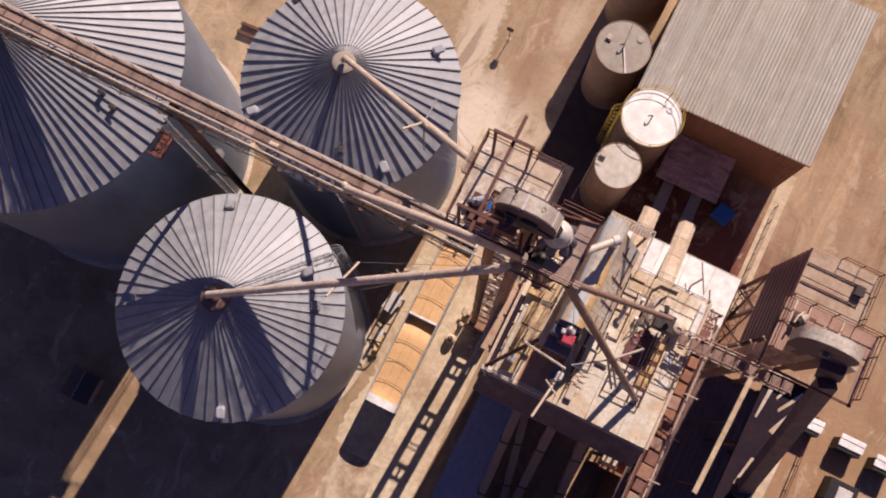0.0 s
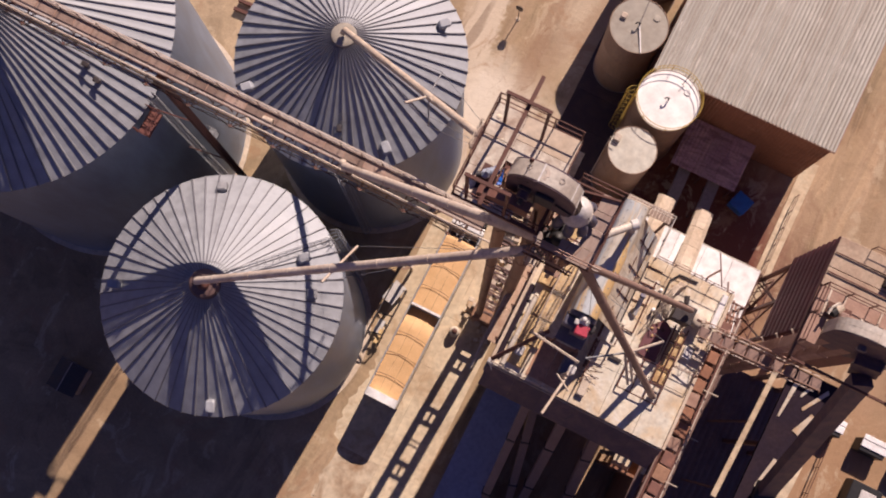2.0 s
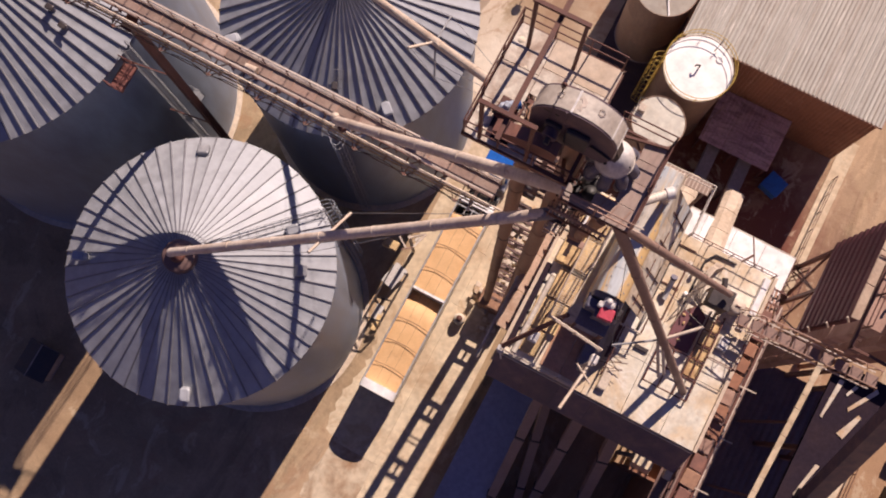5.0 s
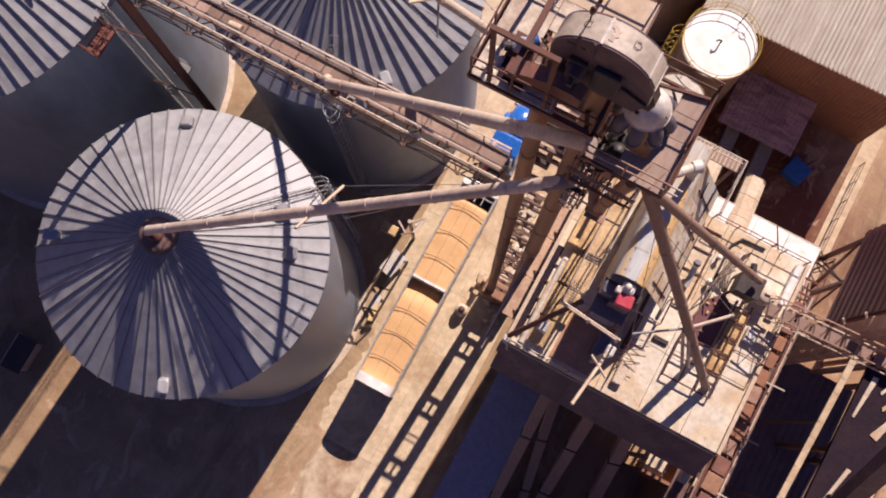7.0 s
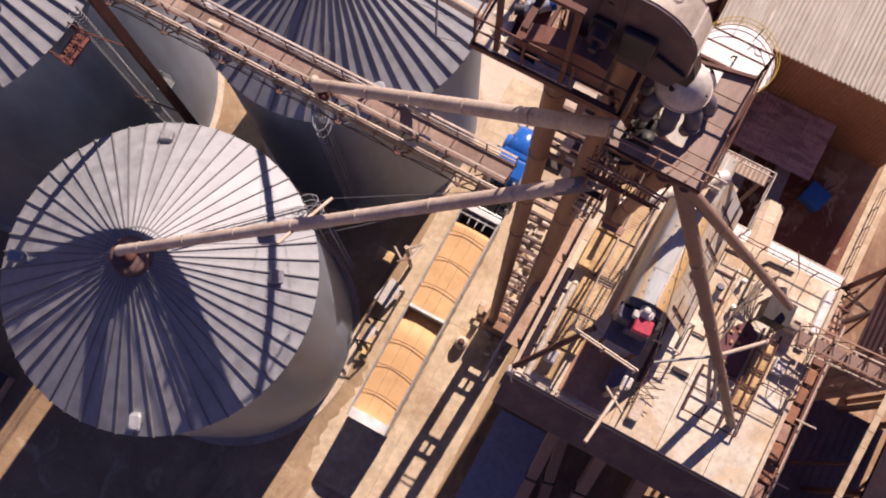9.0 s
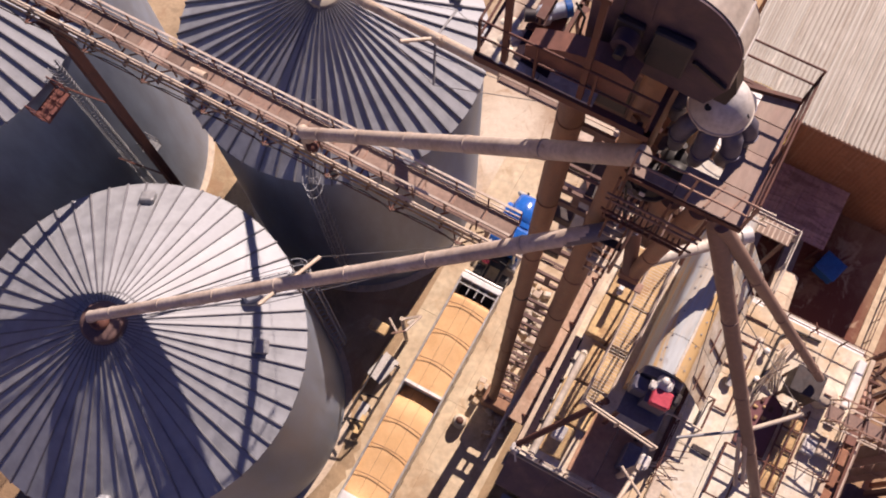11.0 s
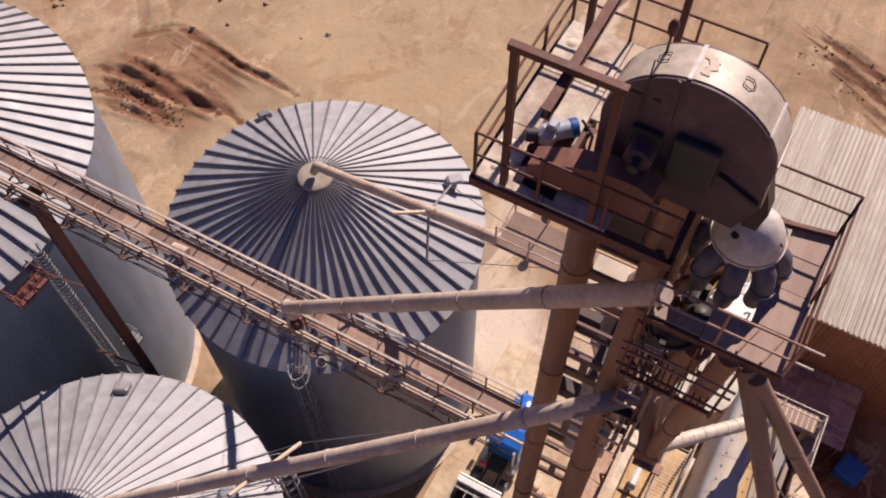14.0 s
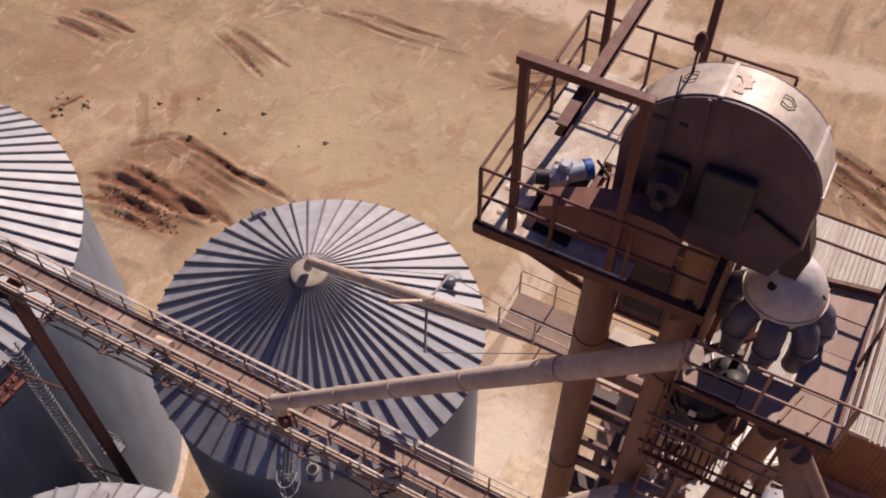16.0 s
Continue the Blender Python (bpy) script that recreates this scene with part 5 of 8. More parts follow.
part("under_brace", Shape().bar((-3.7, 7.4, PZ - 0.2), (-2.4, 9.1, PZ - 3.2), 0.12), RUST, hp)
part("under_brace", Shape().bar((-0.6, 7.4, PZ - 0.2), (-0.95, 9.1, PZ - 3.2), 0.12), RUST, hp)
part("under_brace", Shape().bar((-3.7, 11.0, PZ - 0.2), (-2.4, 9.6, PZ - 3.2), 0.12), RUST, hp)
mo = thing("gear_motor", (-2.7, 7.7, PZ), "faded blue-grey gear motor on the head platform", "electric motor")
part("gearbox", Shape().bevel_box((-3.03, 8.34, PZ + 0.26), (0.32, 0.32, 0.34), 0.08), MOTOR_BLUE, mo)
part("fan_cowl", Shape().tube((-2.75, 8.62, PZ + 0.28), (-2.66, 8.70, PZ + 0.28), 0.165, n=18), BLUE, mo, "deep blue fan cowl")
part("motor_barrel", Shape().tube((-2.98, 8.40, PZ + 0.28), (-2.74, 8.63, PZ + 0.28), 0.15, n=18), MOTOR_BLUE, mo, "faded blue finned motor body")
part("junction_box", Shape().bevel_box((-2.98, 8.42, PZ + 0.46), (0.18, 0.2, 0.12), 0.03), MOTOR_BLUE, mo)
part("coupling", Shape().tube((-3.34, 8.16, PZ + 0.28), (-3.16, 8.25, PZ + 0.28), 0.12, n=14), DARK, mo)
part("base_frame", Shape().box((-2.95, 8.42, PZ + 0.05), (0.62, 0.7, 0.08)), RUST, mo)
part("cable", Shape().path([Vector((-2.6, 8.7, PZ + 0.5)), Vector((-2.35, 8.6, PZ + 0.35)), Vector((-2.3, 8.3, PZ + 0.03))], 0.025, 6), BLACK, mo)

hoist = thing("hoist_frame", (-2.5, 8.7, PZ), "dark red-brown hoist gantry above the elevator head", "hoist frame")
for y in (7.3, 10.5):
    for x in (-3.3, -1.78):
        part("post", Shape().bar((x, y, PZ), (x, y, 50.35), 0.11), RUST, hoist)
    part("head_beam", Shape().bar((-3.4, y, 50.4), (-1.68, y, 50.4), 0.12), RUST, hoist)
part("trolley_beam", Shape().prism([(-2.59, 50.1), (-2.45, 50.1), (-2.45, 50.13), (-2.5, 50.13), (-2.5, 50.27), (-2.45, 50.27), (-2.45, 50.30), (-2.59, 50.30), (-2.59, 50.27), (-2.54, 50.27), (-2.54, 50.13), (-2.59, 50.13)], 6.6, 11.6), RUST, hoist)

# ---- distributor ----
DX, DY, DZ = 0.56, 8.84, 46.42
DP = 45.4
dp = thing("distributor_platform", (0.8, 8.7, DP), "railed brown steel platform round the grain distributor", "platform")
part("floor_plate", Shape().span((0.55, 7.2, DP - 0.05), (1.95, 7.9, DP)), FLOOR_BROWN, dp, "dusty brown floor plate")
part("floor_plate", Shape().span((1.2, 7.92, DP - 0.05), (1.95, 8.75, DP)), FLOOR_BROWN, dp)
part("floor_plate", Shape().span((1.25, 9.5, DP - 0.05), (1.95, 10.2, DP)), FLOOR_BROWN, dp)
part("floor_plate", Shape().span((1.22, 8.77, DP - 0.05), (1.95, 9.48, DP - 0.01)), FLOOR_BROWN, dp)
part("floor_plate", Shape().span((-0.36, 7.24, DP - 0.05), (0.53, 7.5, DP - 0.01)), FLOOR_BROWN, dp)
for k in range(3):
    part("floor_stiffener", Shape().bar((0.75 + 0.42 * k, 7.24, DP + 0.02), (0.95 + 0.42 * k, 7.86, DP + 0.02), 0.04, 0.03), RUST_PALE, dp)
for y in (7.2, 10.2):
    part("floor_beam", Shape().bar((-0.4, y, DP - 0.14), (2.0, y, DP - 0.14), 0.07, 0.16), RUST, dp)
for x in (-0.4, 1.98):
    part("floor_beam", Shape().bar((x, 7.2, DP - 0.14), (x, 10.2, DP - 0.14), 0.07, 0.16), RUST, dp)
part("diagonal_brace", Shape().bar((0.9, 10.1, DP - 0.1), (1.9, 8.9, DP - 0.1), 0.06), RUST, dp)
part("floor_beam", Shape().bar((0.4, 9.9, DP + 0.05), (2.0, 10.2, DP + 0.05), 0.08, 0.14), RUST, dp)
railing(dp, [(-0.4, 7.2, DP), (1.98, 7.2, DP)], 1.1, 1.5, 0.026, RUST_PALE)
railing(dp, [(1.98, 7.25, DP), (1.98, 10.2, DP)], 1.1, 1.5, 0.026, RUST)
for h in (0.55, 1.1):
    part("rail_end", Shape().tube((1.98, 7.2, DP + h), (2.3, 7.2, DP + h), 0.026, n=6), TAN, dp)
railing(dp, [(1.98, 10.2, DP + 0.2), (0.2, 10.2, DP + 0.2)], 1.1, 1.5, 0.026, RUST)
for x, y in ((-0.3, 7.3), (1.9, 7.3), (1.9, 10.1)):
    part("bracket", Shape().bar((x, y, DP - 0.2), (-0.6, 9.3, DP - 2.6), 0.11), RUST, dp)
di = thing("grain_distributor", (DX, DY, DZ), "pale grey domed grain distributor with bent outlet pipes", "grain distributor")
part("dome", Shape().lathe((DX, DY, DZ), [(0.0, 0.60), (0.20, 0.57), (0.34, 0.46), (0.50, 0.24), (0.60, 0.02), (0.615, -0.10), (0.58, -0.28), (0.50, -0.40)], 40), DIST, di, "pale shallow cone top")
part("dome_rim", Shape().lathe((DX, DY, DZ), [(0.60, -0.06), (0.635, -0.07), (0.635, -0.12), (0.60, -0.13)], 40, smooth=False), HOOD, di)
part("inspection_hole", Shape().tube((DX - 0.20, DY - 0.36, DZ + 0.30), (DX - 0.215, DY - 0.385, DZ + 0.345), 0.07, n=14), BLACK, di)
part("inlet", Shape().tube((DX, DY, DZ + 0.3), (DX - 0.1, DY - 0.05, DZ + 0.7), 0.17, n=20), DARK, di)
for k, g in enumerate((4, -38, -84, -128, 175, 50)):
    o = Vector((math.cos(radians(g)), math.sin(radians(g)), 0))
    p0 = Vector((DX, DY, DZ - 0.15)) + o * 0.38
    p1 = p0 + o * 0.25 + Vector((0, 0, -0.24))
    p2 = p1 + o * 0.10 + Vector((0, 0, -0.30))
    p3 = p2 - o * 0.06 + Vector((0, 0, -0.55))
    e = part("outlet", Shape().sweep([p0, p0 + (p1 - p0) * 0.6, p1, p2, p3], [0.19, 0.2, 0.205, 0.195, 0.16], 18), OUTLET, di)
    part("clamp", Shape().tube(p2 + Vector((0, 0, 0.03)), p2 - Vector((0, 0, 0.05)), 0.212, n=18), OUTLET, e)
part("indicator", Shape().tube((DX + 0.25, DY + 0.1, DZ + 0.28), (DX + 0.55, DY - 0.15, DZ + 0.2), 0.02, n=5), DARK, di)
part("side_ladder", Shape().bar((DX - 0.75, DY + 0.15, DZ + 0.2), (DX - 0.45, DY + 0.85, DZ + 0.2), 0.06).bar((DX - 1.0, DY + 0.25, DZ + 0.2), (DX - 0.7, DY + 0.95, DZ + 0.2), 0.06).bar((DX - 0.9, DY + 0.2, DZ + 0.2), (DX - 0.65, DY + 0.3, DZ + 0.2), 0.05).bar((DX - 0.75, DY + 0.55, DZ + 0.2), (DX - 0.5, DY + 0.65, DZ + 0.2), 0.05).bar((DX - 0.62, DY + 0.85, DZ + 0.2), (DX - 0.36, DY + 0.95, DZ + 0.2), 0.05), TAN_PALE, di)
# valve cluster under the distributor
vc = thing("gate_valves", (0.2, 7.9, 44.2), "dark gate valves and actuators below the distributor", "valve")
for x, y, z, r in ((0.08, 7.75, 44.3, 0.40), (0.42, 7.95, 44.5, 0.34), (-0.12, 8.1, 43.7, 0.34), (0.30, 8.35, 44.2, 0.36)):
    vb = part("valve_body", Shape().lathe((x, y, z), [(0.0, 0.42), (r * 0.55, 0.40), (r * 0.9, 0.18), (r, 0.0), (r * 0.92, -0.2), (r * 0.6, -0.42), (0, -0.45)], 20), BLACK, vc)
    part("valve_flange", Shape().lathe((x, y, z), [(r * 0.9, 0.05), (r * 1.12, 0.04), (r * 1.12, -0.04), (r * 0.9, -0.05)], 20, smooth=False), DARK, vb)
    part("actuator", Shape().tube((x, y - 0.1, z), (x - 0.2, y - 0.42, z + 0.08), 0.09, n=10), DARK, vc)
part("name_plate", Shape().box((0.02, 7.32, 44.48), (0.12, 0.02, 0.16)), DIST, vc, "pale maker's plate")

# lower landings on the tower
for lx, ly, lz, w, d in ((-4.2, 12.35, 37.2, 2.0, 1.3),):
    la = thing("ladder_landing", (lx, ly, lz), "small railed landing on the elevator ladder", "platform", "ladder landings")
    part("landing_floor", Shape().box((lx, ly, lz), (w, d, 0.05)), GRATE, la)
    part("landing_beam", Shape().bar((lx + w / 2, ly - 0.4, lz - 0.1), (-2.2, 8.9, lz - 0.1), 0.12), RUST, la)
    part("landing_beam", Shape().bar((lx + w / 2, ly + 0.5, lz - 0.1), (-0.7, 9.0, lz - 0.1), 0.12), RUST, la)
    railing(la, [(lx + w / 2, ly - d / 2, lz), (lx - w / 2, ly - d / 2, lz), (lx - w / 2, ly + d / 2, lz), (lx + w / 2, ly + d / 2, lz)], 1.0, 1.0, 0.022, TAN_PALE)
cab = thing("switch_box", (-1.7, 10.0, 36), "dark weathered switch boxes between the elevator legs", "electrical box")
for z in (36.2, 33.0, 40.3):
    part("box", Shape().bevel_box((-1.68, 9.2, z), (0.65, 0.4, 0.5), 0.04), DARK, cab)

# cross members, clamps, plates and hand lines between the elevator legs below the head
tg = thing("tower_bracing", (-1.4, 9.6, 30), "dusty tan cross members and plates between the elevator legs", "bracing")
rnd = random.Random(77)
for i in range(3):
    z = 38.4 + i * 2.6
    part("cross_member", Shape().bar((-2.6, 9.25, z), (-0.2, 9.25, z), 0.09).bar((-2.6, 9.65, z), (-0.2, 9.65, z), 0.07), RUST_PALE if i % 2 else TAN, tg)
    part("gusset_plate", Shape().box((rnd.uniform(-1.9, -0.9), 9.45, z + 0.06), (rnd.uniform(0.3, 0.6), 0.5, 0.03)), rnd.choice((TAN_PALE, DARK, TAN, CONC)), tg)
for x in (-2.6, -0.2):
    part("upright", Shape().bar((x, 9.45, 36.5), (x, 9.45, 46.9), 0.1), RUST, tg)
for x, y, z, w, d in ((-1.6, 10.8, 40.0, 1.2, 1.0),):
    part("rest_plate", Shape().box((x, y, z), (w, d, 0.05)), CONC_PALE, tg)
    part("rest_rail", Shape().bar((x - w / 2, y - d / 2, z + 0.5), (x + w / 2, y - d / 2, z + 0.5), 0.05), TAN_PALE, tg)
    part("rest_beam", Shape().bar((x, y - d / 2, z - 0.08), (x, 9.45, z - 0.08), 0.12), RUST, tg)
part("ledge_plate", Shape().box((-1.48, 9.25, 43.7), (0.95, 0.6, 0.05)), CONC_PALE, tg, "pale dusty ledge plate")
part("ledge_bracket", Shape().bar((-1.48, 9.5, 43.66), (-1.48, 9.45, 43.2), 0.08).bar((-2.6, 9.45, 43.62), (-0.2, 9.45, 43.62), 0.08), RUST, tg)
part("throat_panel", Shape().bevel_box((-1.39, 8.88, 45.2), (0.92, 0.12, 2.2), 0.03), LEG_PLUM, tg, "plum casing panel between the legs")
part("panel_recess", Shape().bevel_box((-1.39, 8.81, 45.15), (0.66, 0.03, 1.5), 0.01), DARK, tg)
for z in (44.15, 46.2):
    part("panel_rib", Shape().bar((-1.86, 8.8, z), (-0.92, 8.8, z), 0.07), RUST_PALE, tg)
# open grating and hand lines under the gate valves
vg = thing("valve_grating", (0.3, 7.9, 42.9), "rust-brown open grating with hand lines under the gate valves", "grating")
pieces("grating_bar", Shape().bar((0, 7.2, 0), (0, 8.6, 0), 0.035), LEG_PLUM, vg, [Matrix.Translation((-0.35 + 0.13 * i, 0, 42.9)) for i in range(13)])
for y in (7.2, 7.9, 8.6):
    part("bearer", Shape().bar((-0.55, y, 42.84), (1.4, y, 42.84), 0.07), RUST, vg)
for z, y in ((43.4, 7.1), (43.95, 7.12), (44.4, 7.05)):
    part("hand_line", Shape().tube((-0.62, y, z), (1.5, y - 0.05, z + 0.05), 0.03, n=6), RUST_PALE if z > 43.5 else RUST, vg)
for x in (-0.5, 0.6, 1.35):
    part("upright", Shape().bar((x, 7.12, 42.84), (x, 7.08, 45.3), 0.05), RUST, vg)

# rung ladder, conduits and hangers beside the second leg below the distributor
cd = thing("drop_pipes", (0.1, 8.0, 40), "rung ladder and dark conduits hung beside the elevator leg", "pipework")
for x in (-0.42, 0.12):
    part("ladder_rail", Shape().bar((x, 7.95, 36.4), (x, 7.85, 45.2), 0.06), RUST, cd)
pieces("rung", Shape().bar((-0.46, 0, 0), (0.16, 0, 0), 0.055), TAN_PALE, cd, [Matrix.Translation((0, 7.92, 36.8 + 0.62 * i)) for i in range(13)])
for x, y, z0, z1, r, m in ((0.24, 8.0, 37.0, 44.0, 0.05, SPOUT_BROWN), (-0.05, 8.25, 36.0, 44.6, 0.06, RUST), (0.34, 8.62, 38.5, 44.8, 0.07, DARK), (-0.2, 8.32, 35.0, 43.2, 0.045, TAN)):
    part("conduit", Shape().tube((x, y, z0), (x, y - 0.06, z1), r, n=8), m, cd)
for i, z in enumerate((37.6, 39.3, 41.2, 42.9, 44.3)):
    part("hanger_plate", Shape().bevel_box((-0.18 + 0.12 * (i % 3), 7.98, z), (0.62, 0.24, 0.08), 0.02), (TAN_PALE, DARK, RUST_PALE)[i % 3], cd)
    part("hanger_arm", Shape().bar((-0.6, 8.45, z - 0.05), (0.2, 7.95, z - 0.05), 0.07), RUST, cd)
part("cable_loop", Shape().path([Vector((-0.35, 7.8, 43.4)), Vector((-0.1, 7.62, 42.2)), Vector((0.15, 7.7, 41.4)), Vector((0.22, 7.9, 42.4))], 0.03, 6), BLACK, cd)


# ---- workhouse ----
WX0, WX1, WY0, WY1, WZ = 0.25, 11.9, 3.9, 14.3, 23.4
wh = thing("workhouse", (6, 9, 0), "concrete grain workhouse with a dusty flat deck on columns", "building")
rnd = random.Random(12)
xs = [WX0, 2.2, 5.2, 7.5, 9.8, WX1]
ys = [WY0, 7.4, 10.9, WY1]
for i in range(5):
    for j in range(3):
        k = rnd.uniform(-0.01, 0.01)
        part("deck_slab", Shape().span((xs[i] + 0.012, ys[j] + 0.012, WZ - 0.4), (xs[i + 1] - 0.012, ys[j + 1] - 0.012, WZ + k)), DECK_TOP, wh)
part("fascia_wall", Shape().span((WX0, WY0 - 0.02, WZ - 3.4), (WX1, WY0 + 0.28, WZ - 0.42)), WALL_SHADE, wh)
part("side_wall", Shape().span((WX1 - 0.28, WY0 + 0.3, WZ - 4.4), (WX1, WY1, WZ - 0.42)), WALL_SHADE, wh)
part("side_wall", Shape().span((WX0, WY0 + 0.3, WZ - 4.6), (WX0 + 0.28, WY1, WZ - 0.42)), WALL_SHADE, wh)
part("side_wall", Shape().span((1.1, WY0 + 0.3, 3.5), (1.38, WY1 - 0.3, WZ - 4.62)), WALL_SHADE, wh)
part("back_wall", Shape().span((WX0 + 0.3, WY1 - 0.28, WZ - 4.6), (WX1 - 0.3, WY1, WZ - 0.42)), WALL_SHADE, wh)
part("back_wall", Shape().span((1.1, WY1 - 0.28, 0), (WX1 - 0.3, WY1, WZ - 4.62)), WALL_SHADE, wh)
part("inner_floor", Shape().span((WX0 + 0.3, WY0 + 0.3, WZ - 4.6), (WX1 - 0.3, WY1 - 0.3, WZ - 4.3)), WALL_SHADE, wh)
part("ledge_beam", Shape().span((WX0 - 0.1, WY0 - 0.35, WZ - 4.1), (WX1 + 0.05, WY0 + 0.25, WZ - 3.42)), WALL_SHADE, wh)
# eave sheets take the dark face colour for the shade they lie in
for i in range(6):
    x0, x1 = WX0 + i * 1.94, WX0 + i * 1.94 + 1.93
    part("eave_sheet", Shape().add([(x0, 3.85, WZ - 0.5), (x1, 3.85, WZ - 0.5), (x1, 2.55, WZ - 2.4), (x0, 2.55, WZ - 2.4), (x0, 3.85, WZ - 0.6), (x1, 3.85, WZ - 0.6), (x1, 2.55, WZ - 2.5), (x0, 2.55, WZ - 2.5)], [(0, 3, 2, 1), (4, 5, 6, 7), (0, 4, 7, 3), (1, 2, 6, 5), (3, 7, 6, 2), (0, 1, 5, 4)]), HOOD_FACE, wh, "sloping eave sheet coloured dark for the shade it lies in" if i == 0 else "")
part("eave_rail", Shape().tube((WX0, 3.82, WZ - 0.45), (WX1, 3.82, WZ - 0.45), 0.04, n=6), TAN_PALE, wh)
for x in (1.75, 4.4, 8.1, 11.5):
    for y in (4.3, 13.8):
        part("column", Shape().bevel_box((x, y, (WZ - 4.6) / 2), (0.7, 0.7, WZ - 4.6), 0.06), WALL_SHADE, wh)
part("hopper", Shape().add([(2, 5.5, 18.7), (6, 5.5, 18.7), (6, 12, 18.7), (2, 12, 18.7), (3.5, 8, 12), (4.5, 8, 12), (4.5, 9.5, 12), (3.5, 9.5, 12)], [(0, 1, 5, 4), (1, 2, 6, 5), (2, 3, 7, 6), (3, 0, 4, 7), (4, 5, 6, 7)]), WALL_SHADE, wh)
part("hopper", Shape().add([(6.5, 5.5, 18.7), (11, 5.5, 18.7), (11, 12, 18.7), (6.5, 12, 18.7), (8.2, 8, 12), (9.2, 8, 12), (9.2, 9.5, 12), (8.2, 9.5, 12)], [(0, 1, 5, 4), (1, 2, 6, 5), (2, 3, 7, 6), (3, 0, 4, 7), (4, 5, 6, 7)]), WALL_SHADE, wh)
part("edge_rail", Shape().tube((WX0 + 0.1, WY0 + 0.06, WZ + 0.55), (4.6, WY0 + 0.06, WZ + 0.55), 0.03, n=6), TAN_PALE, wh)
part("edge_rail", Shape().tube((WX0 + 0.1, WY0 + 0.06, WZ + 1.05), (4.6, WY0 + 0.06, WZ + 1.05), 0.03, n=6), TAN_PALE, wh)
for i in range(5):
    x = WX0 + 0.1 + i * 1.1
    part("edge_post", Shape().bar((x, WY0 + 0.06, WZ), (x, WY0 + 0.06, WZ + 1.08), 0.05), RUST, wh)
part("deck_kerb", Shape().span((WX1 - 0.18, WY0, WZ + 0.01), (WX1, WY1, WZ + 0.18)), CONC, wh)
part("deck_kerb", Shape().span((WX0, WY0 + 0.2, WZ + 0.01), (WX0 + 0.18, WY1, WZ + 0.22)), CONC, wh)
part("dividing_kerb", Shape().span((5.42, 6.2, WZ + 0.012), (5.55, WY1 - 0.2, WZ + 0.5)), RUST, wh)

# penthouse with a rounded roof
PX0, PX1, PY0, PY1, PT = 3.12, 4.55, 8.3, 15.2, 29.3
ph = thing("cleaner_house", (3.75, 11.7, WZ), "pale rounded sheet-metal cleaner house with rust streaks on the workhouse", "machine house")
n = 14
arc = [((PX0 + PX1) / 2 + (PX1 - PX0) / 2 * math.cos(math.pi * i / n), 28.75 + (PT - 28.75) * math.sin(math.pi * i / n)) for i in range(n + 1)]
part("body", Shape().prism([(PX1, WZ)] + arc + [(PX0, WZ)], PY0, PY1), BARREL, ph, "pale machine body")
for i in range(5):
    y0 = PY0 - 0.05 + i * 1.4
    s = Shape()
    pts = []
    for y in (y0 + 0.01, y0 + 1.39):
        for x, z in arc:
            k = 1.02
            cx, cz = (PX0 + PX1) / 2, 28.75
            pts.append((cx + (x - cx) * k, y, cz + (z - cz) * k + 0.015))
    m = len(arc)
    s.add(pts, [(q, q + 1, m + q + 1, m + q) for q in range(m - 1)], True)
    sol = part("roof_sheet", s, BARREL, ph, "pale blue-grey curved roof sheet" if i == 0 else "")
part("ridge_strip", Shape().box(((PX0 + PX1) / 2 + 0.22, (PY0 + PY1) / 2, PT + 0.02), (0.08, PY1 - PY0, 0.05)), HOOD, ph)
spots = []
for i in range(14):
    for dx in (-0.42, 0.48):
        z = 28.75 + (PT - 28.75) * math.sqrt(1 - (dx / 0.715) ** 2) * 1.02
        spots.append(Matrix.Translation(((PX0 + PX1) / 2 + dx, PY0 + 0.3 + i * 0.5, z + 0.03)))
pieces("bolt", Shape().box((0, 0, 0), (0.06, 0.06, 0.04)), GALV_DARK, ph, spots)
for i in range(4):
    y0 = 8.6 + i * 1.6
    part("lean_panel", Shape().add([(4.52, y0, 28.1), (6.15, y0, 24.9), (6.15, y0 + 1.58, 24.9), (4.52, y0 + 1.58, 28.1), (4.52, y0, 28.0), (6.15, y0, 24.8), (6.15, y0 + 1.58, 24.8), (4.52, y0 + 1.58, 28.0)], [(0, 1, 2, 3), (7, 6, 5, 4), (0, 4, 5, 1), (2, 6, 7, 3), (1, 5, 6, 2), (3, 7, 4, 0)]), DECK_TOP if i < 3 else BARREL, ph, "pale dusty sloping side panel" if i == 0 else "")
    for f in (0.42, 0.76):
        part("panel_bar", Shape().bar((4.54 + 1.63 * f, y0 + 0.15, 28.16 - 3.2 * f), (4.54 + 1.63 * f, y0 + 1.2, 28.16 - 3.2 * f), 0.05), RUST, ph)
    part("panel_bar", Shape().bar((4.95, y0 + 0.5, 27.33), (6.05, y0 + 0.5, 25.17), 0.05), RUST, ph)
# end of the house in a dark colour that paints its shade
part("end_dome", Shape().prism([(PX1 + 0.05, 26.6)] + [((PX0 + PX1) / 2 + (q[0] - (PX0 + PX1) / 2) * 1.08, 26.6 + (q[1] - 26.6) * 0.86) for q in arc] + [(PX0 - 0.05, 26.6)], PY0 - 0.3, PY0 - 0.01), OUTLET, ph, "rounded house end, coloured dark as the shaded face")
part("end_gearbox", Shape().bevel_box((3.3, PY0 - 0.65, 27.9), (0.7, 0.6, 1.1), 0.08), OUTLET, ph)
part("end_housing", Shape().bevel_box((4.6, PY0 - 0.5, 27.75), (0.4, 0.5, 0.9), 0.08), DARK, ph)
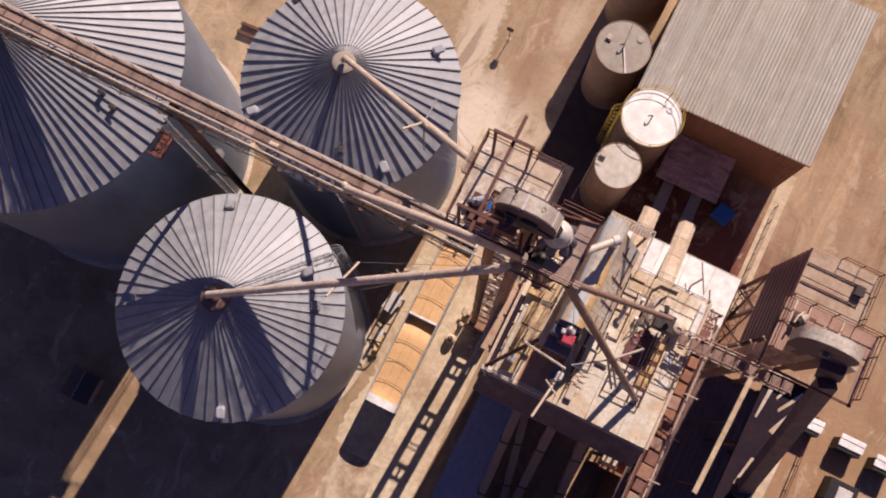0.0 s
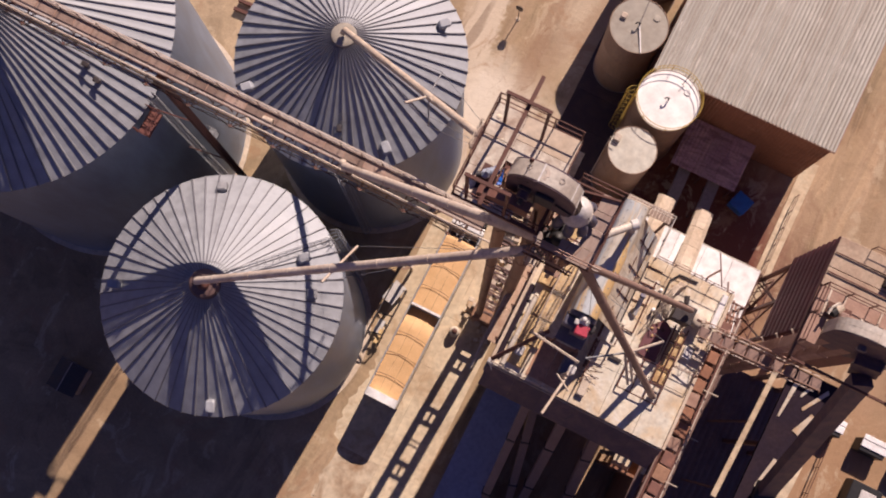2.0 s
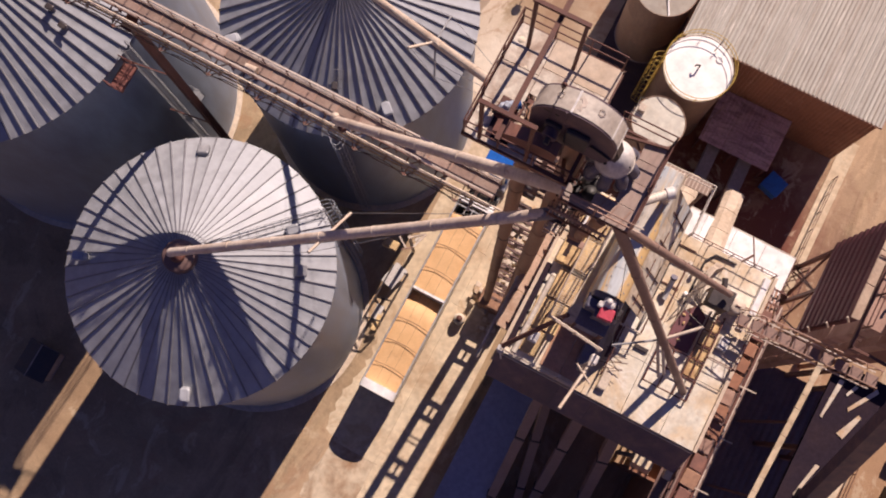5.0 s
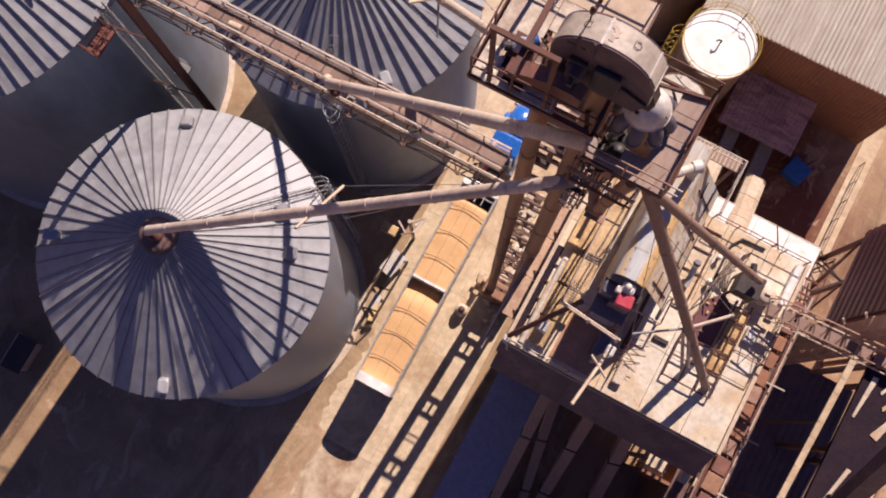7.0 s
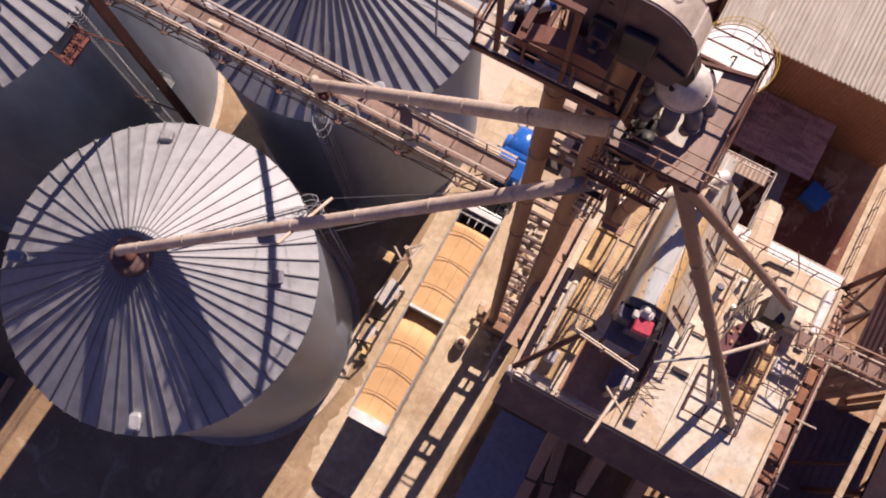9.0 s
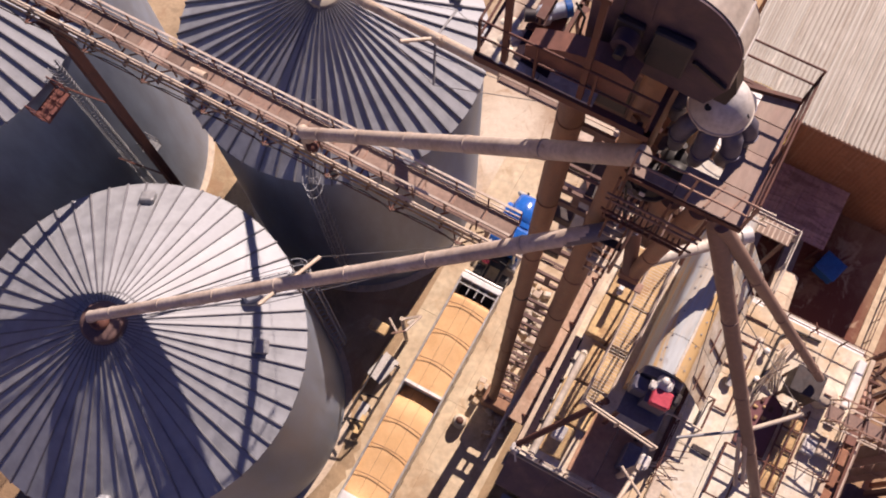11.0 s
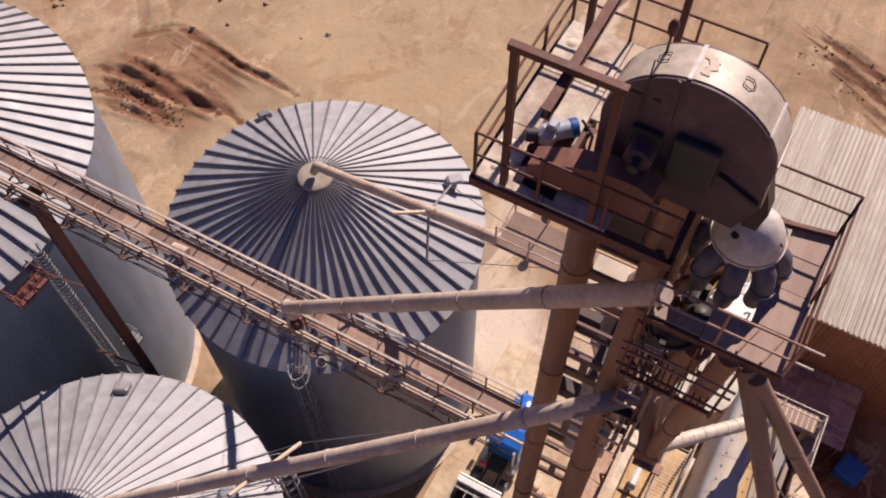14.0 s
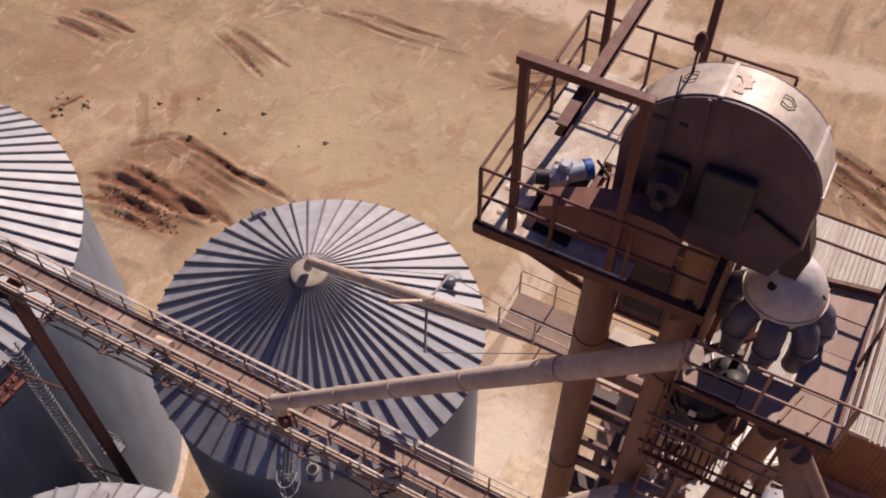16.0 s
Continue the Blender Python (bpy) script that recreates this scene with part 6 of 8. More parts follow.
part("side_platform", Shape().span((PX0 - 0.15, PY0 - 1.75, 27.2), (PX1 + 0.05, PY0 - 0.02, 27.28)), OUTLET, ph)
for x in (PX0 - 0.05, PX1 - 0.05):
    for y in (PY0 - 1.65,):
        part("platform_leg", Shape().bar((x, y, WZ), (x, y, 27.2), 0.14), RUST, ph)
rm = thing("fan_motor", (3.9, 7.75, 29.0), "red and pale grey fan motor on the cleaner house", "electric motor")
part("motor_body", Shape().bevel_box((4.05, 7.38, 28.75), (0.74, 0.62, 0.45), 0.05, Matrix.Rotation(radians(4), 4, "Z")), RED, rm, "red motor housing")
part("gearbox", Shape().bevel_box((3.95, 7.93, 28.85), (0.6, 0.5, 0.5), 0.1), DIST, rm)
part("cover", Shape().lathe((3.9, 7.95, 29.1), [(0.15, 0), (0.16, 0.1), (0.1, 0.17), (0, 0.18)], 18), DIST, rm)
part("terminal_box", Shape().bevel_box((3.62, 7.7, 28.85), (0.3, 0.34, 0.3), 0.05), DIST, rm)
part("frame", Shape().span((3.55, 7.1, 27.28), (4.45, 7.98, 28.5)), OUTLET, rm)

# catwalk beside the cleaner house
cw = thing("catwalk", (1.95, 9.4, 26.6), "pale steel grating catwalk with pipe rails beside the cleaner house", "walkway")
CZ = 27.4
sl = Shape().box((0, 0, 0), (0.76, 0.028, 0.012)).mesh("tread_bar")
sl.materials.append(TAN_PALE)
for i in range(54):
    o = new("tread_bar", sl)
    o.parent = cw
    o.location = (2.08 - 1.95, 6.3 + i * 0.122 - 9.4, CZ - 26.6)
for x in (1.68, 2.48):
    part("stringer", Shape().bar((x, 6.2, CZ - 0.05), (x, 12.9, CZ - 0.05), 0.08, 0.18), TAN_PALE, cw)
railing(cw, [(1.66, 6.2, CZ), (1.66, 12.9, CZ)], 1.1, 1.35, 0.03, TAN_PALE)
railing(cw, [(2.5, 12.7, CZ), (2.5, 9.2, CZ)], 1.1, 1.35, 0.03, TAN_PALE)
railing(cw, [(1.66, 6.15, CZ), (4.6, 5.75, CZ + 0.4)], 1.1, 1.8, 0.045, TAN_PALE)
for y in (6.6, 9.6, 12.6):
    part("hanger_leg", Shape().bar((1.7, y, WZ), (1.7, y, CZ - 0.1), 0.1), RUST, cw)
    part("hanger_leg", Shape().bar((2.46, y, WZ), (2.46, y, CZ - 0.1), 0.1), RUST, cw)
part("brace_pipe", Shape().tube((2.5, 6.7, CZ + 0.1), (0.35, 4.15, WZ + 0.3), 0.13, n=12), RUST, cw, "dark brown sloping pipe")

# roof gear on the deck edge that faces the elevator
yb = thing("yellow_panels", (1.3, 11, WZ), "dust-covered yellow deck panels beside the catwalk", "panel")
for y0, y1, x0, x1, z in ((11.5, 14.0, 0.8, 2.75, 0.7), (9.6, 11.45, 0.75, 2.7, 0.62), (7.7, 9.4, 1.25, 2.7, 0.35), (5.9, 7.6, 0.85, 2.6, 0.3), (4.4, 5.8, 0.9, 2.2, 0.25)):
    part("panel", Shape().bevel_box(((x0 + x1) / 2, (y0 + y1) / 2, WZ + z / 2), (x1 - x0, y1 - y0, z), 0.04), YELLOW_PALE, yb)
tubeb = thing("white_fixture", (1.9, 11.6, 25), "white strip lamp housing beside the catwalk", "lamp")
part("housing", Shape().bevel_box((1.2, 12.2, WZ + 1.6), (0.22, 1.7, 0.2), 0.05), WHITE, tubeb)
for y in (11.5, 12.9):
    part("bracket", Shape().bar((1.2, y, WZ + 0.7), (1.2, y, WZ + 1.5), 0.06).box((1.2, y, WZ + 1.62), (0.26, 0.1, 0.26)), DARK, tubeb)
pc = thing("cover_panels", (0.2, 10, WZ), "long pink-tan sloping cover panels along the workhouse wall", "cover")
for i in range(4):
    y0 = 5.2 + i * 2.3
    m = Matrix.Rotation(radians(18), 4, "Y")
    part("cover", Shape().bevel_box((-0.12, y0 + 1.13, WZ - 1.6), (0.95, 2.26, 0.08), 0.02, m), PINK, pc)
    part("support", Shape().bar((0.25, y0 + 0.4, WZ - 1.4), (-0.5, y0 + 0.4, WZ - 1.95), 0.08), RUST, pc)
part("pipe", Shape().tube((1.02, 4.15, WZ + 0.24), (1.08, 8.7, WZ + 0.24), 0.16, n=14), HOOD, pc, "pale grey pipe")
part("pipe_elbow", Shape().tube((1.08, 8.7, WZ + 0.24), (1.1, 8.95, WZ - 0.1), 0.165, n=14), HOOD, pc)
# flat black strip paints the shadowed gap along the building edge
part("gutter", Shape().span((0.44, 4.3, WZ + 0.012), (0.78, 9.4, WZ + 0.03)), SHADE_BLACK, pc, "black strip standing for the shaded gap by the covers")
part("pipe", Shape().tube((-0.62, 3.2, WZ - 2.6), (-0.62, 13.6, WZ - 2.6), 0.09, n=10), TAN_PALE, pc)
for i in range(5):
    part("pipe_bracket", Shape().bar((0.7, 4.6 + i * 0.95, WZ + 0.06), (1.3, 4.6 + i * 0.95, WZ + 0.06), 0.08), DARK, pc)
part("wall_box", Shape().bevel_box((1.62, 5.35, WZ + 0.5), (0.5, 0.6, 0.5), 0.04), DIST, pc)

# railed landing over the white roof
lr = thing("rear_landing", (4.6, 16.2, 27.4), "grey railed rear landing of the cleaner house", "platform")
RZ = 28.0
part("landing_floor", Shape().span((3.2, 15.22, RZ - 0.06), (6.0, 15.9, RZ)), GRATE, lr)
pieces("grating_bar", Shape().box((0, 0, 0), (0.05, 0.66, 0.03)), TAN_PALE, lr, [Matrix.Translation((3.3 + i * 0.2, 15.55, RZ + 0.02)) for i in range(14)])
railing(lr, [(3.2, 15.5, RZ), (6.05, 15.5, RZ), (6.05, 12.9, RZ)], 1.05, 1.4, 0.03, HOOD)
for x in (3.3, 5.9):
    part("landing_leg", Shape().bar((x, 15.6, 4.5), (x, 15.6, RZ - 0.06), 0.14), RUST, lr)
# surge hopper under the second deck spout
sh = thing("surge_hopper", (9.4, 11.9, WZ), "dark square surge hopper on braced legs on the deck", "hopper")
part("hopper_box", Shape().bevel_box((9.28, 11.5, WZ + 1.5), (1.15, 1.05, 1.2), 0.06), DARK, sh)
part("hopper_lid", Shape().bevel_box((9.28, 11.5, WZ + 2.13), (1.2, 1.1, 0.06), 0.02), DARK, sh)
for dx in (-0.5, 0.5):
    for dy in (-0.45, 0.45):
        part("leg", Shape().bar((9.28 + dx, 11.5 + dy, WZ), (9.28 + dx, 11.5 + dy, WZ + 0.95), 0.1), RUST, sh)
part("motor", Shape().tube((9.0, 12.5, WZ + 2.1), (9.15, 12.05, WZ + 2.1), 0.16, n=14), DARK, sh)
for k, (a, b) in enumerate((((8.2, 12.4, WZ + 1.6), (7.6, 9.6, WZ + 0.1)), ((8.3, 12.2, WZ + 1.2), (7.9, 9.4, WZ + 0.1)), ((8.4, 11.9, WZ + 1.9), (7.7, 10.9, WZ + 0.1)), ((8.1, 12.6, WZ + 1.4), (8.0, 10.2, WZ + 0.1)))):
    part("stay_rod", Shape().tube(a, b, 0.035, n=6), TAN_PALE, sh)

# low pipe frames, kerbs, mushroom vents and boxes on the deck
pf = thing("pipe_rack", (8.9, 7.6, WZ), "low rusty pipe frames laid over the deck hatches", "pipe frame")
for y in (6.05, 7.15, 8.25):
    part("cross_pipe", Shape().tube((7.75, y, WZ + 0.3), (10.25, y, WZ + 0.3), 0.04, n=6), RUST, pf)
for x in (7.75, 8.6, 9.45, 10.25):
    y1 = 11.0 if x > 9 else 8.25
    part("long_pipe", Shape().tube((x, 6.05, WZ + 0.3), (x, y1, WZ + 0.3), 0.045, n=6), RUST, pf)
    for y in (6.05, 8.25) if y1 < 9 else (6.05, 8.25, 11.0):
        part("foot", Shape().bar((x, y, WZ), (x, y, WZ + 0.3), 0.06), RUST, pf)
for y in (9.1, 9.95, 10.7):
    part("cross_pipe", Shape().tube((9.45, y, WZ + 0.3), (10.25, y, WZ + 0.3), 0.04, n=6), RUST, pf)
part("long_pipe", Shape().tube((9.86, 7.2, WZ + 0.34), (9.86, 11.0, WZ + 0.34), 0.04, n=6), RUST, pf)
# tan boards stand for the sunlit panels between the frames
for y0, y1 in ((7.3, 8.15), (8.35, 9.0), (9.2, 9.85), (10.05, 10.6)):
    part("cover_board", Shape().bevel_box((9.86, (y0 + y1) / 2, WZ + 0.1), (0.72, y1 - y0, 0.16), 0.03), YELLOW_PALE, pf, "tan board standing for a sunlit panel")
ht = thing("deck_hatch", (8.7, 9.4, WZ), "wide deck hatch with a steel rim, shadow painted into its brown well", "hatch")
rim = [(7.95, 8.5), (8.6, 8.35), (9.3, 8.4), (9.36, 10.6), (8.75, 11.05), (7.95, 10.2)]
part("hatch_rim", Shape().prism(rim, WZ + 0.012, WZ + 0.1, "Z"), RUST, ht)
# well colour takes in the shadow that lies over the opening
part("hatch_well", Shape().prism([(8.66 + (x - 8.66) * 0.93, 9.6 + (y - 9.6) * 0.95) for x, y in rim], WZ + 0.02, WZ + 0.108, "Z"), PURPLE, ht)
rnd = random.Random(3)
for i in range(9):
    x, y = rnd.uniform(8.2, 9.1), rnd.uniform(8.8, 10.6)
    part("hatch_stud", Shape().bevel_box((x, y, WZ + 0.15), (rnd.uniform(0.08, 0.22), rnd.uniform(0.08, 0.25), 0.1), 0.03), rnd.choice((TAN_PALE, RUST, YELLOW_PALE)), ht)
for x, y in ((7.72, 12.5), (7.8, 11.2)):
    v = thing("mushroom_vent", (x, y, WZ), "small white mushroom vent on the deck", "roof vent", "deck vents")
    part("stem", Shape().tube((x, y, WZ), (x, y, WZ + 0.35), 0.08, n=10), DARK, v)
    part("cap", Shape().lathe((x, y, WZ + 0.35), [(0.13, -0.04), (0.14, 0.02), (0.09, 0.09), (0, 0.11)], 16), WHITE, v)
for x, y, w, d, h, m in ((10.75, 9.75, 0.55, 0.75, 0.3, DIST), (11.4, 9.95, 0.7, 0.8, 0.35, TAN_PALE), (11.4, 12.9, 0.34, 2.2, 0.4, WHITE), (7.0, 7.5, 0.8, 0.25, 0.14, DARK), (6.0, 5.2, 0.5, 1.3, 0.3, TAN_PALE), (11.2, 11.5, 0.4, 1.0, 0.25, TAN_PALE)):
    single("deck_box", Shape().bevel_box((x, y, WZ + h / 2 + 0.01), (w, d, h), 0.04), m, (x, y, WZ), "dusty low equipment box on the deck", "equipment box", "deck boxes")
ch = thing("bent_chute", (6.9, 10.9, WZ), "pale bent chute pipe with a dark mouth on the deck", "chute")
part("pipe", Shape().tube((6.9, 10.45, WZ + 0.15), (6.86, 11.1, WZ + 0.35), 0.15, n=14).tube((6.86, 11.1, WZ + 0.35), (6.82, 11.55, WZ + 0.8), 0.15, n=14), DIST, ch)
part("mouth", Shape().tube((6.82, 11.55, WZ + 0.8), (6.81, 11.64, WZ + 0.92), 0.19, n=14), OUTLET, ch)
part("foot", Shape().bar((6.88, 10.8, WZ), (6.88, 10.8, WZ + 0.2), 0.12), DARK, ch)
hs = thing("hose_bundle", (8.6, 12.2, WZ), "pale stiff hoses arched beside the surge hopper", "hose")
for k in range(4):
    o = 0.13 * k
    part("hose", Shape().path([Vector((8.85 - o, 10.95 + 0.5 * o, WZ + 0.08)), Vector((8.55 - o, 11.6, WZ + 0.5)), Vector((8.42 - o, 12.4, WZ + 0.75)), Vector((8.62 - o * 0.6, 13.1, WZ + 0.6)), Vector((9.05 - o, 13.6, WZ + 0.08))], 0.05, 7), TAN_PALE, hs)
cdt = thing("deck_conduit", (8.0, 12.0, WZ), "dark bent conduit run across the deck", "conduit")
part("run", Shape().path([Vector((7.98, 10.7, WZ + 0.1)), Vector((8.02, 13.4, WZ + 0.1)), Vector((8.4, 13.95, WZ + 0.1)), Vector((9.6, 14.0, WZ + 0.1))], 0.06, 8), DARK, cdt)
part("run", Shape().path([Vector((6.35, 8.3, WZ + 0.1)), Vector((6.35, 13.8, WZ + 0.1))], 0.055, 8), DARK, cdt)
part("run", Shape().path([Vector((6.62, 9.4, WZ + 0.1)), Vector((7.3, 9.4, WZ + 0.1)), Vector((7.3, 12.9, WZ + 0.1))], 0.045, 8), RUST, cdt)
for y in (11.3, 12.5, 13.6):
    part("saddle", Shape().bar((6.2, y, WZ + 0.05), (7.4, y, WZ + 0.05), 0.07), RUST, cdt)
dd = thing("dust_drum", (10.45, 11.75, WZ), "dusty tan drum with a lid beside the surge hopper", "drum")
part("drum", Shape().lathe((10.45, 11.75, WZ), [(0.42, 0.0), (0.42, 0.8), (0.45, 0.82), (0.45, 0.88), (0.3, 0.96), (0, 0.98)], 24), TAN_PALE, dd)
part("lid_handle", Shape().box((10.45, 11.75, WZ + 1.0), (0.3, 0.06, 0.06)), RUST, dd)
bp = thing("deck_plate", (3.7, 5.5, WZ), "brown steel deck plate below the fan platform", "steel plate")
for x0, x1, y0, y1 in ((2.55, 3.7, 4.25, 6.9), (3.72, 4.88, 4.25, 6.9)):
    part("plate", Shape().bevel_box(((x0 + x1) / 2, (y0 + y1) / 2, WZ + 0.03), (x1 - x0, y1 - y0, 0.04), 0.01), STEEL_BROWN, bp)
mt = thing("blue_cabinet", (4.5, 5.7, WZ), "dark navy machine cabinet on the deck plate", "cabinet")
part("cabinet_body", Shape().bevel_box((4.5, 5.75, WZ + 0.55), (0.62, 1.1, 1.0), 0.05), OUTLET, mt)
part("cabinet_cap", Shape().bevel_box((4.56, 5.1, WZ + 0.9), (0.32, 0.32, 0.45), 0.1), DIST, mt)
cr = thing("side_rails", (5.9, 8.8, WZ), "pale pipe guard rails across the cleaner house side", "railing")
for y in (8.05, 9.45):
    part("rail", Shape().tube((5.05, y, WZ + 1.05), (6.55, y, WZ + 1.05), 0.045, n=8), TAN_PALE, cr)
    for x in (5.1, 6.5):
        part("post", Shape().bar((x, y, WZ), (x, y, WZ + 1.05), 0.06), TAN_PALE, cr)
part("rail", Shape().tube((6.5, 8.05, WZ + 1.05), (6.5, 9.45, WZ + 1.05), 0.045, n=8), RUST, cr)
dr = thing("deck_railing", (11, 11, WZ), "thin brown pipe railing on the deck", "railing")
railing(dr, [(10.2, 8.6, WZ), (11.7, 8.6, WZ), (11.7, 11.6, WZ)], 1.05, 1.5, 0.025, RUST)
railing(dr, [(5.6, 5.2, WZ), (5.6, 8.0, WZ)], 1.05, 0.7, 0.025, RUST)
railing(dr, [(6.6, 14.2, WZ), (11.6, 14.2, WZ)], 1.05, 1.2, 0.025, RUST)
fr = thing("rod_bundle", (5.9, 6.4, WZ), "loose thin rusty rods propped across a low rail", "steel rods")
for i in range(7):
    part("rod", Shape().tube((5.3 + rnd.random() * 0.4, 5.4 + i * 0.22, WZ + 0.03 + rnd.random() * 0.2), (6.4 + rnd.random() * 0.4, 5.5 + i * 0.26 + rnd.random() * 0.5, WZ + 0.3 + rnd.random() * 0.5), 0.018, n=5), RUST, fr)
dv = thing("davit_arm", (4.2, 4.6, WZ), "pale lifting davit arm reaching over the deck edge", "davit")
part("mast", Shape().tube((4.5, 5.0, WZ), (4.5, 5.0, WZ + 4.6), 0.13, n=12), TAN_PALE, dv)
part("arm", Shape().tube((4.55, 5.2, WZ + 4.2), (4.0, 2.3, WZ + 5.8), 0.085, n=10), TAN_PALE, dv)
part("cross_arm", Shape().tube((3.9, 4.7, WZ + 4.7), (4.9, 4.1, WZ + 4.7), 0.06, n=8), TAN_PALE, dv)
part("winch", Shape().bevel_box((4.6, 5.3, WZ + 4.2), (0.4, 0.5, 0.4), 0.06), DIST, dv)
kn = thing("corner_bracket", (0.3, 4.0, WZ), "pale corner bracket at the deck edge", "bracket")
part("plate", Shape().bevel_box((0.35, 4.0, WZ + 0.2), (0.4, 0.35, 0.4), 0.05), DIST, kn)
part("arm", Shape().bar((0.35, 3.9, WZ + 0.1), (0.6, 3.6, WZ - 0.6), 0.07), DIST, kn)

# sloping discharge pipes and a lean-to roof on the shaded side
for a, b, r in (((3.75, 5.0, 17.6), (4.95, -7.6, 2.2), 0.3), ((4.35, 4.2, 14.6), (6.95, -5.2, 2.2), 0.28), ((6.6, 4.4, 16.5), (7.6, -4.6, 2.2), 0.34), ((9.0, 4.6, 15.8), (10.9, -3.4, 2.2), 0.36)):
    t = thing("discharge_pipe", (b[0], b[1], 0), "dark sloping discharge pipe under the workhouse", "pipe", "discharge pipes")
    A3, B3 = Vector(a), Vector(b)
    part("pipe", Shape().bar(A3, B3, 2 * r, 1.7 * r), SPOUT_BROWN, t)
    for f in (0.35, 0.7):
        part("collar", Shape().bar(A3 + (B3 - A3) * f, A3 + (B3 - A3) * (f + 0.008), 2 * r + 0.12, 1.7 * r + 0.12), DARK, t)
    part("stand", Shape().bar((b[0], b[1], 0), (b[0], b[1], 2.3), 0.3), DARK, t)
lt = thing("lean_to", (1.8, -5, 0), "long sheet-roofed lean-to beside the driveway, roof tinted blue for shade", "lean-to")
part("roof_sheet", Shape().sheet((1.1, -26, 6.0), (3.3, 0, 0.6), (0, 29.4, 0), 0.9, 0.012, 0.03), NAVY_ROOF, lt)
part("wall", Shape().span((1.2, -26, 0), (1.4, 3.3, 5.9)), WALL_SHADE, lt)
part("wall", Shape().span((4.1, -26, 0), (4.3, 3.3, 6.4)), WALL_SHADE, lt)
part("end_wall", Shape().span((1.42, -25.9, 0), (4.08, -25.7, 5.9)), WALL_SHADE, lt)
ar = thing("loading_shed", (8.5, -10, 0), "dark flat-roofed loading shed in the shade of the workhouse", "shed")
part("wall", Shape().span((5.6, -26, 0), (11.5, -8.5, 2.6)), WALL_SHADE, ar)
# near-black roof colour stands for the deep shade by the workhouse
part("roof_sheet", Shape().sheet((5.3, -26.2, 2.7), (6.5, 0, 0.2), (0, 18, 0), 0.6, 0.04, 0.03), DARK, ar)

# tan dock stands for a sunlit patch low beside the workhouse
dk = thing("loading_dock", (12.4, 3.2, 0), "tan concrete dock with a stepped edge, standing for a sunlit low ledge", "dock")
part("dock_slab", Shape().span((11.95, 2.6, 7.8), (13.3, 4.4, 8.2)), CONC_SLAB, dk)
part("dock_step", Shape().span((11.95, 2.3, 7.5), (13.3, 2.58, 7.9)), CONC_SLAB, dk)
for x in (12.1, 13.1):
    part("dock_leg", Shape().span((x - 0.12, 2.9, 0), (x + 0.12, 3.2, 7.79)), WALL_SHADE, dk)
# tan boxes added for two sunlit patches on the store roof
for x0, x1, y0, y1 in ((14.12, 14.7, 2.6, 3.3), (15.0, 15.7, 2.7, 3.3)):
    single("roof_box", Shape().bevel_box(((x0 + x1) / 2, (y0 + y1) / 2, 8.5), (x1 - x0, y1 - y0, 0.5), 0.05), CONC_SLAB, ((x0 + x1) / 2, (y0 + y1) / 2, 8.25), "small tan box standing for a sunlit patch on the store roof", "roof box", "boxes on the store roof")

# rusty conveyor along the far edge of the deck
rc = thing("side_conveyor", (13, 4, 18), "rusty open-frame conveyor along the workhouse wall", "conveyor")
for x in (12.35, 13.35):
    for z in (19.2, 20.6):
        part("chord", Shape().bar((x, -12, z), (x, 13.8, z), 0.12), RUST, rc)
part("belt_trough", Shape().span((12.55, -12, 19.9), (13.15, 13.8, 20.25)), SHED_WALL, rc)
for i in range(20):
    y = -11.6 + i * 1.33
    part("frame", Shape().bar((12.35, y, 19.2), (12.35, y, 20.6), 0.08).bar((13.35, y, 19.2), (13.35, y, 20.6), 0.08).bar((12.35, y, 20.62), (13.35, y, 20.62), 0.09).bar((12.35, y, 19.2), (13.35, y, 19.2), 0.09), RUST, rc)
for i in range(8):
    part("roller_arm", Shape().bar((12.9, -10 + i * 3.1, 20.7), (14.1, -10 + i * 3.1, 20.9), 0.07), TAN_PALE, rc)
for x, z, m in ((12.2, 20.75, SPOUT_BROWN), (13.5, 20.4, TAN), (13.72, 19.9, SPOUT_BROWN)):
    part("pipe_run", Shape().tube((x, -12, z), (x, 13.8, z), 0.06, n=8), m, rc)
for y in (-11, -3, 5, 13):
    for x in (12.35, 13.35):
        part("leg", Shape().bar((x, y, 0), (x, y, 19.2), 0.16), RUST, rc)
rnd = random.Random(64)
for i in range(25):
    part("cover_plate", Shape().bevel_box((12.82 + rnd.uniform(-0.08, 0.08), -11.3 + i * 1.0, 20.74), (rnd.uniform(0.6, 0.95), rnd.uniform(0.75, 0.97), 0.14), 0.04, Matrix.Rotation(rnd.uniform(-0.08, 0.08), 4, "Z")), rnd.choice((GUARD, RUST_PALE, SHED_WALL, LEG)), rc, "red-brown dusty cover plate" if i == 0 else "")

# low plum-roofed stores between the two towers
lo = thing("low_store", (16.6, -1, 0), "low store with a dark plum corrugated roof between the towers", "store")
for i in range(4):
    part("roof_sheet", Shape().sheet((13.9 + i * 1.95, -24, 8.2), (1.94, 0, 0), (0, 37.0, 0), 0.45, 0.05, 0.02), LEG_PLUM, lo)
part("wall", Shape().span((13.9, -24, 0), (14.1, 12.9, 8.15)), SHED_WALL, lo)
part("wall", Shape().span((21.5, -24, 0), (21.7, 12.9, 8.15)), SHED_WALL, lo)
part("wall", Shape().span((14.12, 12.7, 0), (21.48, 12.9, 8.15)), SHED_WALL, lo)

# cross wall added to keep the ground beyond the dock in shade
part("wall", Shape().span((11.95, 2.05, 0), (13.88, 2.25, 8.2)), SHED_WALL, lo)

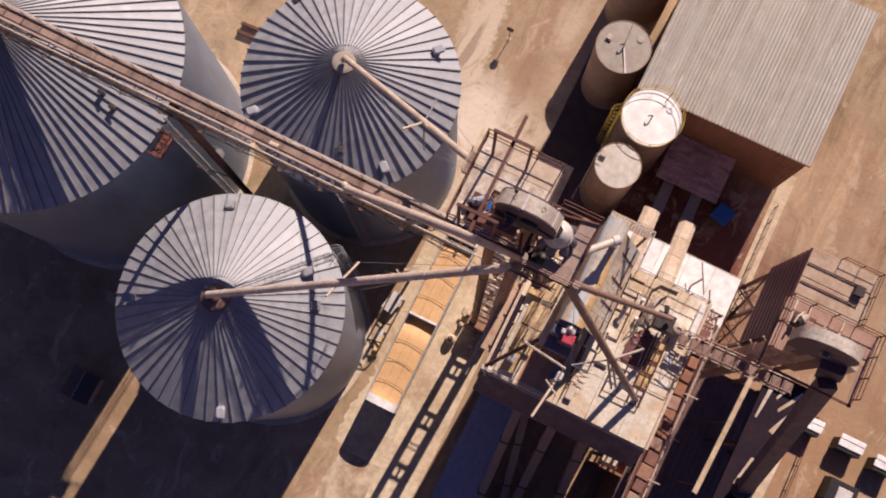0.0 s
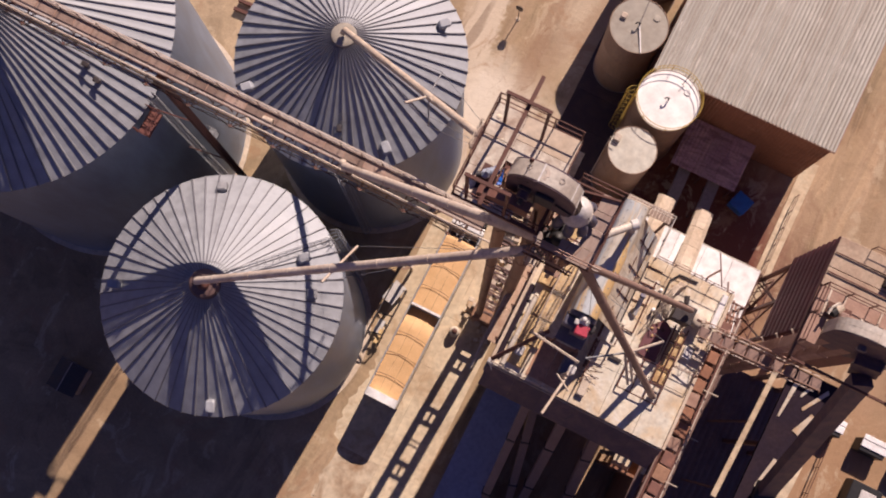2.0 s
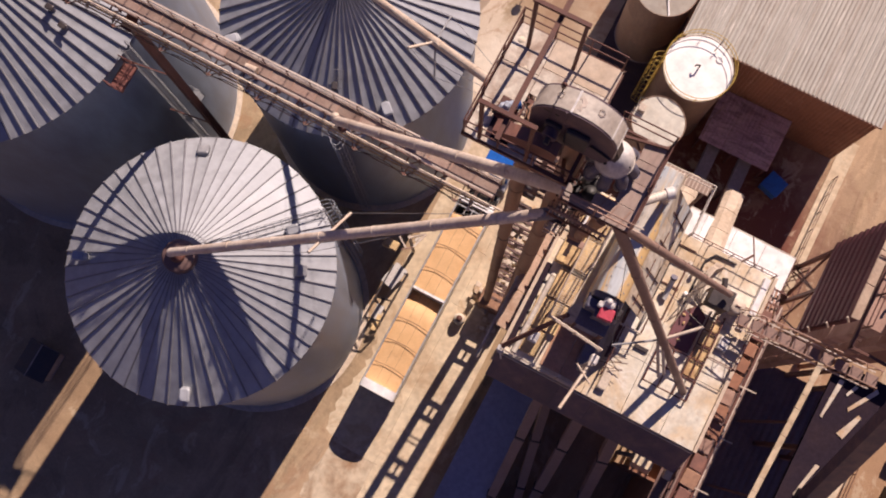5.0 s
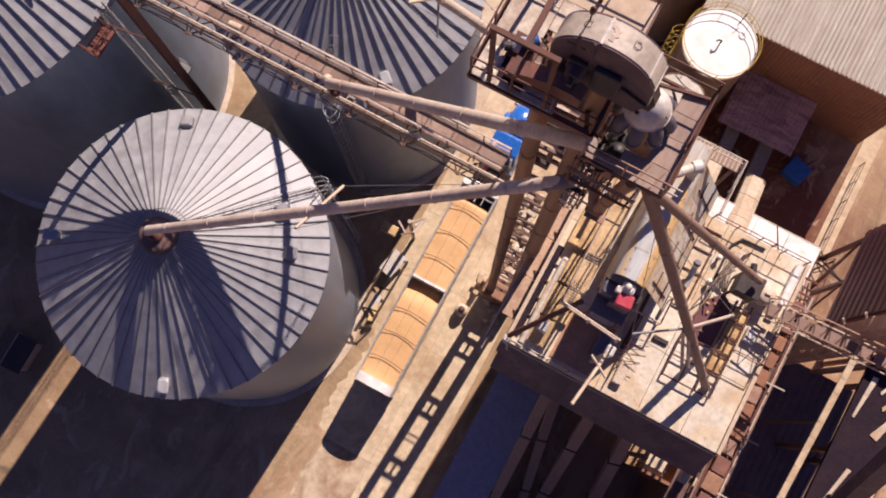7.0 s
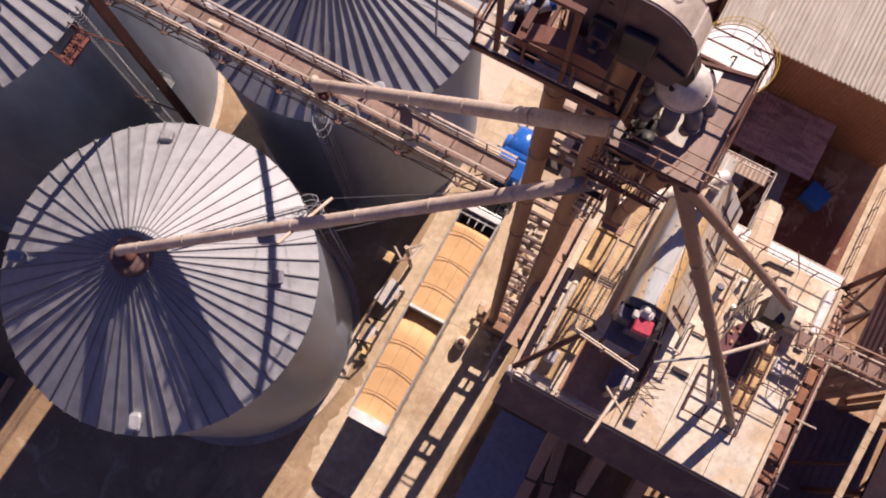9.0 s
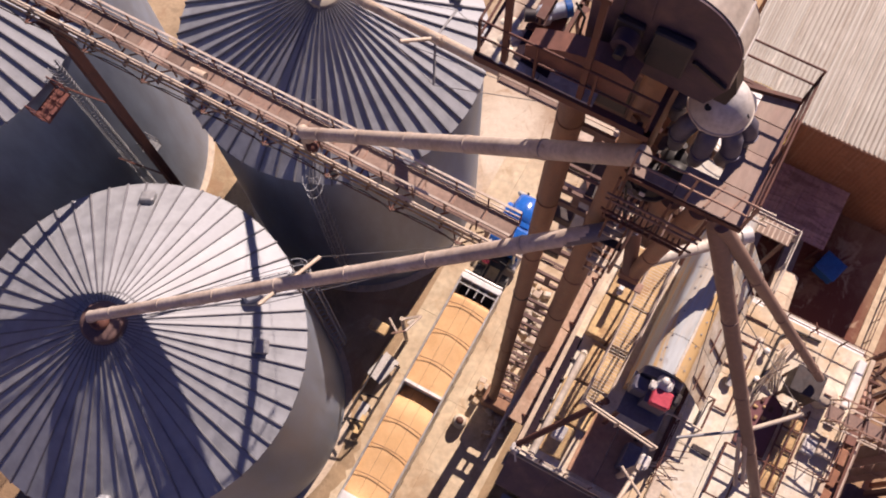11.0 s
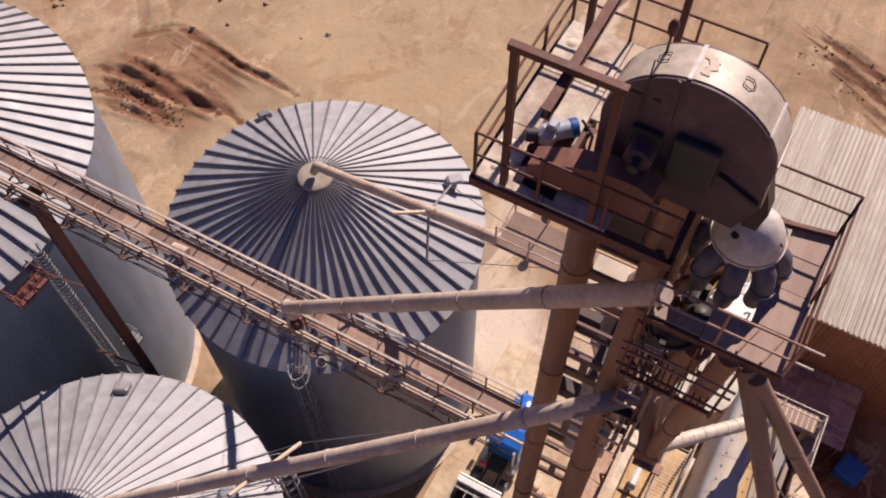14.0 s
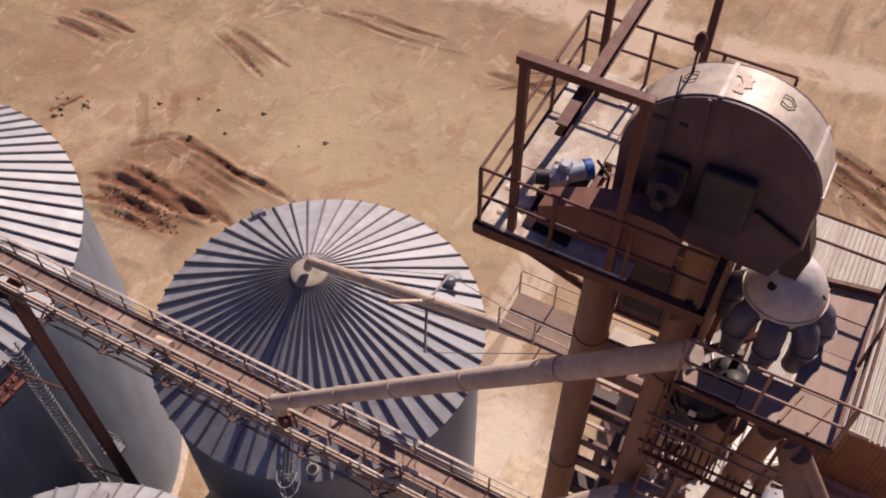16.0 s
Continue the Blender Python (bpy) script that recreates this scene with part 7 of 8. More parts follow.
# slab on legs beyond the second elevator: black paints shadow, pale strips paint sunlight
HB = 17.5
hb = thing("shadowed_hopper_bank", (20, 8, 0), "hopper bank on legs, shadow as a black slab and sunlight as pale strips", "hopper bank")
part("roof_slab", Shape().prism([(18.3, -4.0), (21.2, -4.0), (21.2, 7.0), (22.2, 13.2), (18.6, 13.2)], HB - 0.3, HB, "Z"), SHADE_BLACK, hb)
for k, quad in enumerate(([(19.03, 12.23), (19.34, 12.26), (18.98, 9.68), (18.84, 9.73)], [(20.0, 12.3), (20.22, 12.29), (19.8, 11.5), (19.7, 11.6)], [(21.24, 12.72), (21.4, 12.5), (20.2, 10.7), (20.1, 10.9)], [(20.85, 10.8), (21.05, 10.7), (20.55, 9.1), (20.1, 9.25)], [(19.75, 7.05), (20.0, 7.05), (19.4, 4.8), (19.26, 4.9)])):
    part("roof_strip", Shape().prism(quad, HB + 0.004, HB + 0.06, "Z"), CONC_PALE, hb, "pale strip standing for a patch of sunlight")
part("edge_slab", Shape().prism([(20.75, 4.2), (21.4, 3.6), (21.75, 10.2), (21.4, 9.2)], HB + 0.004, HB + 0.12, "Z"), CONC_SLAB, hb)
for x in (18.8, 20.8):
    for y in (-3.6, 2.0, 7.6, 12.8):
        part("leg", Shape().bar((x, y, 8.25), (x, y, HB - 0.3), 0.28), RUST, hb)
for y0, y1 in ((-3.6, 2.0), (2.0, 7.6), (7.6, 12.8)):
    part("cross_brace", Shape().bar((20.8, y0, 9), (20.8, y1, HB - 1), 0.14), RUST, hb)
# made-up plank run: its pale colour stands for a strip of sunlit ground
yb2 = thing("sunlit_strip_walk", (17.1, 8, 18.5), "tan planks on posts standing for a sunlit strip of ground", "walkway")
for i in range(11):
    y = 3.0 + i * 0.9
    part("plank", Shape().bevel_box((16.92 + 0.045 * i, y + 0.46, 18.5), (0.36, 0.895, 0.08), 0.02, Matrix.Rotation(-0.05, 4, "Z")), CONC_SLAB, yb2)
for y in (3.6, 8.4, 13.2):
    part("walk_post", Shape().bar((17.1, y, 8.25), (17.1, y, 18.46), 0.12), RUST, yb2)


# ---- second elevator tower ----
tw = thing("second_elevator", (16, 12, 0), "second brown bucket elevator with a railed head platform", "grain elevator")
TZ = 34.0
EX, EY = 15.95, 12.22
for x in (14.95, 16.08):
    for i in range(10):
        part("leg_casing", Shape().bevel_box((x, EY, 1.65 + 3.3 * i), (0.56, 0.74, 3.28), 0.03), RUST_PALE, tw)
    pieces("casing_flange", Shape().bevel_box((0, 0, 0), (0.64, 0.82, 0.09), 0.02), RUST_PALE, tw, [Matrix.Translation((x, EY, 3.3 + 3.3 * i)) for i in range(9)])
    pieces("lamp_bracket", Shape().bar((0, 0, 0), (-0.25, 0.12, 0.35), 0.09), TAN_PALE, tw, [Matrix.Translation((x - 0.3, EY + 0.36, 20.5 + 2.6 * i)) for i in range(5)])
for i in range(8):
    part("leg_tie", Shape().bar((15.25, EY, 3 + i * 4.1), (15.8, EY, 3 + i * 4.1), 0.14), RUST, tw)
dome = [(EX + 1.68 * math.cos(radians(a)), 35.35 + 1.45 * math.sin(radians(a))) for a in range(180, -1, -10)]
tail = [(17.55, 34.4), (17.1, 32.6), (16.5, 31.6), (14.6, 31.6), (14.35, 33.6)]
for y0, y1 in ((11.92, 12.26), (12.27, 12.6)):
    part("head_hood", Shape().prism(dome + tail, y0, y1), HOOD, tw, "pale arched head hood" if y0 < 12 else "")
inset = [(EX + (x - EX) * 0.985, 34.6 + (z - 34.6) * 0.985) for x, z in dome + tail]
# side plate darkened in colour, as it faces away from the sun
part("head_face", Shape().prism(inset, 11.86, 11.918), HOOD_FACE, tw, "stained side plate of the head, coloured dark for its shade")
part("hood_band", Shape().prism([(EX + (x - EX) * 1.02, 35.35 + (z - 35.35) * 1.02) for x, z in dome[9:12]] + [(EX + (x - EX) * 0.97, 35.35 + (z - 35.35) * 0.97) for x, z in dome[11:8:-1]], 11.9, 12.62), HOOD, tw)
part("shaft_boss", Shape().tube((EX, 11.6, 35.2), (EX, 11.88, 35.2), 0.2, n=14), OUTLET, tw)
part("bearing", Shape().bevel_box((EX + 0.05, 11.74, 35.0), (0.5, 0.14, 0.22), 0.04), TAN_PALE, tw)
part("throat", Shape().prism([(16.4, 33.6), (17.6, 34.3), (18.15, 32.4), (17.2, 31.0)], 11.3, 11.85), HOOD_FACE, tw)
part("discharge", Shape().prism([(17.5, 34.7), (18.1, 34.2), (18.25, 32.6), (17.6, 32.8)], 11.87, 12.5), HOOD, tw)
hp2 = thing("head_platform", (16, 12, TZ), "red-brown railed steel platform round the second elevator head", "platform")
part("floor_plate", Shape().span((13.4, 12.64, TZ - 0.06), (18.5, 14.1, TZ)), RUST_PALE, hp2)
part("floor_plate", Shape().span((13.4, 11.2, TZ - 0.06), (14.25, 12.62, TZ)), RUST_PALE, hp2)
for x in (13.9, 14.7, 16.6):
    part("floor_joist", Shape().bar((x, 12.66, TZ + 0.04), (x, 14.1, TZ + 0.04), 0.1, 0.08), TAN_PALE, hp2)
part("floor_plate", Shape().span((18.3, 10.4, TZ - 0.06), (18.5, 12.38, TZ)), RUST_PALE, hp2)
for y in (10.1, 14.1):
    part("floor_beam", Shape().bar((13.3, y, TZ - 0.15), (18.6, y, TZ - 0.15), 0.12, 0.2), RUST, hp2)
for x in (13.35, 18.55):
    part("floor_beam", Shape().bar((x, 10.0, TZ - 0.15), (x, 14.2, TZ - 0.15), 0.12, 0.2), RUST, hp2)
railing(hp2, [(13.4, 11.0, TZ), (13.4, 14.1, TZ), (18.5, 14.1, TZ), (18.5, 10.4, TZ)], 1.1, 1.3, 0.03, RUST)
gm2 = thing("gear_motor", (14.8, 13.1, TZ), "dusty pale gear motor with a dark end on the platform", "electric motor")
part("motor_barrel", Shape().tube((14.35, 13.15, TZ + 0.4), (14.55, 13.45, TZ + 0.4), 0.25, n=18), TAN_PALE, gm2)
part("motor_end", Shape().tube((14.2, 12.9, TZ + 0.4), (14.34, 13.13, TZ + 0.4), 0.26, n=18), BLACK, gm2)
part("guard_rail", Shape().path([(14.0, 12.72, TZ + 0.7), (14.05, 13.1, TZ + 0.75), (14.25, 13.4, TZ + 0.75)], 0.06, 8), HOOD, gm2, "pale bent guard bar")
part("gearbox", Shape().bevel_box((14.85, 13.0, TZ + 0.3), (0.5, 0.4, 0.5), 0.08), SPOUT_BROWN, gm2)
part("base_frame", Shape().box((14.6, 13.1, TZ + 0.1), (1.2, 0.8, 0.1)), RUST, gm2)
part("blower", Shape().tube((15.6, 13.15, TZ + 0.25), (16.0, 13.05, TZ + 0.25), 0.18, n=16), HOOD, gm2)

# raised box bin with plum cladding
bx = thing("raised_bin", (19.6, 18.6, 0), "raised square bin clad in dark plum corrugated iron", "bin")
X0, X1, Y0, Y1, Z0, Z1 = 17.35, 22.1, 15.2, 21.9, 11.0, 20.0
for i in range(4):
    y0 = Y0 + i * (Y1 - Y0) / 4
    part("cladding", Shape().sheet((X0, y0 + 0.01, Z0), (0, 0, Z1 - Z0), (0, (Y1 - Y0) / 4 - 0.02, 0), 0.83, 0.08, 0.03), PURPLE, bx)
part("wall", Shape().span((X0 + 0.12, Y0, Z0), (X1, Y0 + 0.2, Z1)), PURPLE, bx)
part("wall", Shape().span((X0 + 0.12, Y1 - 0.2, Z0), (X1, Y1, Z1)), SHED_WALL, bx)
part("wall", Shape().span((X1 - 0.2, Y0 + 0.22, Z0), (X1, Y1 - 0.22, Z1)), SHED_WALL, bx)
for i in range(3):
    y0 = Y0 + i * (Y1 - Y0) / 3
    part("roof_panel", Shape().bevel_box(((X0 + X1) / 2, y0 + (Y1 - Y0) / 6, Z1 + 0.05), (X1 - X0 + 0.1, (Y1 - Y0) / 3 - 0.03, 0.1), 0.03), ROOF_TAN, bx)
part("floor", Shape().span((X0 + 0.14, Y0 + 0.22, Z0), (X1 - 0.22, Y1 - 0.22, Z0 + 0.2)), PURPLE, bx)
railing(bx, [(X0 + 2.0, Y1, Z1 + 0.1), (X1, Y1, Z1 + 0.1), (X1, Y0, Z1 + 0.1)], 1.05, 1.6, 0.03, RUST)
part("roof_pipe", Shape().tube((X0, Y1 - 1.2, Z1 + 0.2), (X1 - 0.6, Y1 - 1.2, Z1 + 0.2), 0.05, n=6), RUST, bx)
part("roof_pipe", Shape().tube((X0, Y1 - 2.6, Z1 + 0.2), (X1 - 0.6, Y1 - 2.6, Z1 + 0.2), 0.05, n=6), RUST, bx)
part("roof_hatch", Shape().bevel_box((X1 - 0.9, Y1 - 1.6, Z1 + 0.3), (0.7, 0.8, 0.5), 0.05), DARK, bx)
for x in (X0 + 0.3, X1 - 0.3):
    for y in (Y0 + 0.3, (Y0 + Y1) / 2, Y1 - 0.3):
        part("leg", Shape().bar((x, y, 0), (x, y, Z0), 0.26), RUST, bx)
for k in range(3):
    y0, y1 = (Y0 + 0.3, (Y0 + Y1) / 2) if k == 0 else ((Y0 + Y1) / 2, Y1 - 0.3)
    part("cross_brace", Shape().bar((X0 + 0.3, y0, 1 + k), (X0 + 0.3, y1, Z0 - 1), 0.12), RUST, bx)
    part("cross_brace", Shape().bar((X0 + 0.3, y1, 1 + k), (X0 + 0.3, y0, Z0 - 1), 0.12), RUST, bx)

# lattice gangway between the workhouse and the second tower
gw = thing("gangway", (13.5, 11.18, WZ), "dusty tan lattice gangway to the second elevator", "gangway")
GZ = WZ + 0.9
for y in (10.7, 11.65):
    for z in (GZ, GZ + 1.0):
        part("chord", Shape().bar((10.6, y, z), (17.8, y, z + 1.2), 0.06), RUST_PALE if z > GZ else TAN, gw)
for i in range(10):
    x = 10.6 + i * 0.75
    z = GZ + (x - 10.6) * 1.2 / 7.2
    part("lattice", Shape().bar((x, 10.7, z), (x + 0.37, 10.7, z + 1.06), 0.04).bar((x + 0.37, 10.7, z + 1.06), (x + 0.75, 10.7, z + 0.12), 0.035), LEG, gw)
    part("lattice", Shape().bar((x, 11.65, z), (x + 0.37, 11.65, z + 1.06), 0.04).bar((x + 0.37, 11.65, z + 1.06), (x + 0.75, 11.65, z + 0.12), 0.035), LEG, gw)
    part("tread", Shape().box((x + 0.37, 11.18, z + 0.06), (0.66, 0.6, 0.05)), SPOUT_BROWN, gw)
ds = thing("tail_spout", (20, 5, 17), "dark plum boxed spout falling from the second elevator head", "grain spout")
# boxed spout gets the shade-dark face colour too
part("spout_box", Shape().bar((17.55, 11.0, 32.4), (20.0, 4.75, HB + 0.3), 1.05, 0.7), HOOD_FACE, ds)
part("spout_shoe", Shape().bevel_box((20.0, 4.75, HB + 0.37), (1.3, 1.3, 0.7), 0.1), DARK, ds)
# rusty pipework stack beside the white roof
pk = thing("pipe_stack", (13.6, 16.2, 0), "rusty tangle of pipes and frames at the workhouse corner", "pipework")
rnd = random.Random(21)
for i in range(9):
    x, y = rnd.uniform(12.8, 15.3), rnd.uniform(14.2, 19.6)
    z1 = rnd.uniform(3, 9)
    part("riser", Shape().tube((x, y, 0), (x, y, z1), rnd.uniform(0.04, 0.1), n=8), rnd.choice((RUST, SPOUT_BROWN, RUST_PALE)), pk)
    d = Vector((rnd.uniform(-0.6, 0.6), rnd.uniform(-1.4, 1.4), 0))
    part("pipe_run", Shape().tube(Vector((x, y, z1)) - d, Vector((x, y, z1)) + d, rnd.uniform(0.03, 0.07), n=8), rnd.choice((RUST, SPOUT_BROWN, RUST)), pk)
for k in range(5):
    x = 12.35 + 0.24 * k
    part("parallel_pipe", Shape().tube((x, 11.9 + 0.2 * k, 20.9), (x, 15.2 - 0.15 * k, 19.6), 0.085, n=10), RUST_PALE if k % 2 else SPOUT_BROWN, pk, "dusty pink-brown pipe")
for y in (12.4, 14.6):
    part("pipe_cradle", Shape().bar((12.2, y, 20.3), (13.5, y, 20.3), 0.1).bar((13.4, y, 0), (13.4, y, 20.3), 0.14), RUST, pk)
for k in range(7):                        # leaning lattice mast
    y0, y1 = 14.0 + k * 0.9, 14.9 + k * 0.9
    part("lattice", Shape().bar((17.15, y0 + 1.5, 4.0), (18.3, y1 + 1.5, 4.0), 0.07).bar((18.3, y0 + 1.5, 4.0), (17.15, y1 + 1.5, 4.0), 0.07), RUST, pk)
for x in (17.15, 18.3):
    part("lattice_chord", Shape().bar((x, 15.5, 4.0), (x, 21.8, 4.0), 0.09), RUST, pk)
    for y in (15.7, 21.6):
        part("frame_leg", Shape().bar((x, y, 0), (x, y, 4.0), 0.1), RUST, pk)

# lattice frames below the raised bin towards the yard
lf = thing("lattice_fence", (17.0, 25.5, 0), "rusty lattice frame and fence beside the tank yard", "steel frame")
for i in range(6):
    y = 22.4 + i * 1.6
    part("post", Shape().bar((18.0, y, 0), (18.0, y, 1.3), 0.05), RUST, lf)
for z in (0.65, 1.3):
    part("rail", Shape().bar((18.0, 22.4, z), (18.0, 30.4, z), 0.045), RUST, lf)

# ---- white lean-to, covered conveyors ----
wr = thing("white_roof", (11.5, 20, 0), "glossy white painted low roof behind the workhouse", "roof")
for i in range(5):
    x0 = 5.0 + i * 2.4
    part("roof_sheet", Shape().bevel_box((x0 + 1.2, 18.6, 4.45), (2.38, 6.3, 0.12), 0.03), WHITE, wr)
part("front_wall", Shape().span((5.1, 21.5, 0), (16.9, 21.65, 4.38)), WALL_SHADE, wr)
part("side_wall", Shape().span((16.75, 15.6, 0), (16.9, 21.45, 4.38)), WALL_SHADE, wr)
part("eave_trim", Shape().span((5.0, 21.78, 4.2), (17.0, 21.86, 4.5)), HOOD, wr)


def covered_conveyor(x, y0, y1, z0, z1, w):
    t = thing("covered_conveyor", (x, y1, 0), "pale dusty covered conveyor leaving the workhouse", "conveyor", "covered conveyors")
    prof = [(-w / 2, -0.5), (w / 2, -0.5), (w / 2, 0.15), (w / 4, 0.5), (-w / 4, 0.5), (-w / 2, 0.15)]
    k = 5
    for i in range(k):
        fa, fb = i / k, (i + 1) / k - 0.004
        ya, yb_ = y0 + (y1 - y0) * fa, y0 + (y1 - y0) * fb
        za, zb = z0 + (z1 - z0) * fa, z0 + (z1 - z0) * fb
        n = len(prof)
        pts = [(x + u, ya, za + v) for u, v in prof] + [(x + u, yb_, zb + v) for u, v in prof]
        part("cover", Shape().add(pts, [(q, (q + 1) % n, n + (q + 1) % n, n + q) for q in range(n)] + [tuple(range(n - 1, -1, -1)), tuple(range(n, 2 * n))]), CONC, t)
    for f in (0.98,):
        y, z = y0 + (y1 - y0) * f, z0 + (z1 - z0) * f
        part("trestle", Shape().bar((x - w / 2, y, 0), (x - w / 2, y, z - 0.5), 0.12).bar((x + w / 2, y, 0), (x + w / 2, y, z - 0.5), 0.12), RUST, t)
    return t


covered_conveyor(7.7, 15.4, 24.4, 6.6, 3.4, 1.5)
covered_conveyor(11.05, 15.4, 24.8, 6.6, 3.2, 1.5)
# shaded run of the covered conveyors: the shade is in the casing colour
for x in (8.2, 10.9):
    t = thing("feed_conveyor", (x, 24, 0), "low conveyor running to the canopy, coloured darker for shade", "conveyor", "feed conveyors")
    part("casing", Shape().bar((x, 24.0, 2.4), (x, 28.4, 1.6), 1.0, 0.7), WALL_SHADE, t)
    for y in (25.2, 27.4):
        part("leg", Shape().bar((x - 0.4, y, 0), (x - 0.4, y, 1.9), 0.1).bar((x + 0.4, y, 0), (x + 0.4, y, 1.9), 0.1), RUST, t)

# ---- shed, canopy, tanks ----
shed = thing("shed", (9.6, 40, 0), "large iron shed with a sun-bleached corrugated roof", "shed")
SX0, SX1, SY0, SY1, SZ = 1.95, 17.25, 32.0, 46.8, 9.1
for i in range(6):
    x0 = SX0 - 0.15 + i * (SX1 - SX0 + 0.3) / 6
    part("roof_sheet", Shape().sheet((x0, SY0 - 0.25, SZ), ((SX1 - SX0 + 0.3) / 6 - 0.012, 0, 0), (0, SY1 - SY0, 0.5), 0.30, 0.10, 0.02), SHED_ROOF, shed)
for i in range(5):
    x0 = SX0 + i * (SX1 - SX0) / 5
    part("wall_sheet", Shape().sheet((x0, SY0, 0), ((SX1 - SX0) / 5 - 0.01, 0, 0), (0, 0, SZ - 0.06), 0.3, 0.05, 0.02), SHED_WALL, shed)
part("side_wall", Shape().span((SX1 - 0.1, SY0 + 0.1, 0), (SX1, SY1 - 0.4, SZ - 0.1)), SHED_WALL, shed)
part("side_wall", Shape().span((SX0, SY0 + 0.1, 0), (SX0 + 0.1, SY1 - 0.4, SZ - 0.1)), SHED_WALL, shed)
part("barge_trim", Shape().bar((SX0 - 0.15, SY0 - 0.28, SZ - 0.06), (SX1 + 0.15, SY0 - 0.28, SZ - 0.06), 0.06, 0.16), RUST_PALE, shed)
part("barge_trim", Shape().bar((SX1 + 0.16, SY0 - 0.28, SZ), (SX1 + 0.16, SY1 - 0.3, SZ + 0.5), 0.06, 0.14), RUST_PALE, shed)
cn = thing("canopy", (9.6, 29.7, 0), "rusted plum corrugated canopy against the shed", "canopy")
for i in range(3):
    part("roof_sheet", Shape().sheet((6.75 + i * 1.95, 27.5, 2.9), (1.93, 0, 0), (0, 4.35, 0.5), 0.32, 0.05, 0.02), CANOPY, cn)
for x in (6.9, 9.65, 12.4):
    part("post", Shape().bar((x, 27.7, 0), (x, 27.7, 2.85), 0.12), RUST, cn)
part("beam", Shape().bar((6.75, 27.6, 2.82), (12.6, 27.6, 2.82), 0.1), RUST, cn)
part("conduit", Shape().path([(6.9, 27.8, 3.05), (6.9, 29.2, 3.2), (7.4, 30.6, 3.35)], 0.03, 6), RUST_PALE, cn)

sk = thing("skip_bin", (13.85, 27.6, 0), "open blue steel skip standing in the yard", "skip")
m = Matrix.Rotation(radians(-18), 4, "Z")
part("tub", Shape().bevel_box((13.85, 27.55, 0.62), (1.5, 1.45, 1.0), 0.05, m), BLUE, sk)
part("rim", Shape().bevel_box((13.85, 27.55, 1.12), (1.62, 1.56, 0.09), 0.02, m), BLUE, sk)
part("load", Shape().bevel_box((13.85, 27.55, 1.16), (1.38, 1.32, 0.05), 0.02, m), BLUE, sk)
for dx in (-0.6, 0.6):
    part("skid", Shape().box(Vector((13.85, 27.55, 0.06)) + m.to_3x3() @ Vector((dx, 0, 0)), (0.12, 1.4, 0.12), m), DARK, sk)


def tank(x, y, r, h, wall, top, label, white=False, plain=False):
    t = thing("storage_tank", (x, y, 0), label, "storage tank", "yard tanks")
    part("shell", Shape().lathe((x, y, 0), [(r, 0), (r, h * 0.33), (r + 0.015, h * 0.335), (r + 0.015, h * 0.34), (r, h * 0.345), (r, h * 0.66), (r + 0.015, h * 0.665), (r, h * 0.67), (r, h)], 48), wall, t)
    part("roof", Shape().lathe((x, y, h), [(r + 0.04, -0.06), (r + 0.05, 0.02), (r * 0.5, 0.045), (0.0, 0.07)], 48, smooth=False), top, t)
    part("rim", Shape().ring((x, y, h + 0.03), r + 0.02, 0.045, 40), wall if not white else HOOD, t)
    if plain:
        part("foundation", Shape().lathe((x, y, 0), [(r + 0.06, 0), (r + 0.06, 0.12), (r, 0.12)], 40, smooth=False), WALL_SHADE, t)
        return t
    part("manhole", Shape().lathe((x + r * 0.45, y + r * 0.5, h + 0.03), [(0.28, 0), (0.28, 0.07), (0.24, 0.09), (0, 0.09)], 20, smooth=False), top, t)
    part("vent_pipe", Shape().path([(x, y, h + 0.1), (x, y, h + 0.55), (x - 0.22, y - 0.1, h + 0.65), (x - 0.3, y - 0.15, h + 0.45)], 0.06, 8), DARK, t)
    part("foundation", Shape().lathe((x, y, 0), [(r + 0.06, 0), (r + 0.06, 0.12), (r, 0.12)], 40, smooth=False), WALL_SHADE, t)
    return t


tk = tank(3.9, 29.8, 2.5, 9.2, TANK_WALL, TANK_WHITE, "storage tank with a bright white roof and yellow edge rail", True)
for i in range(8):
    g = i * math.pi / 4 + 0.3
    part("rail_post", Shape().bar((3.9 + 2.6 * math.cos(g), 29.8 + 2.6 * math.sin(g), 9.1), (3.9 + 2.6 * math.cos(g), 29.8 + 2.6 * math.sin(g), 10.1), 0.05), YELLOW, tk)
for z in (9.6, 10.1):
    part("guard_rail", Shape().ring((3.9, 29.8, z), 2.6, 0.03, 40), YELLOW, tk)
part("roof_pipe", Shape().tube((4.35, 31.3, 9.6), (4.6, 32.3, 9.9), 0.035, n=6), DARK, tk)
cage_ladder(tk, (1.32, 29.0, 0.2), (1.32, 29.0, 10.2), (-1, -0.35, 0), YELLOW)
tk = tank(-0.77, 34.5, 2.35, 9.2, TANK_WALL, TANK_GREY, "brown rust-streaked tank with a weathered grey roof")
part("roof_seam", Shape().bar((-0.77, 34.5, 9.45), (0.3, 32.4, 9.27), 0.10, 0.05), TANK_WHITE, tk)
part("roof_seam", Shape().bar((-0.77, 34.5, 9.45), (-0.9, 36.7, 9.25), 0.08, 0.05), DARK, tk)
part("hatch", Shape().bevel_box((-2.2, 34.7, 9.35), (0.5, 0.5, 0.25), 0.05), TAN_PALE, tk)
tk = tank(3.1, 24.85, 1.92, 9.1, TANK_WALL, TANK_CREAM, "smaller brown tank with a flat pale cream roof", plain=True)
part("hatch", Shape().bevel_box((1.62, 25.2, 9.32), (0.55, 0.6, 0.3), 0.05), TAN_PALE, tk)
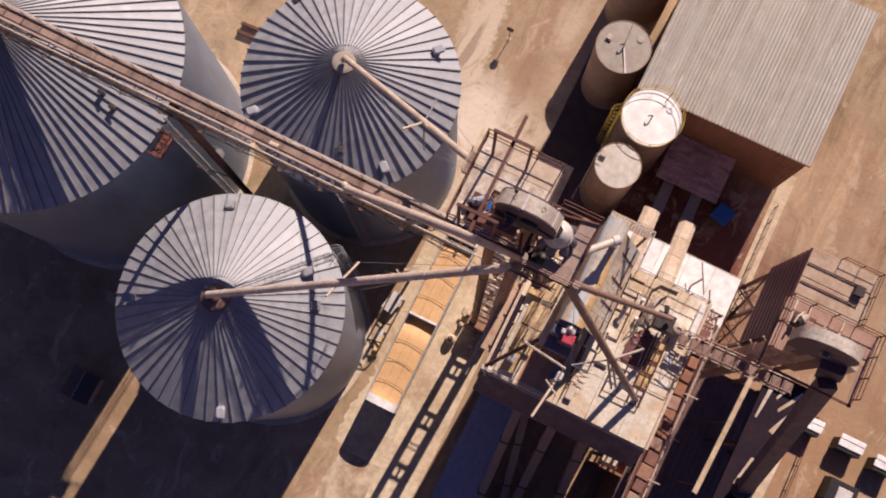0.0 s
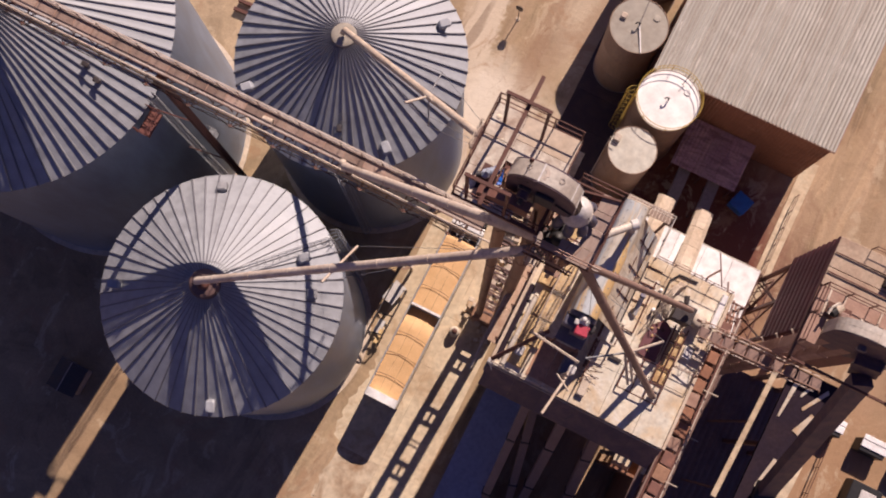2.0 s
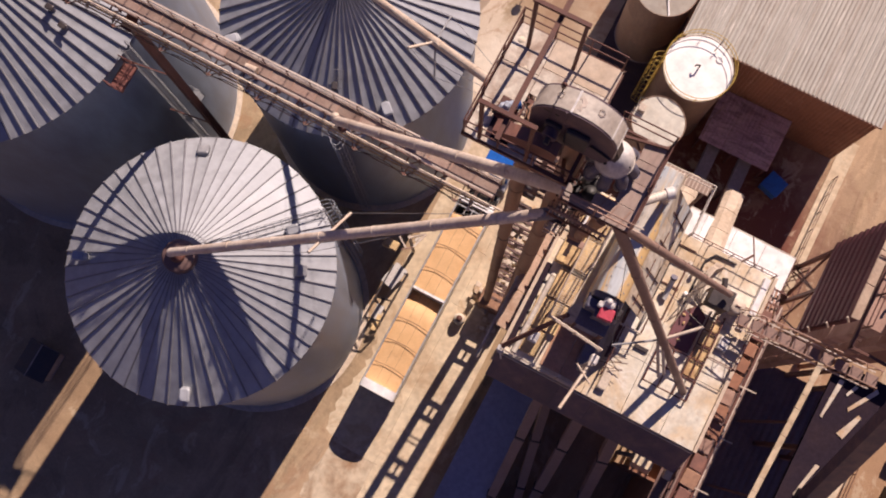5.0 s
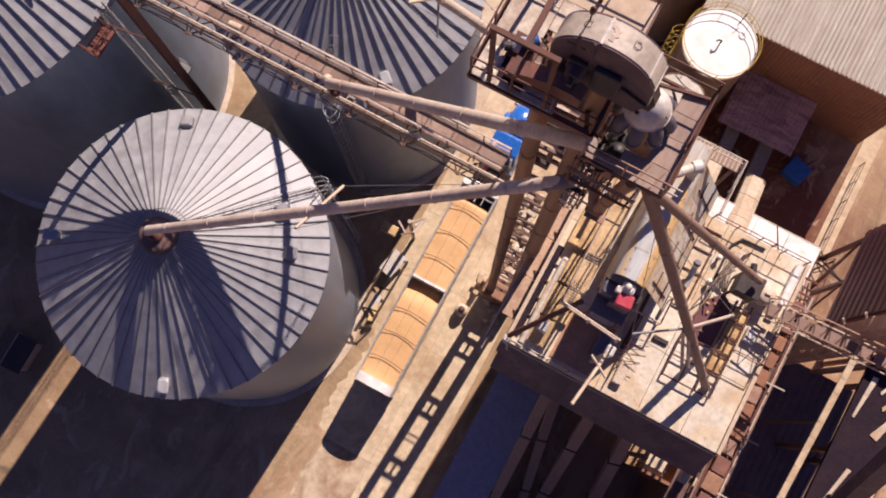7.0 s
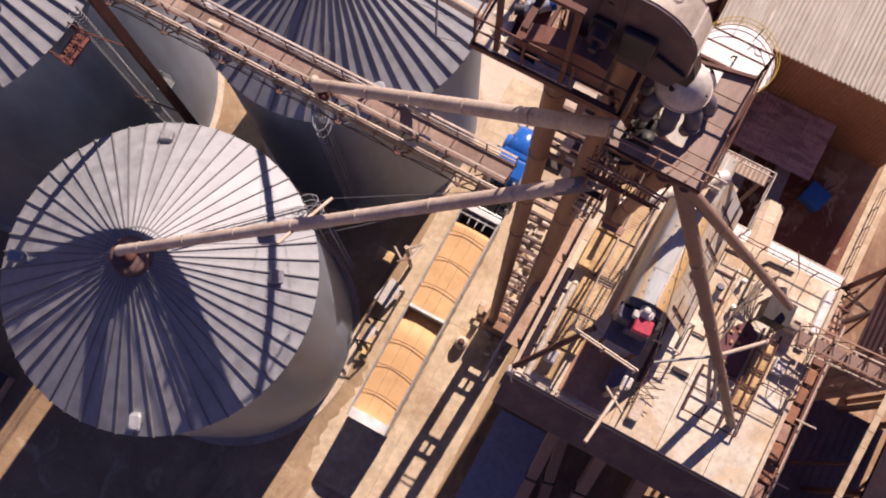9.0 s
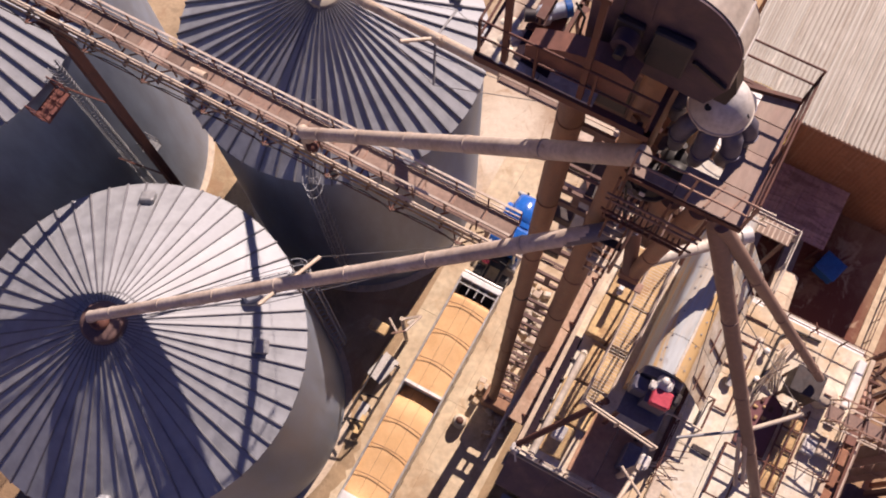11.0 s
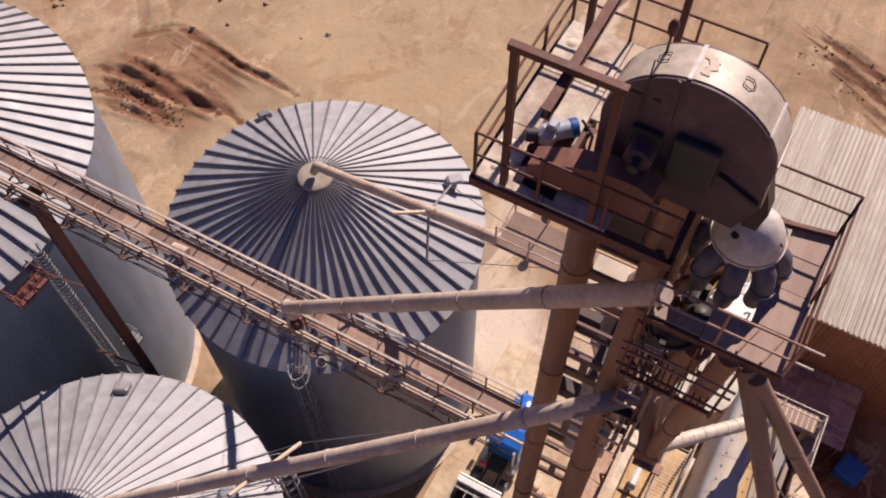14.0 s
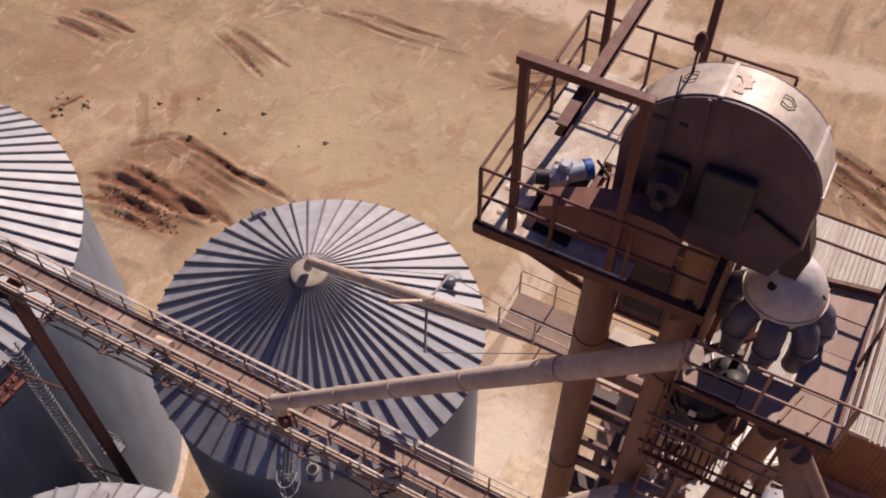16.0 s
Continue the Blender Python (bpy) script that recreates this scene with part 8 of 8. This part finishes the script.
part("hatch_rail", Shape().bar((1.2, 24.7, 9.5), (1.75, 24.6, 9.5), 0.05).bar((1.2, 25.8, 9.5), (1.7, 25.9, 9.5), 0.05).bar((1.2, 24.7, 9.5), (1.2, 25.8, 9.5), 0.05), DARK, tk)
cage_ladder(tk, (1.1, 24.6, 0.2), (1.1, 24.6, 9.8), (-1, 0.0, 0), TAN_PALE, hoops=False)
tank(-1.6, 42.2, 2.6, 9.0, TANK_WALL, TANK_GREY, "brown rust-streaked tank beside the shed")
hose = thing("hose_reel", (4.9, 22.6, 0), "dark coiled hose standing in the yard", "hose")
part("coil", Shape().ring((4.9, 22.4, 1.0), 0.55, 0.12, 20, "Y").ring((4.9, 22.65, 1.0), 0.55, 0.12, 20, "Y"), DARK, hose)
part("stand", Shape().bar((4.5, 22.5, 0), (4.9, 22.5, 1.0), 0.08).bar((5.3, 22.5, 0), (4.9, 22.5, 1.0), 0.08), DARK, hose)

# ---- lorry and grain trailer ----
TX, TY0, TY1 = -6.1, -1.5, 14.6
RIM = 0.8
trl = thing("grain_trailer", (TX, 6.6, 0), "long aluminium grain trailer heaped with golden maize", "grain trailer")
W = 2.72
for sx in (-1, 1):
    x = TX + sx * W / 2
    part("side_wall", Shape().span((x - 0.04, TY0, 1.35), (x + 0.04, TY1, 3.15 + RIM)), ALU, trl)
    part("top_rail", Shape().bevel_box((x, (TY0 + TY1) / 2, 3.2 + RIM), (0.14, TY1 - TY0 + 0.1, 0.12), 0.03), ALU, trl, "bright aluminium top rail")
    pieces("side_stake", Shape().box((0, 0, 0), (0.06, 0.08, 1.75 + RIM)), ALU, trl, [Matrix.Translation((x + sx * 0.06, TY0 + 0.5 + i * 1.0, 2.25 + RIM / 2)) for i in range(16)])
for y in (TY0, TY1):
    part("end_wall", Shape().span((TX - W / 2 + 0.05, y - 0.04, 1.35), (TX + W / 2 - 0.05, y + 0.04, 3.15 + RIM)), ALU, trl)
cap_arc = [(TX + (W / 2 + 0.06) * math.cos(math.pi * k / 12), 3.2 + RIM + 0.52 * math.sin(math.pi * k / 12)) for k in range(13)]
part("end_cap", Shape().prism([(TX + W / 2 + 0.06, 3.14 + RIM)] + cap_arc + [(TX - W / 2 - 0.06, 3.14 + RIM)], TY0 - 0.06, TY0 + 0.62), WHITE, trl, "rolled white tarpaulin over the arched end")
part("end_cap", Shape().bevel_box((TX, TY1 - 0.16, 3.24 + RIM), (W + 0.16, 0.42, 0.16), 0.06), WHITE, trl)
part("end_pipe", Shape().tube((TX - W / 2, TY1 + 0.2, 3.1 + RIM), (TX + W / 2, TY1 + 0.2, 3.1 + RIM), 0.09, n=10), ALU, trl)
part("divider", Shape().span((TX - W / 2 + 0.05, 6.66, 1.4), (TX + W / 2 - 0.05, 6.84, 3.2 + RIM)), WHITE, trl, "white painted bulkhead")
for dx in (-0.55, 0.0, 0.55):
    part("inner_bar", Shape().bar((TX + dx, 13.4, 3.1 + RIM), (TX + dx, TY1, 3.1 + RIM), 0.06), ALU, trl)
part("inner_bar", Shape().bar((TX - W / 2, 13.95, 3.1 + RIM), (TX + W / 2, 13.95, 3.1 + RIM), 0.08), ALU, trl)
part("bay_floor", Shape().span((TX - W / 2 + 0.06, 13.45, 2.0), (TX + W / 2 - 0.06, TY1 - 0.06, 2.06)), BLACK, trl)


def grain_heap(y0, y1, z_edge, z_mid, dips):
    s = Shape()
    nx_, ny_ = 12, 40
    pts = []
    for j in range(ny_ + 1):
        for i in range(nx_ + 1):
            u, v = i / nx_ * 2 - 1, j / ny_
            y = y0 + (y1 - y0) * v
            x = TX + u * (W / 2 - 0.05)
            z = z_edge + (z_mid - z_edge) * (1 - u * u) * (0.85 + 0.15 * math.cos(v * 12.6)) + 0.02 * noise.noise(Vector((x * 2, y * 2, 0)))
            for q, dd, ww in dips:
                z -= dd * math.exp(-((v - q) / ww) ** 2)
            pts.append((x, y, z))
    s.add(pts, [(j * (nx_ + 1) + i, j * (nx_ + 1) + i + 1, (j + 1) * (nx_ + 1) + i + 1, (j + 1) * (nx_ + 1) + i) for j in range(ny_) for i in range(nx_)], True)
    return s


part("maize_load", grain_heap(6.86, 13.5, 2.98 + RIM, 3.18 + RIM, [(1.0, 1.1, 0.03)]), GRAIN, trl, "golden maize heap")
part("maize_load", grain_heap(TY0 + 0.06, 6.64, 2.98 + RIM, 3.18 + RIM, [(1.02, 1.3, 0.13)]), GRAIN, trl, "golden maize heap")
for y in (0.6, 2.5, 4.3, 8.6, 10.6, 12.6):
    pts = [Vector((TX + (W / 2) * u, y - 0.16 * u * u, 3.2 + RIM + 0.10 * (1 - u * u) - 0.02 + 0.02 * math.sin(5 * u))) for u in [k / 5 - 1 for k in range(11)]]
    part("roof_bow", Shape().path(pts, 0.022, 6), RUST, trl)
for dx in (-0.42, 0.36):
    part("ridge_wire", Shape().path([Vector((TX + dx, -0.6 + 1.0 * k, 3.29 + RIM + 0.015 * math.sin(k * 1.7))) for k in range(15)], 0.008, 5), RUST, trl)
for y0, y1 in ((TY0 + 0.5, 6.2), (7.2, TY1 - 0.6)):
    c = (y0 + y1) / 2
    part("hopper", Shape().add([(TX - 1.2, y0, 1.36), (TX + 1.2, y0, 1.36), (TX + 1.2, y1, 1.36), (TX - 1.2, y1, 1.36), (TX - 0.4, c - 0.5, 0.5), (TX + 0.4, c - 0.5, 0.5), (TX + 0.4, c + 0.5, 0.5), (TX - 0.4, c + 0.5, 0.5)], [(0, 1, 5, 4), (1, 2, 6, 5), (2, 3, 7, 6), (3, 0, 4, 7), (4, 5, 6, 7)]), ALU, trl)
for x in (TX - 0.55, TX + 0.55):
    part("chassis_rail", Shape().span((x - 0.06, TY0 + 0.2, 1.0), (x + 0.06, TY1 + 1.0, 1.34)), DARK, trl)
for y in (0.2, 1.5):
    for sx in (-1, 1):
        x = TX + sx * 0.98
        w = part("wheel", Shape().tube((x - 0.27, y, 0.63), (x + 0.27, y, 0.63), 0.5, n=24), BLACK, trl)
        part("rim", Shape().tube((x - 0.28, y, 0.63), (x + 0.28, y, 0.63), 0.26, n=18), ALU, w)
    part("axle", Shape().tube((TX - 0.9, y, 0.63), (TX + 0.9, y, 0.63), 0.07, n=10), DARK, trl)
part("mud_bar", Shape().span((TX - 1.2, TY0 - 0.05, 0.7), (TX + 1.2, TY0 + 0.05, 0.85)), DARK, trl)

truck = thing("tractor_truck", (TX, 19, 0), "glossy blue bonneted tractor truck with a bare black chassis", "truck")
for x in (TX - 0.45, TX + 0.45):
    part("chassis_rail", Shape().span((x - 0.07, 13.2, 0.85), (x + 0.07, 21.8, 1.1)), BLACK, truck)
part("deck_plate", Shape().bevel_box((TX, 16.6, 1.25), (1.2, 1.6, 0.06), 0.01), BLACK, truck)
part("fifth_wheel", Shape().lathe((TX, 14.4, 1.15), [(0.5, 0), (0.5, 0.12), (0, 0.14)], 24, smooth=False), BLACK, truck)
cabn = part("cab", Shape().prism([(16.9, 1.0), (19.1, 1.0), (19.1, 2.25), (18.75, 3.1), (18.3, 3.3), (17.1, 3.32), (16.9, 3.2)], TX - 1.12, TX + 1.12, "X"), BLUE_GLOSS, truck, "glossy blue cab")
part("windscreen", Shape().add([(TX - 0.95, 19.0, 2.35), (TX + 0.95, 19.0, 2.35), (TX + 0.9, 18.78, 3.05), (TX - 0.9, 18.78, 3.05), (TX - 0.95, 19.12, 2.35), (TX + 0.95, 19.12, 2.35), (TX + 0.9, 18.86, 3.07), (TX - 0.9, 18.86, 3.07)], [(4, 5, 6, 7), (0, 3, 2, 1), (0, 1, 5, 4), (2, 3, 7, 6), (1, 2, 6, 5), (3, 0, 4, 7)]), GLASS_DARK, cabn)
for sx in (-1, 1):
    part("side_window", Shape().span((TX + sx * 1.115, 17.6, 2.2), (TX + sx * 1.135, 18.7, 2.95)), GLASS_DARK, cabn)
    part("mirror", Shape().bevel_box((TX + sx * 1.4, 18.9, 2.5), (0.28, 0.14, 0.55), 0.04), ALU, truck)
    part("mirror_arm", Shape().tube((TX + sx * 1.1, 18.8, 2.7), (TX + sx * 1.4, 18.9, 2.7), 0.03, n=6), BLACK, truck)
    part("stack", Shape().tube((TX + sx * 0.9, 16.7, 1.1), (TX + sx * 0.9, 16.7, 3.6), 0.09, n=12), ALU, truck)
    part("fuel_tank", Shape().tube((TX + sx * 1.0, 16.3, 0.75), (TX + sx * 1.0, 18.0, 0.75), 0.32, n=18), ALU, truck)
    part("fender", Shape().prism([(20.0 + 0.72 * math.cos(radians(a)), 0.62 + 0.72 * math.sin(radians(a))) for a in range(10, 171, 16)] + [(20.0 + 0.62 * math.cos(radians(a)), 0.62 + 0.62 * math.sin(radians(a))) for a in range(170, 9, -16)], TX + sx * 1.15 - 0.2, TX + sx * 1.15 + 0.2, "X"), BLUE_GLOSS, truck)
    part("headlight", Shape().bevel_box((TX + sx * 0.75, 21.35, 1.35), (0.35, 0.14, 0.22), 0.04), ALU, truck)
hood = []
for y, hw, z in ((19.1, 1.0, 2.25), (20.3, 0.92, 2.1), (21.1, 0.85, 1.95), (21.4, 0.78, 1.7)):
    hood += [(TX - hw, y, 1.1), (TX - hw, y, z - 0.32), (TX - hw + 0.3, y, z - 0.05), (TX, y, z), (TX + hw - 0.3, y, z - 0.05), (TX + hw, y, z - 0.32), (TX + hw, y, 1.1)]
part("bonnet", Shape().add(hood, [(k * 7 + i, k * 7 + i + 1, k * 7 + 8 + i, k * 7 + 7 + i) for k in range(3) for i in range(6)] + [tuple(range(21, 28)), tuple(range(6, -1, -1))], True), BLUE_GLOSS, truck, "glossy blue sloping bonnet")
part("bumper", Shape().bevel_box((TX, 21.6, 0.75), (2.3, 0.3, 0.4), 0.08), ALU, truck)
part("roof_visor", Shape().bevel_box((TX, 18.75, 3.25), (1.9, 0.35, 0.08), 0.03), BLUE_GLOSS, truck)
part("red_panel", Shape().bevel_box((TX - 0.75, 15.9, 1.4), (0.5, 0.3, 0.25), 0.04), RED, truck)
for y, sx, w in ((20.0, 1, 0.3), (20.0, -1, 0.3), (14.0, 1, 0.55), (14.0, -1, 0.55), (15.3, 1, 0.55), (15.3, -1, 0.55)):
    x = TX + sx * (1.2 - w / 2)
    q = part("wheel", Shape().tube((x - w / 2, y, 0.62), (x + w / 2, y, 0.62), 0.5, n=24), BLACK, truck)
    part("rim", Shape().tube((x - w / 2 - 0.01, y, 0.62), (x + w / 2 + 0.01, y, 0.62), 0.27, n=16), ALU, q)

for o in (truck,):
    o.location.y += 0.8

# ---- yard clutter ----
pa = thing("probe_arm", (-9.4, 8.6, 0), "pale jointed grain probe arm beside the trailer", "grain probe")
part("mast", Shape().tube((-9.1, 9.6, 0), (-9.1, 9.6, 6.4), 0.14, n=12), TAN_PALE, pa)
part("arm", Shape().bar((-9.1, 9.6, 6.2), (-8.1, 10.3, 6.5), 0.14), TAN, pa)
part("arm", Shape().bar((-8.1, 10.3, 6.5), (-8.5, 9.0, 6.6), 0.12), TAN, pa)
part("arm", Shape().bar((-8.5, 9.0, 6.6), (-9.2, 8.5, 6.4), 0.1), RUST_PALE, pa)
part("cross_bar", Shape().bar((-9.8, 9.3, 6.3), (-8.9, 8.7, 6.3), 0.12), TAN, pa)
part("control_box", Shape().bevel_box((-10.1, 8.5, 6.2), (1.15, 0.7, 0.4), 0.05), YELLOW_PALE, pa, "pale yellow control box")
part("motor", Shape().tube((-8.6, 9.5, 6.3), (-8.4, 9.9, 6.3), 0.16, n=12), HOOD, pa)
bl = thing("bin_loading_frame", (-9.3, 5.6, 0), "dark angle frame and pale plates beside the bin", "steel frame")
part("plate", Shape().box((-9.45, 7.1, 0.85), (1.15, 1.9, 0.06), Matrix.Rotation(radians(-14), 4, "Z")), DIST, bl)
part("plate", Shape().box((-9.3, 4.0, 0.4), (0.6, 1.2, 0.06)), DIST, bl)
for y in (3.2, 5.0, 7.4):
    part("bar", Shape().bar((-10.0, y, 0.15), (-8.7, y + 0.2, 0.9), 0.12), DARK, bl)
part("bar", Shape().bar((-10.0, 3.0, 0.9), (-9.9, 7.8, 0.9), 0.12), DARK, bl)
part("bar", Shape().bar((-8.7, 3.2, 0.9), (-8.6, 7.7, 0.9), 0.12), DARK, bl)
for x, y in ((-10.0, 3.0), (-9.9, 7.8), (-8.7, 3.2), (-8.6, 7.7)):
    part("leg", Shape().bar((x, y, 0), (x, y, 0.95), 0.1), DARK, bl)
part("yellow_board", Shape().box((-9.0, 3.2, 0.35), (0.35, 1.3, 0.3)), YELLOW_PALE, bl)
rnd = random.Random(31)
for i in range(110):
    y = 6.4 + 10.8 * (i + rnd.random()) / 110
    x = -1.25 - (y - 8) * 0.17 + rnd.uniform(-0.72, 0.72)
    if abs(x + 1.4) < 1.5 and abs(y - 8.75) < 0.9:
        x -= 1.35
    w, d, h = rnd.uniform(0.2, 0.55), rnd.uniform(0.2, 0.55), rnd.uniform(0.15, 0.9)
    mtx = Matrix.Rotation(rnd.uniform(-0.3, 0.3), 4, "Z")
    single("concrete_block", Shape().bevel_box((x, y, 0.12 + h / 2), (w, d, h), 0.03, mtx), rnd.choice((CONC_PALE, CONC_PALE, DECK_TOP, TAN_PALE)), (x, y, 0.12), "pale dusty concrete block stacked beside the elevator", "concrete block", "blocks by the elevator")
bo = thing("valve_drum", (-3.35, 6.45, 0.1), "round pale valve drum beside the driveway", "valve drum")
part("drum", Shape().lathe((-3.35, 6.45, 0.12), [(0.45, 0), (0.45, 0.7), (0.36, 0.9), (0, 0.95)], 24), CONC_PALE, bo)
part("lid", Shape().lathe((-3.35, 6.45, 1.07), [(0.25, 0), (0.25, 0.06), (0, 0.08)], 18), RUST, bo)
# white-roofed kiosks in the far yard
for x, y, w, d in ((28.2, 13.3, 1.4, 1.1), (31.7, 13.2, 2.1, 1.1), (35.0, 12.9, 2.0, 1.1)):
    t = thing("field_hut", (x, y, 0), "small dark hut with a bright white lid roof", "hut", "yard huts")
    part("body", Shape().bevel_box((x, y, 0.8), (w, d, 1.6), 0.05), BLACK, t)
    part("lid", Shape().bevel_box((x + 0.05, y + 0.12, 1.66), (w + 0.12, d * 0.55, 0.12), 0.04), WHITE, t)
    part("lid", Shape().bevel_box((x + 0.05, y + 0.12 + d * 0.5, 1.7), (w + 0.12, d * 0.4, 0.12), 0.04), WHITE, t)
t = thing("machine_crate", (32.5, 9.3, 0), "dark open machinery crate on the bare yard", "crate")
part("body", Shape().bevel_box((32.5, 9.3, 0.8), (2.6, 2.0, 1.6), 0.06), BLACK, t)
part("tray", Shape().bevel_box((32.7, 9.2, 1.66), (1.3, 1.2, 0.12), 0.04), DIST, t)
yf = thing("yard_fence", (28.4, 6, 0), "thin red-brown pipe fence along the yard edge", "fence")
railing(yf, [(28.5, -4, 0), (28.5, 14.5, 0)], 1.1, 2.4, 0.035, RUST)
po = thing("sign_post", (-11.0, 34.6, 0), "slim dark sign post with a round disc on the sandy yard", "sign post")
part("post", Shape().tube((-11.0, 34.6, 0), (-11.0, 34.6, 2.1), 0.05, n=10), DARK, po)
part("disc", Shape().tube((-11.0, 34.57, 2.3), (-11.0, 34.63, 2.3), 0.36, n=24), DARK, po)
part("cross_bar", Shape().bar((-11.3, 34.6, 1.9), (-10.7, 34.6, 1.9), 0.06), DARK, po)
part("base", Shape().lathe((-11.0, 34.6, 0), [(0.22, 0), (0.22, 0.06), (0.06, 0.12)], 16, smooth=False), CONC, po)
sb = thing("steel_beams", (-33.3, 24.4, 0.1), "pair of dark steel beams lying on the soil", "steel beam")
for dy in (-0.45, 0.45):
    part("beam", Shape().bar((-34.6, 24.3 + dy, 0.3), (-31.0, 24.5 + dy, 0.3), 0.3, 0.35), RUST, sb)
hu = thing("pump_hut", (-30.6, -11.6, 0), "small dark gabled pump hut in the shade of the bins", "hut")
part("wall", Shape().span((-31.7, -12.7, 0), (-29.5, -10.5, 1.7)), WALL_SHADE, hu)
# near-black slopes paint the hut roof into the shade of the bins
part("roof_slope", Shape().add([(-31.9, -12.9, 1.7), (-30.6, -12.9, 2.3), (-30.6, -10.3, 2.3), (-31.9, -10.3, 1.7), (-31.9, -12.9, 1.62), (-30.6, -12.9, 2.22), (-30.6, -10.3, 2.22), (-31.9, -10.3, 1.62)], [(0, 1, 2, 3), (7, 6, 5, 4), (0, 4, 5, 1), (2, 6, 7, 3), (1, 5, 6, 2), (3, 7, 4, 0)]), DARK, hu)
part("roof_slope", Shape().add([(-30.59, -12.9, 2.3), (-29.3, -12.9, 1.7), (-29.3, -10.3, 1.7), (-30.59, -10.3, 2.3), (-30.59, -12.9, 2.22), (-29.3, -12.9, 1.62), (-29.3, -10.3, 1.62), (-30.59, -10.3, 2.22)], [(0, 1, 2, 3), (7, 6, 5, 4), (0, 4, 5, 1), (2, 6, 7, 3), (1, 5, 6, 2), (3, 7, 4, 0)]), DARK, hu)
part("ridge_cap", Shape().bar((-30.6, -12.95, 2.32), (-30.6, -10.25, 2.32), 0.08, 0.05), WALL_SHADE, hu)
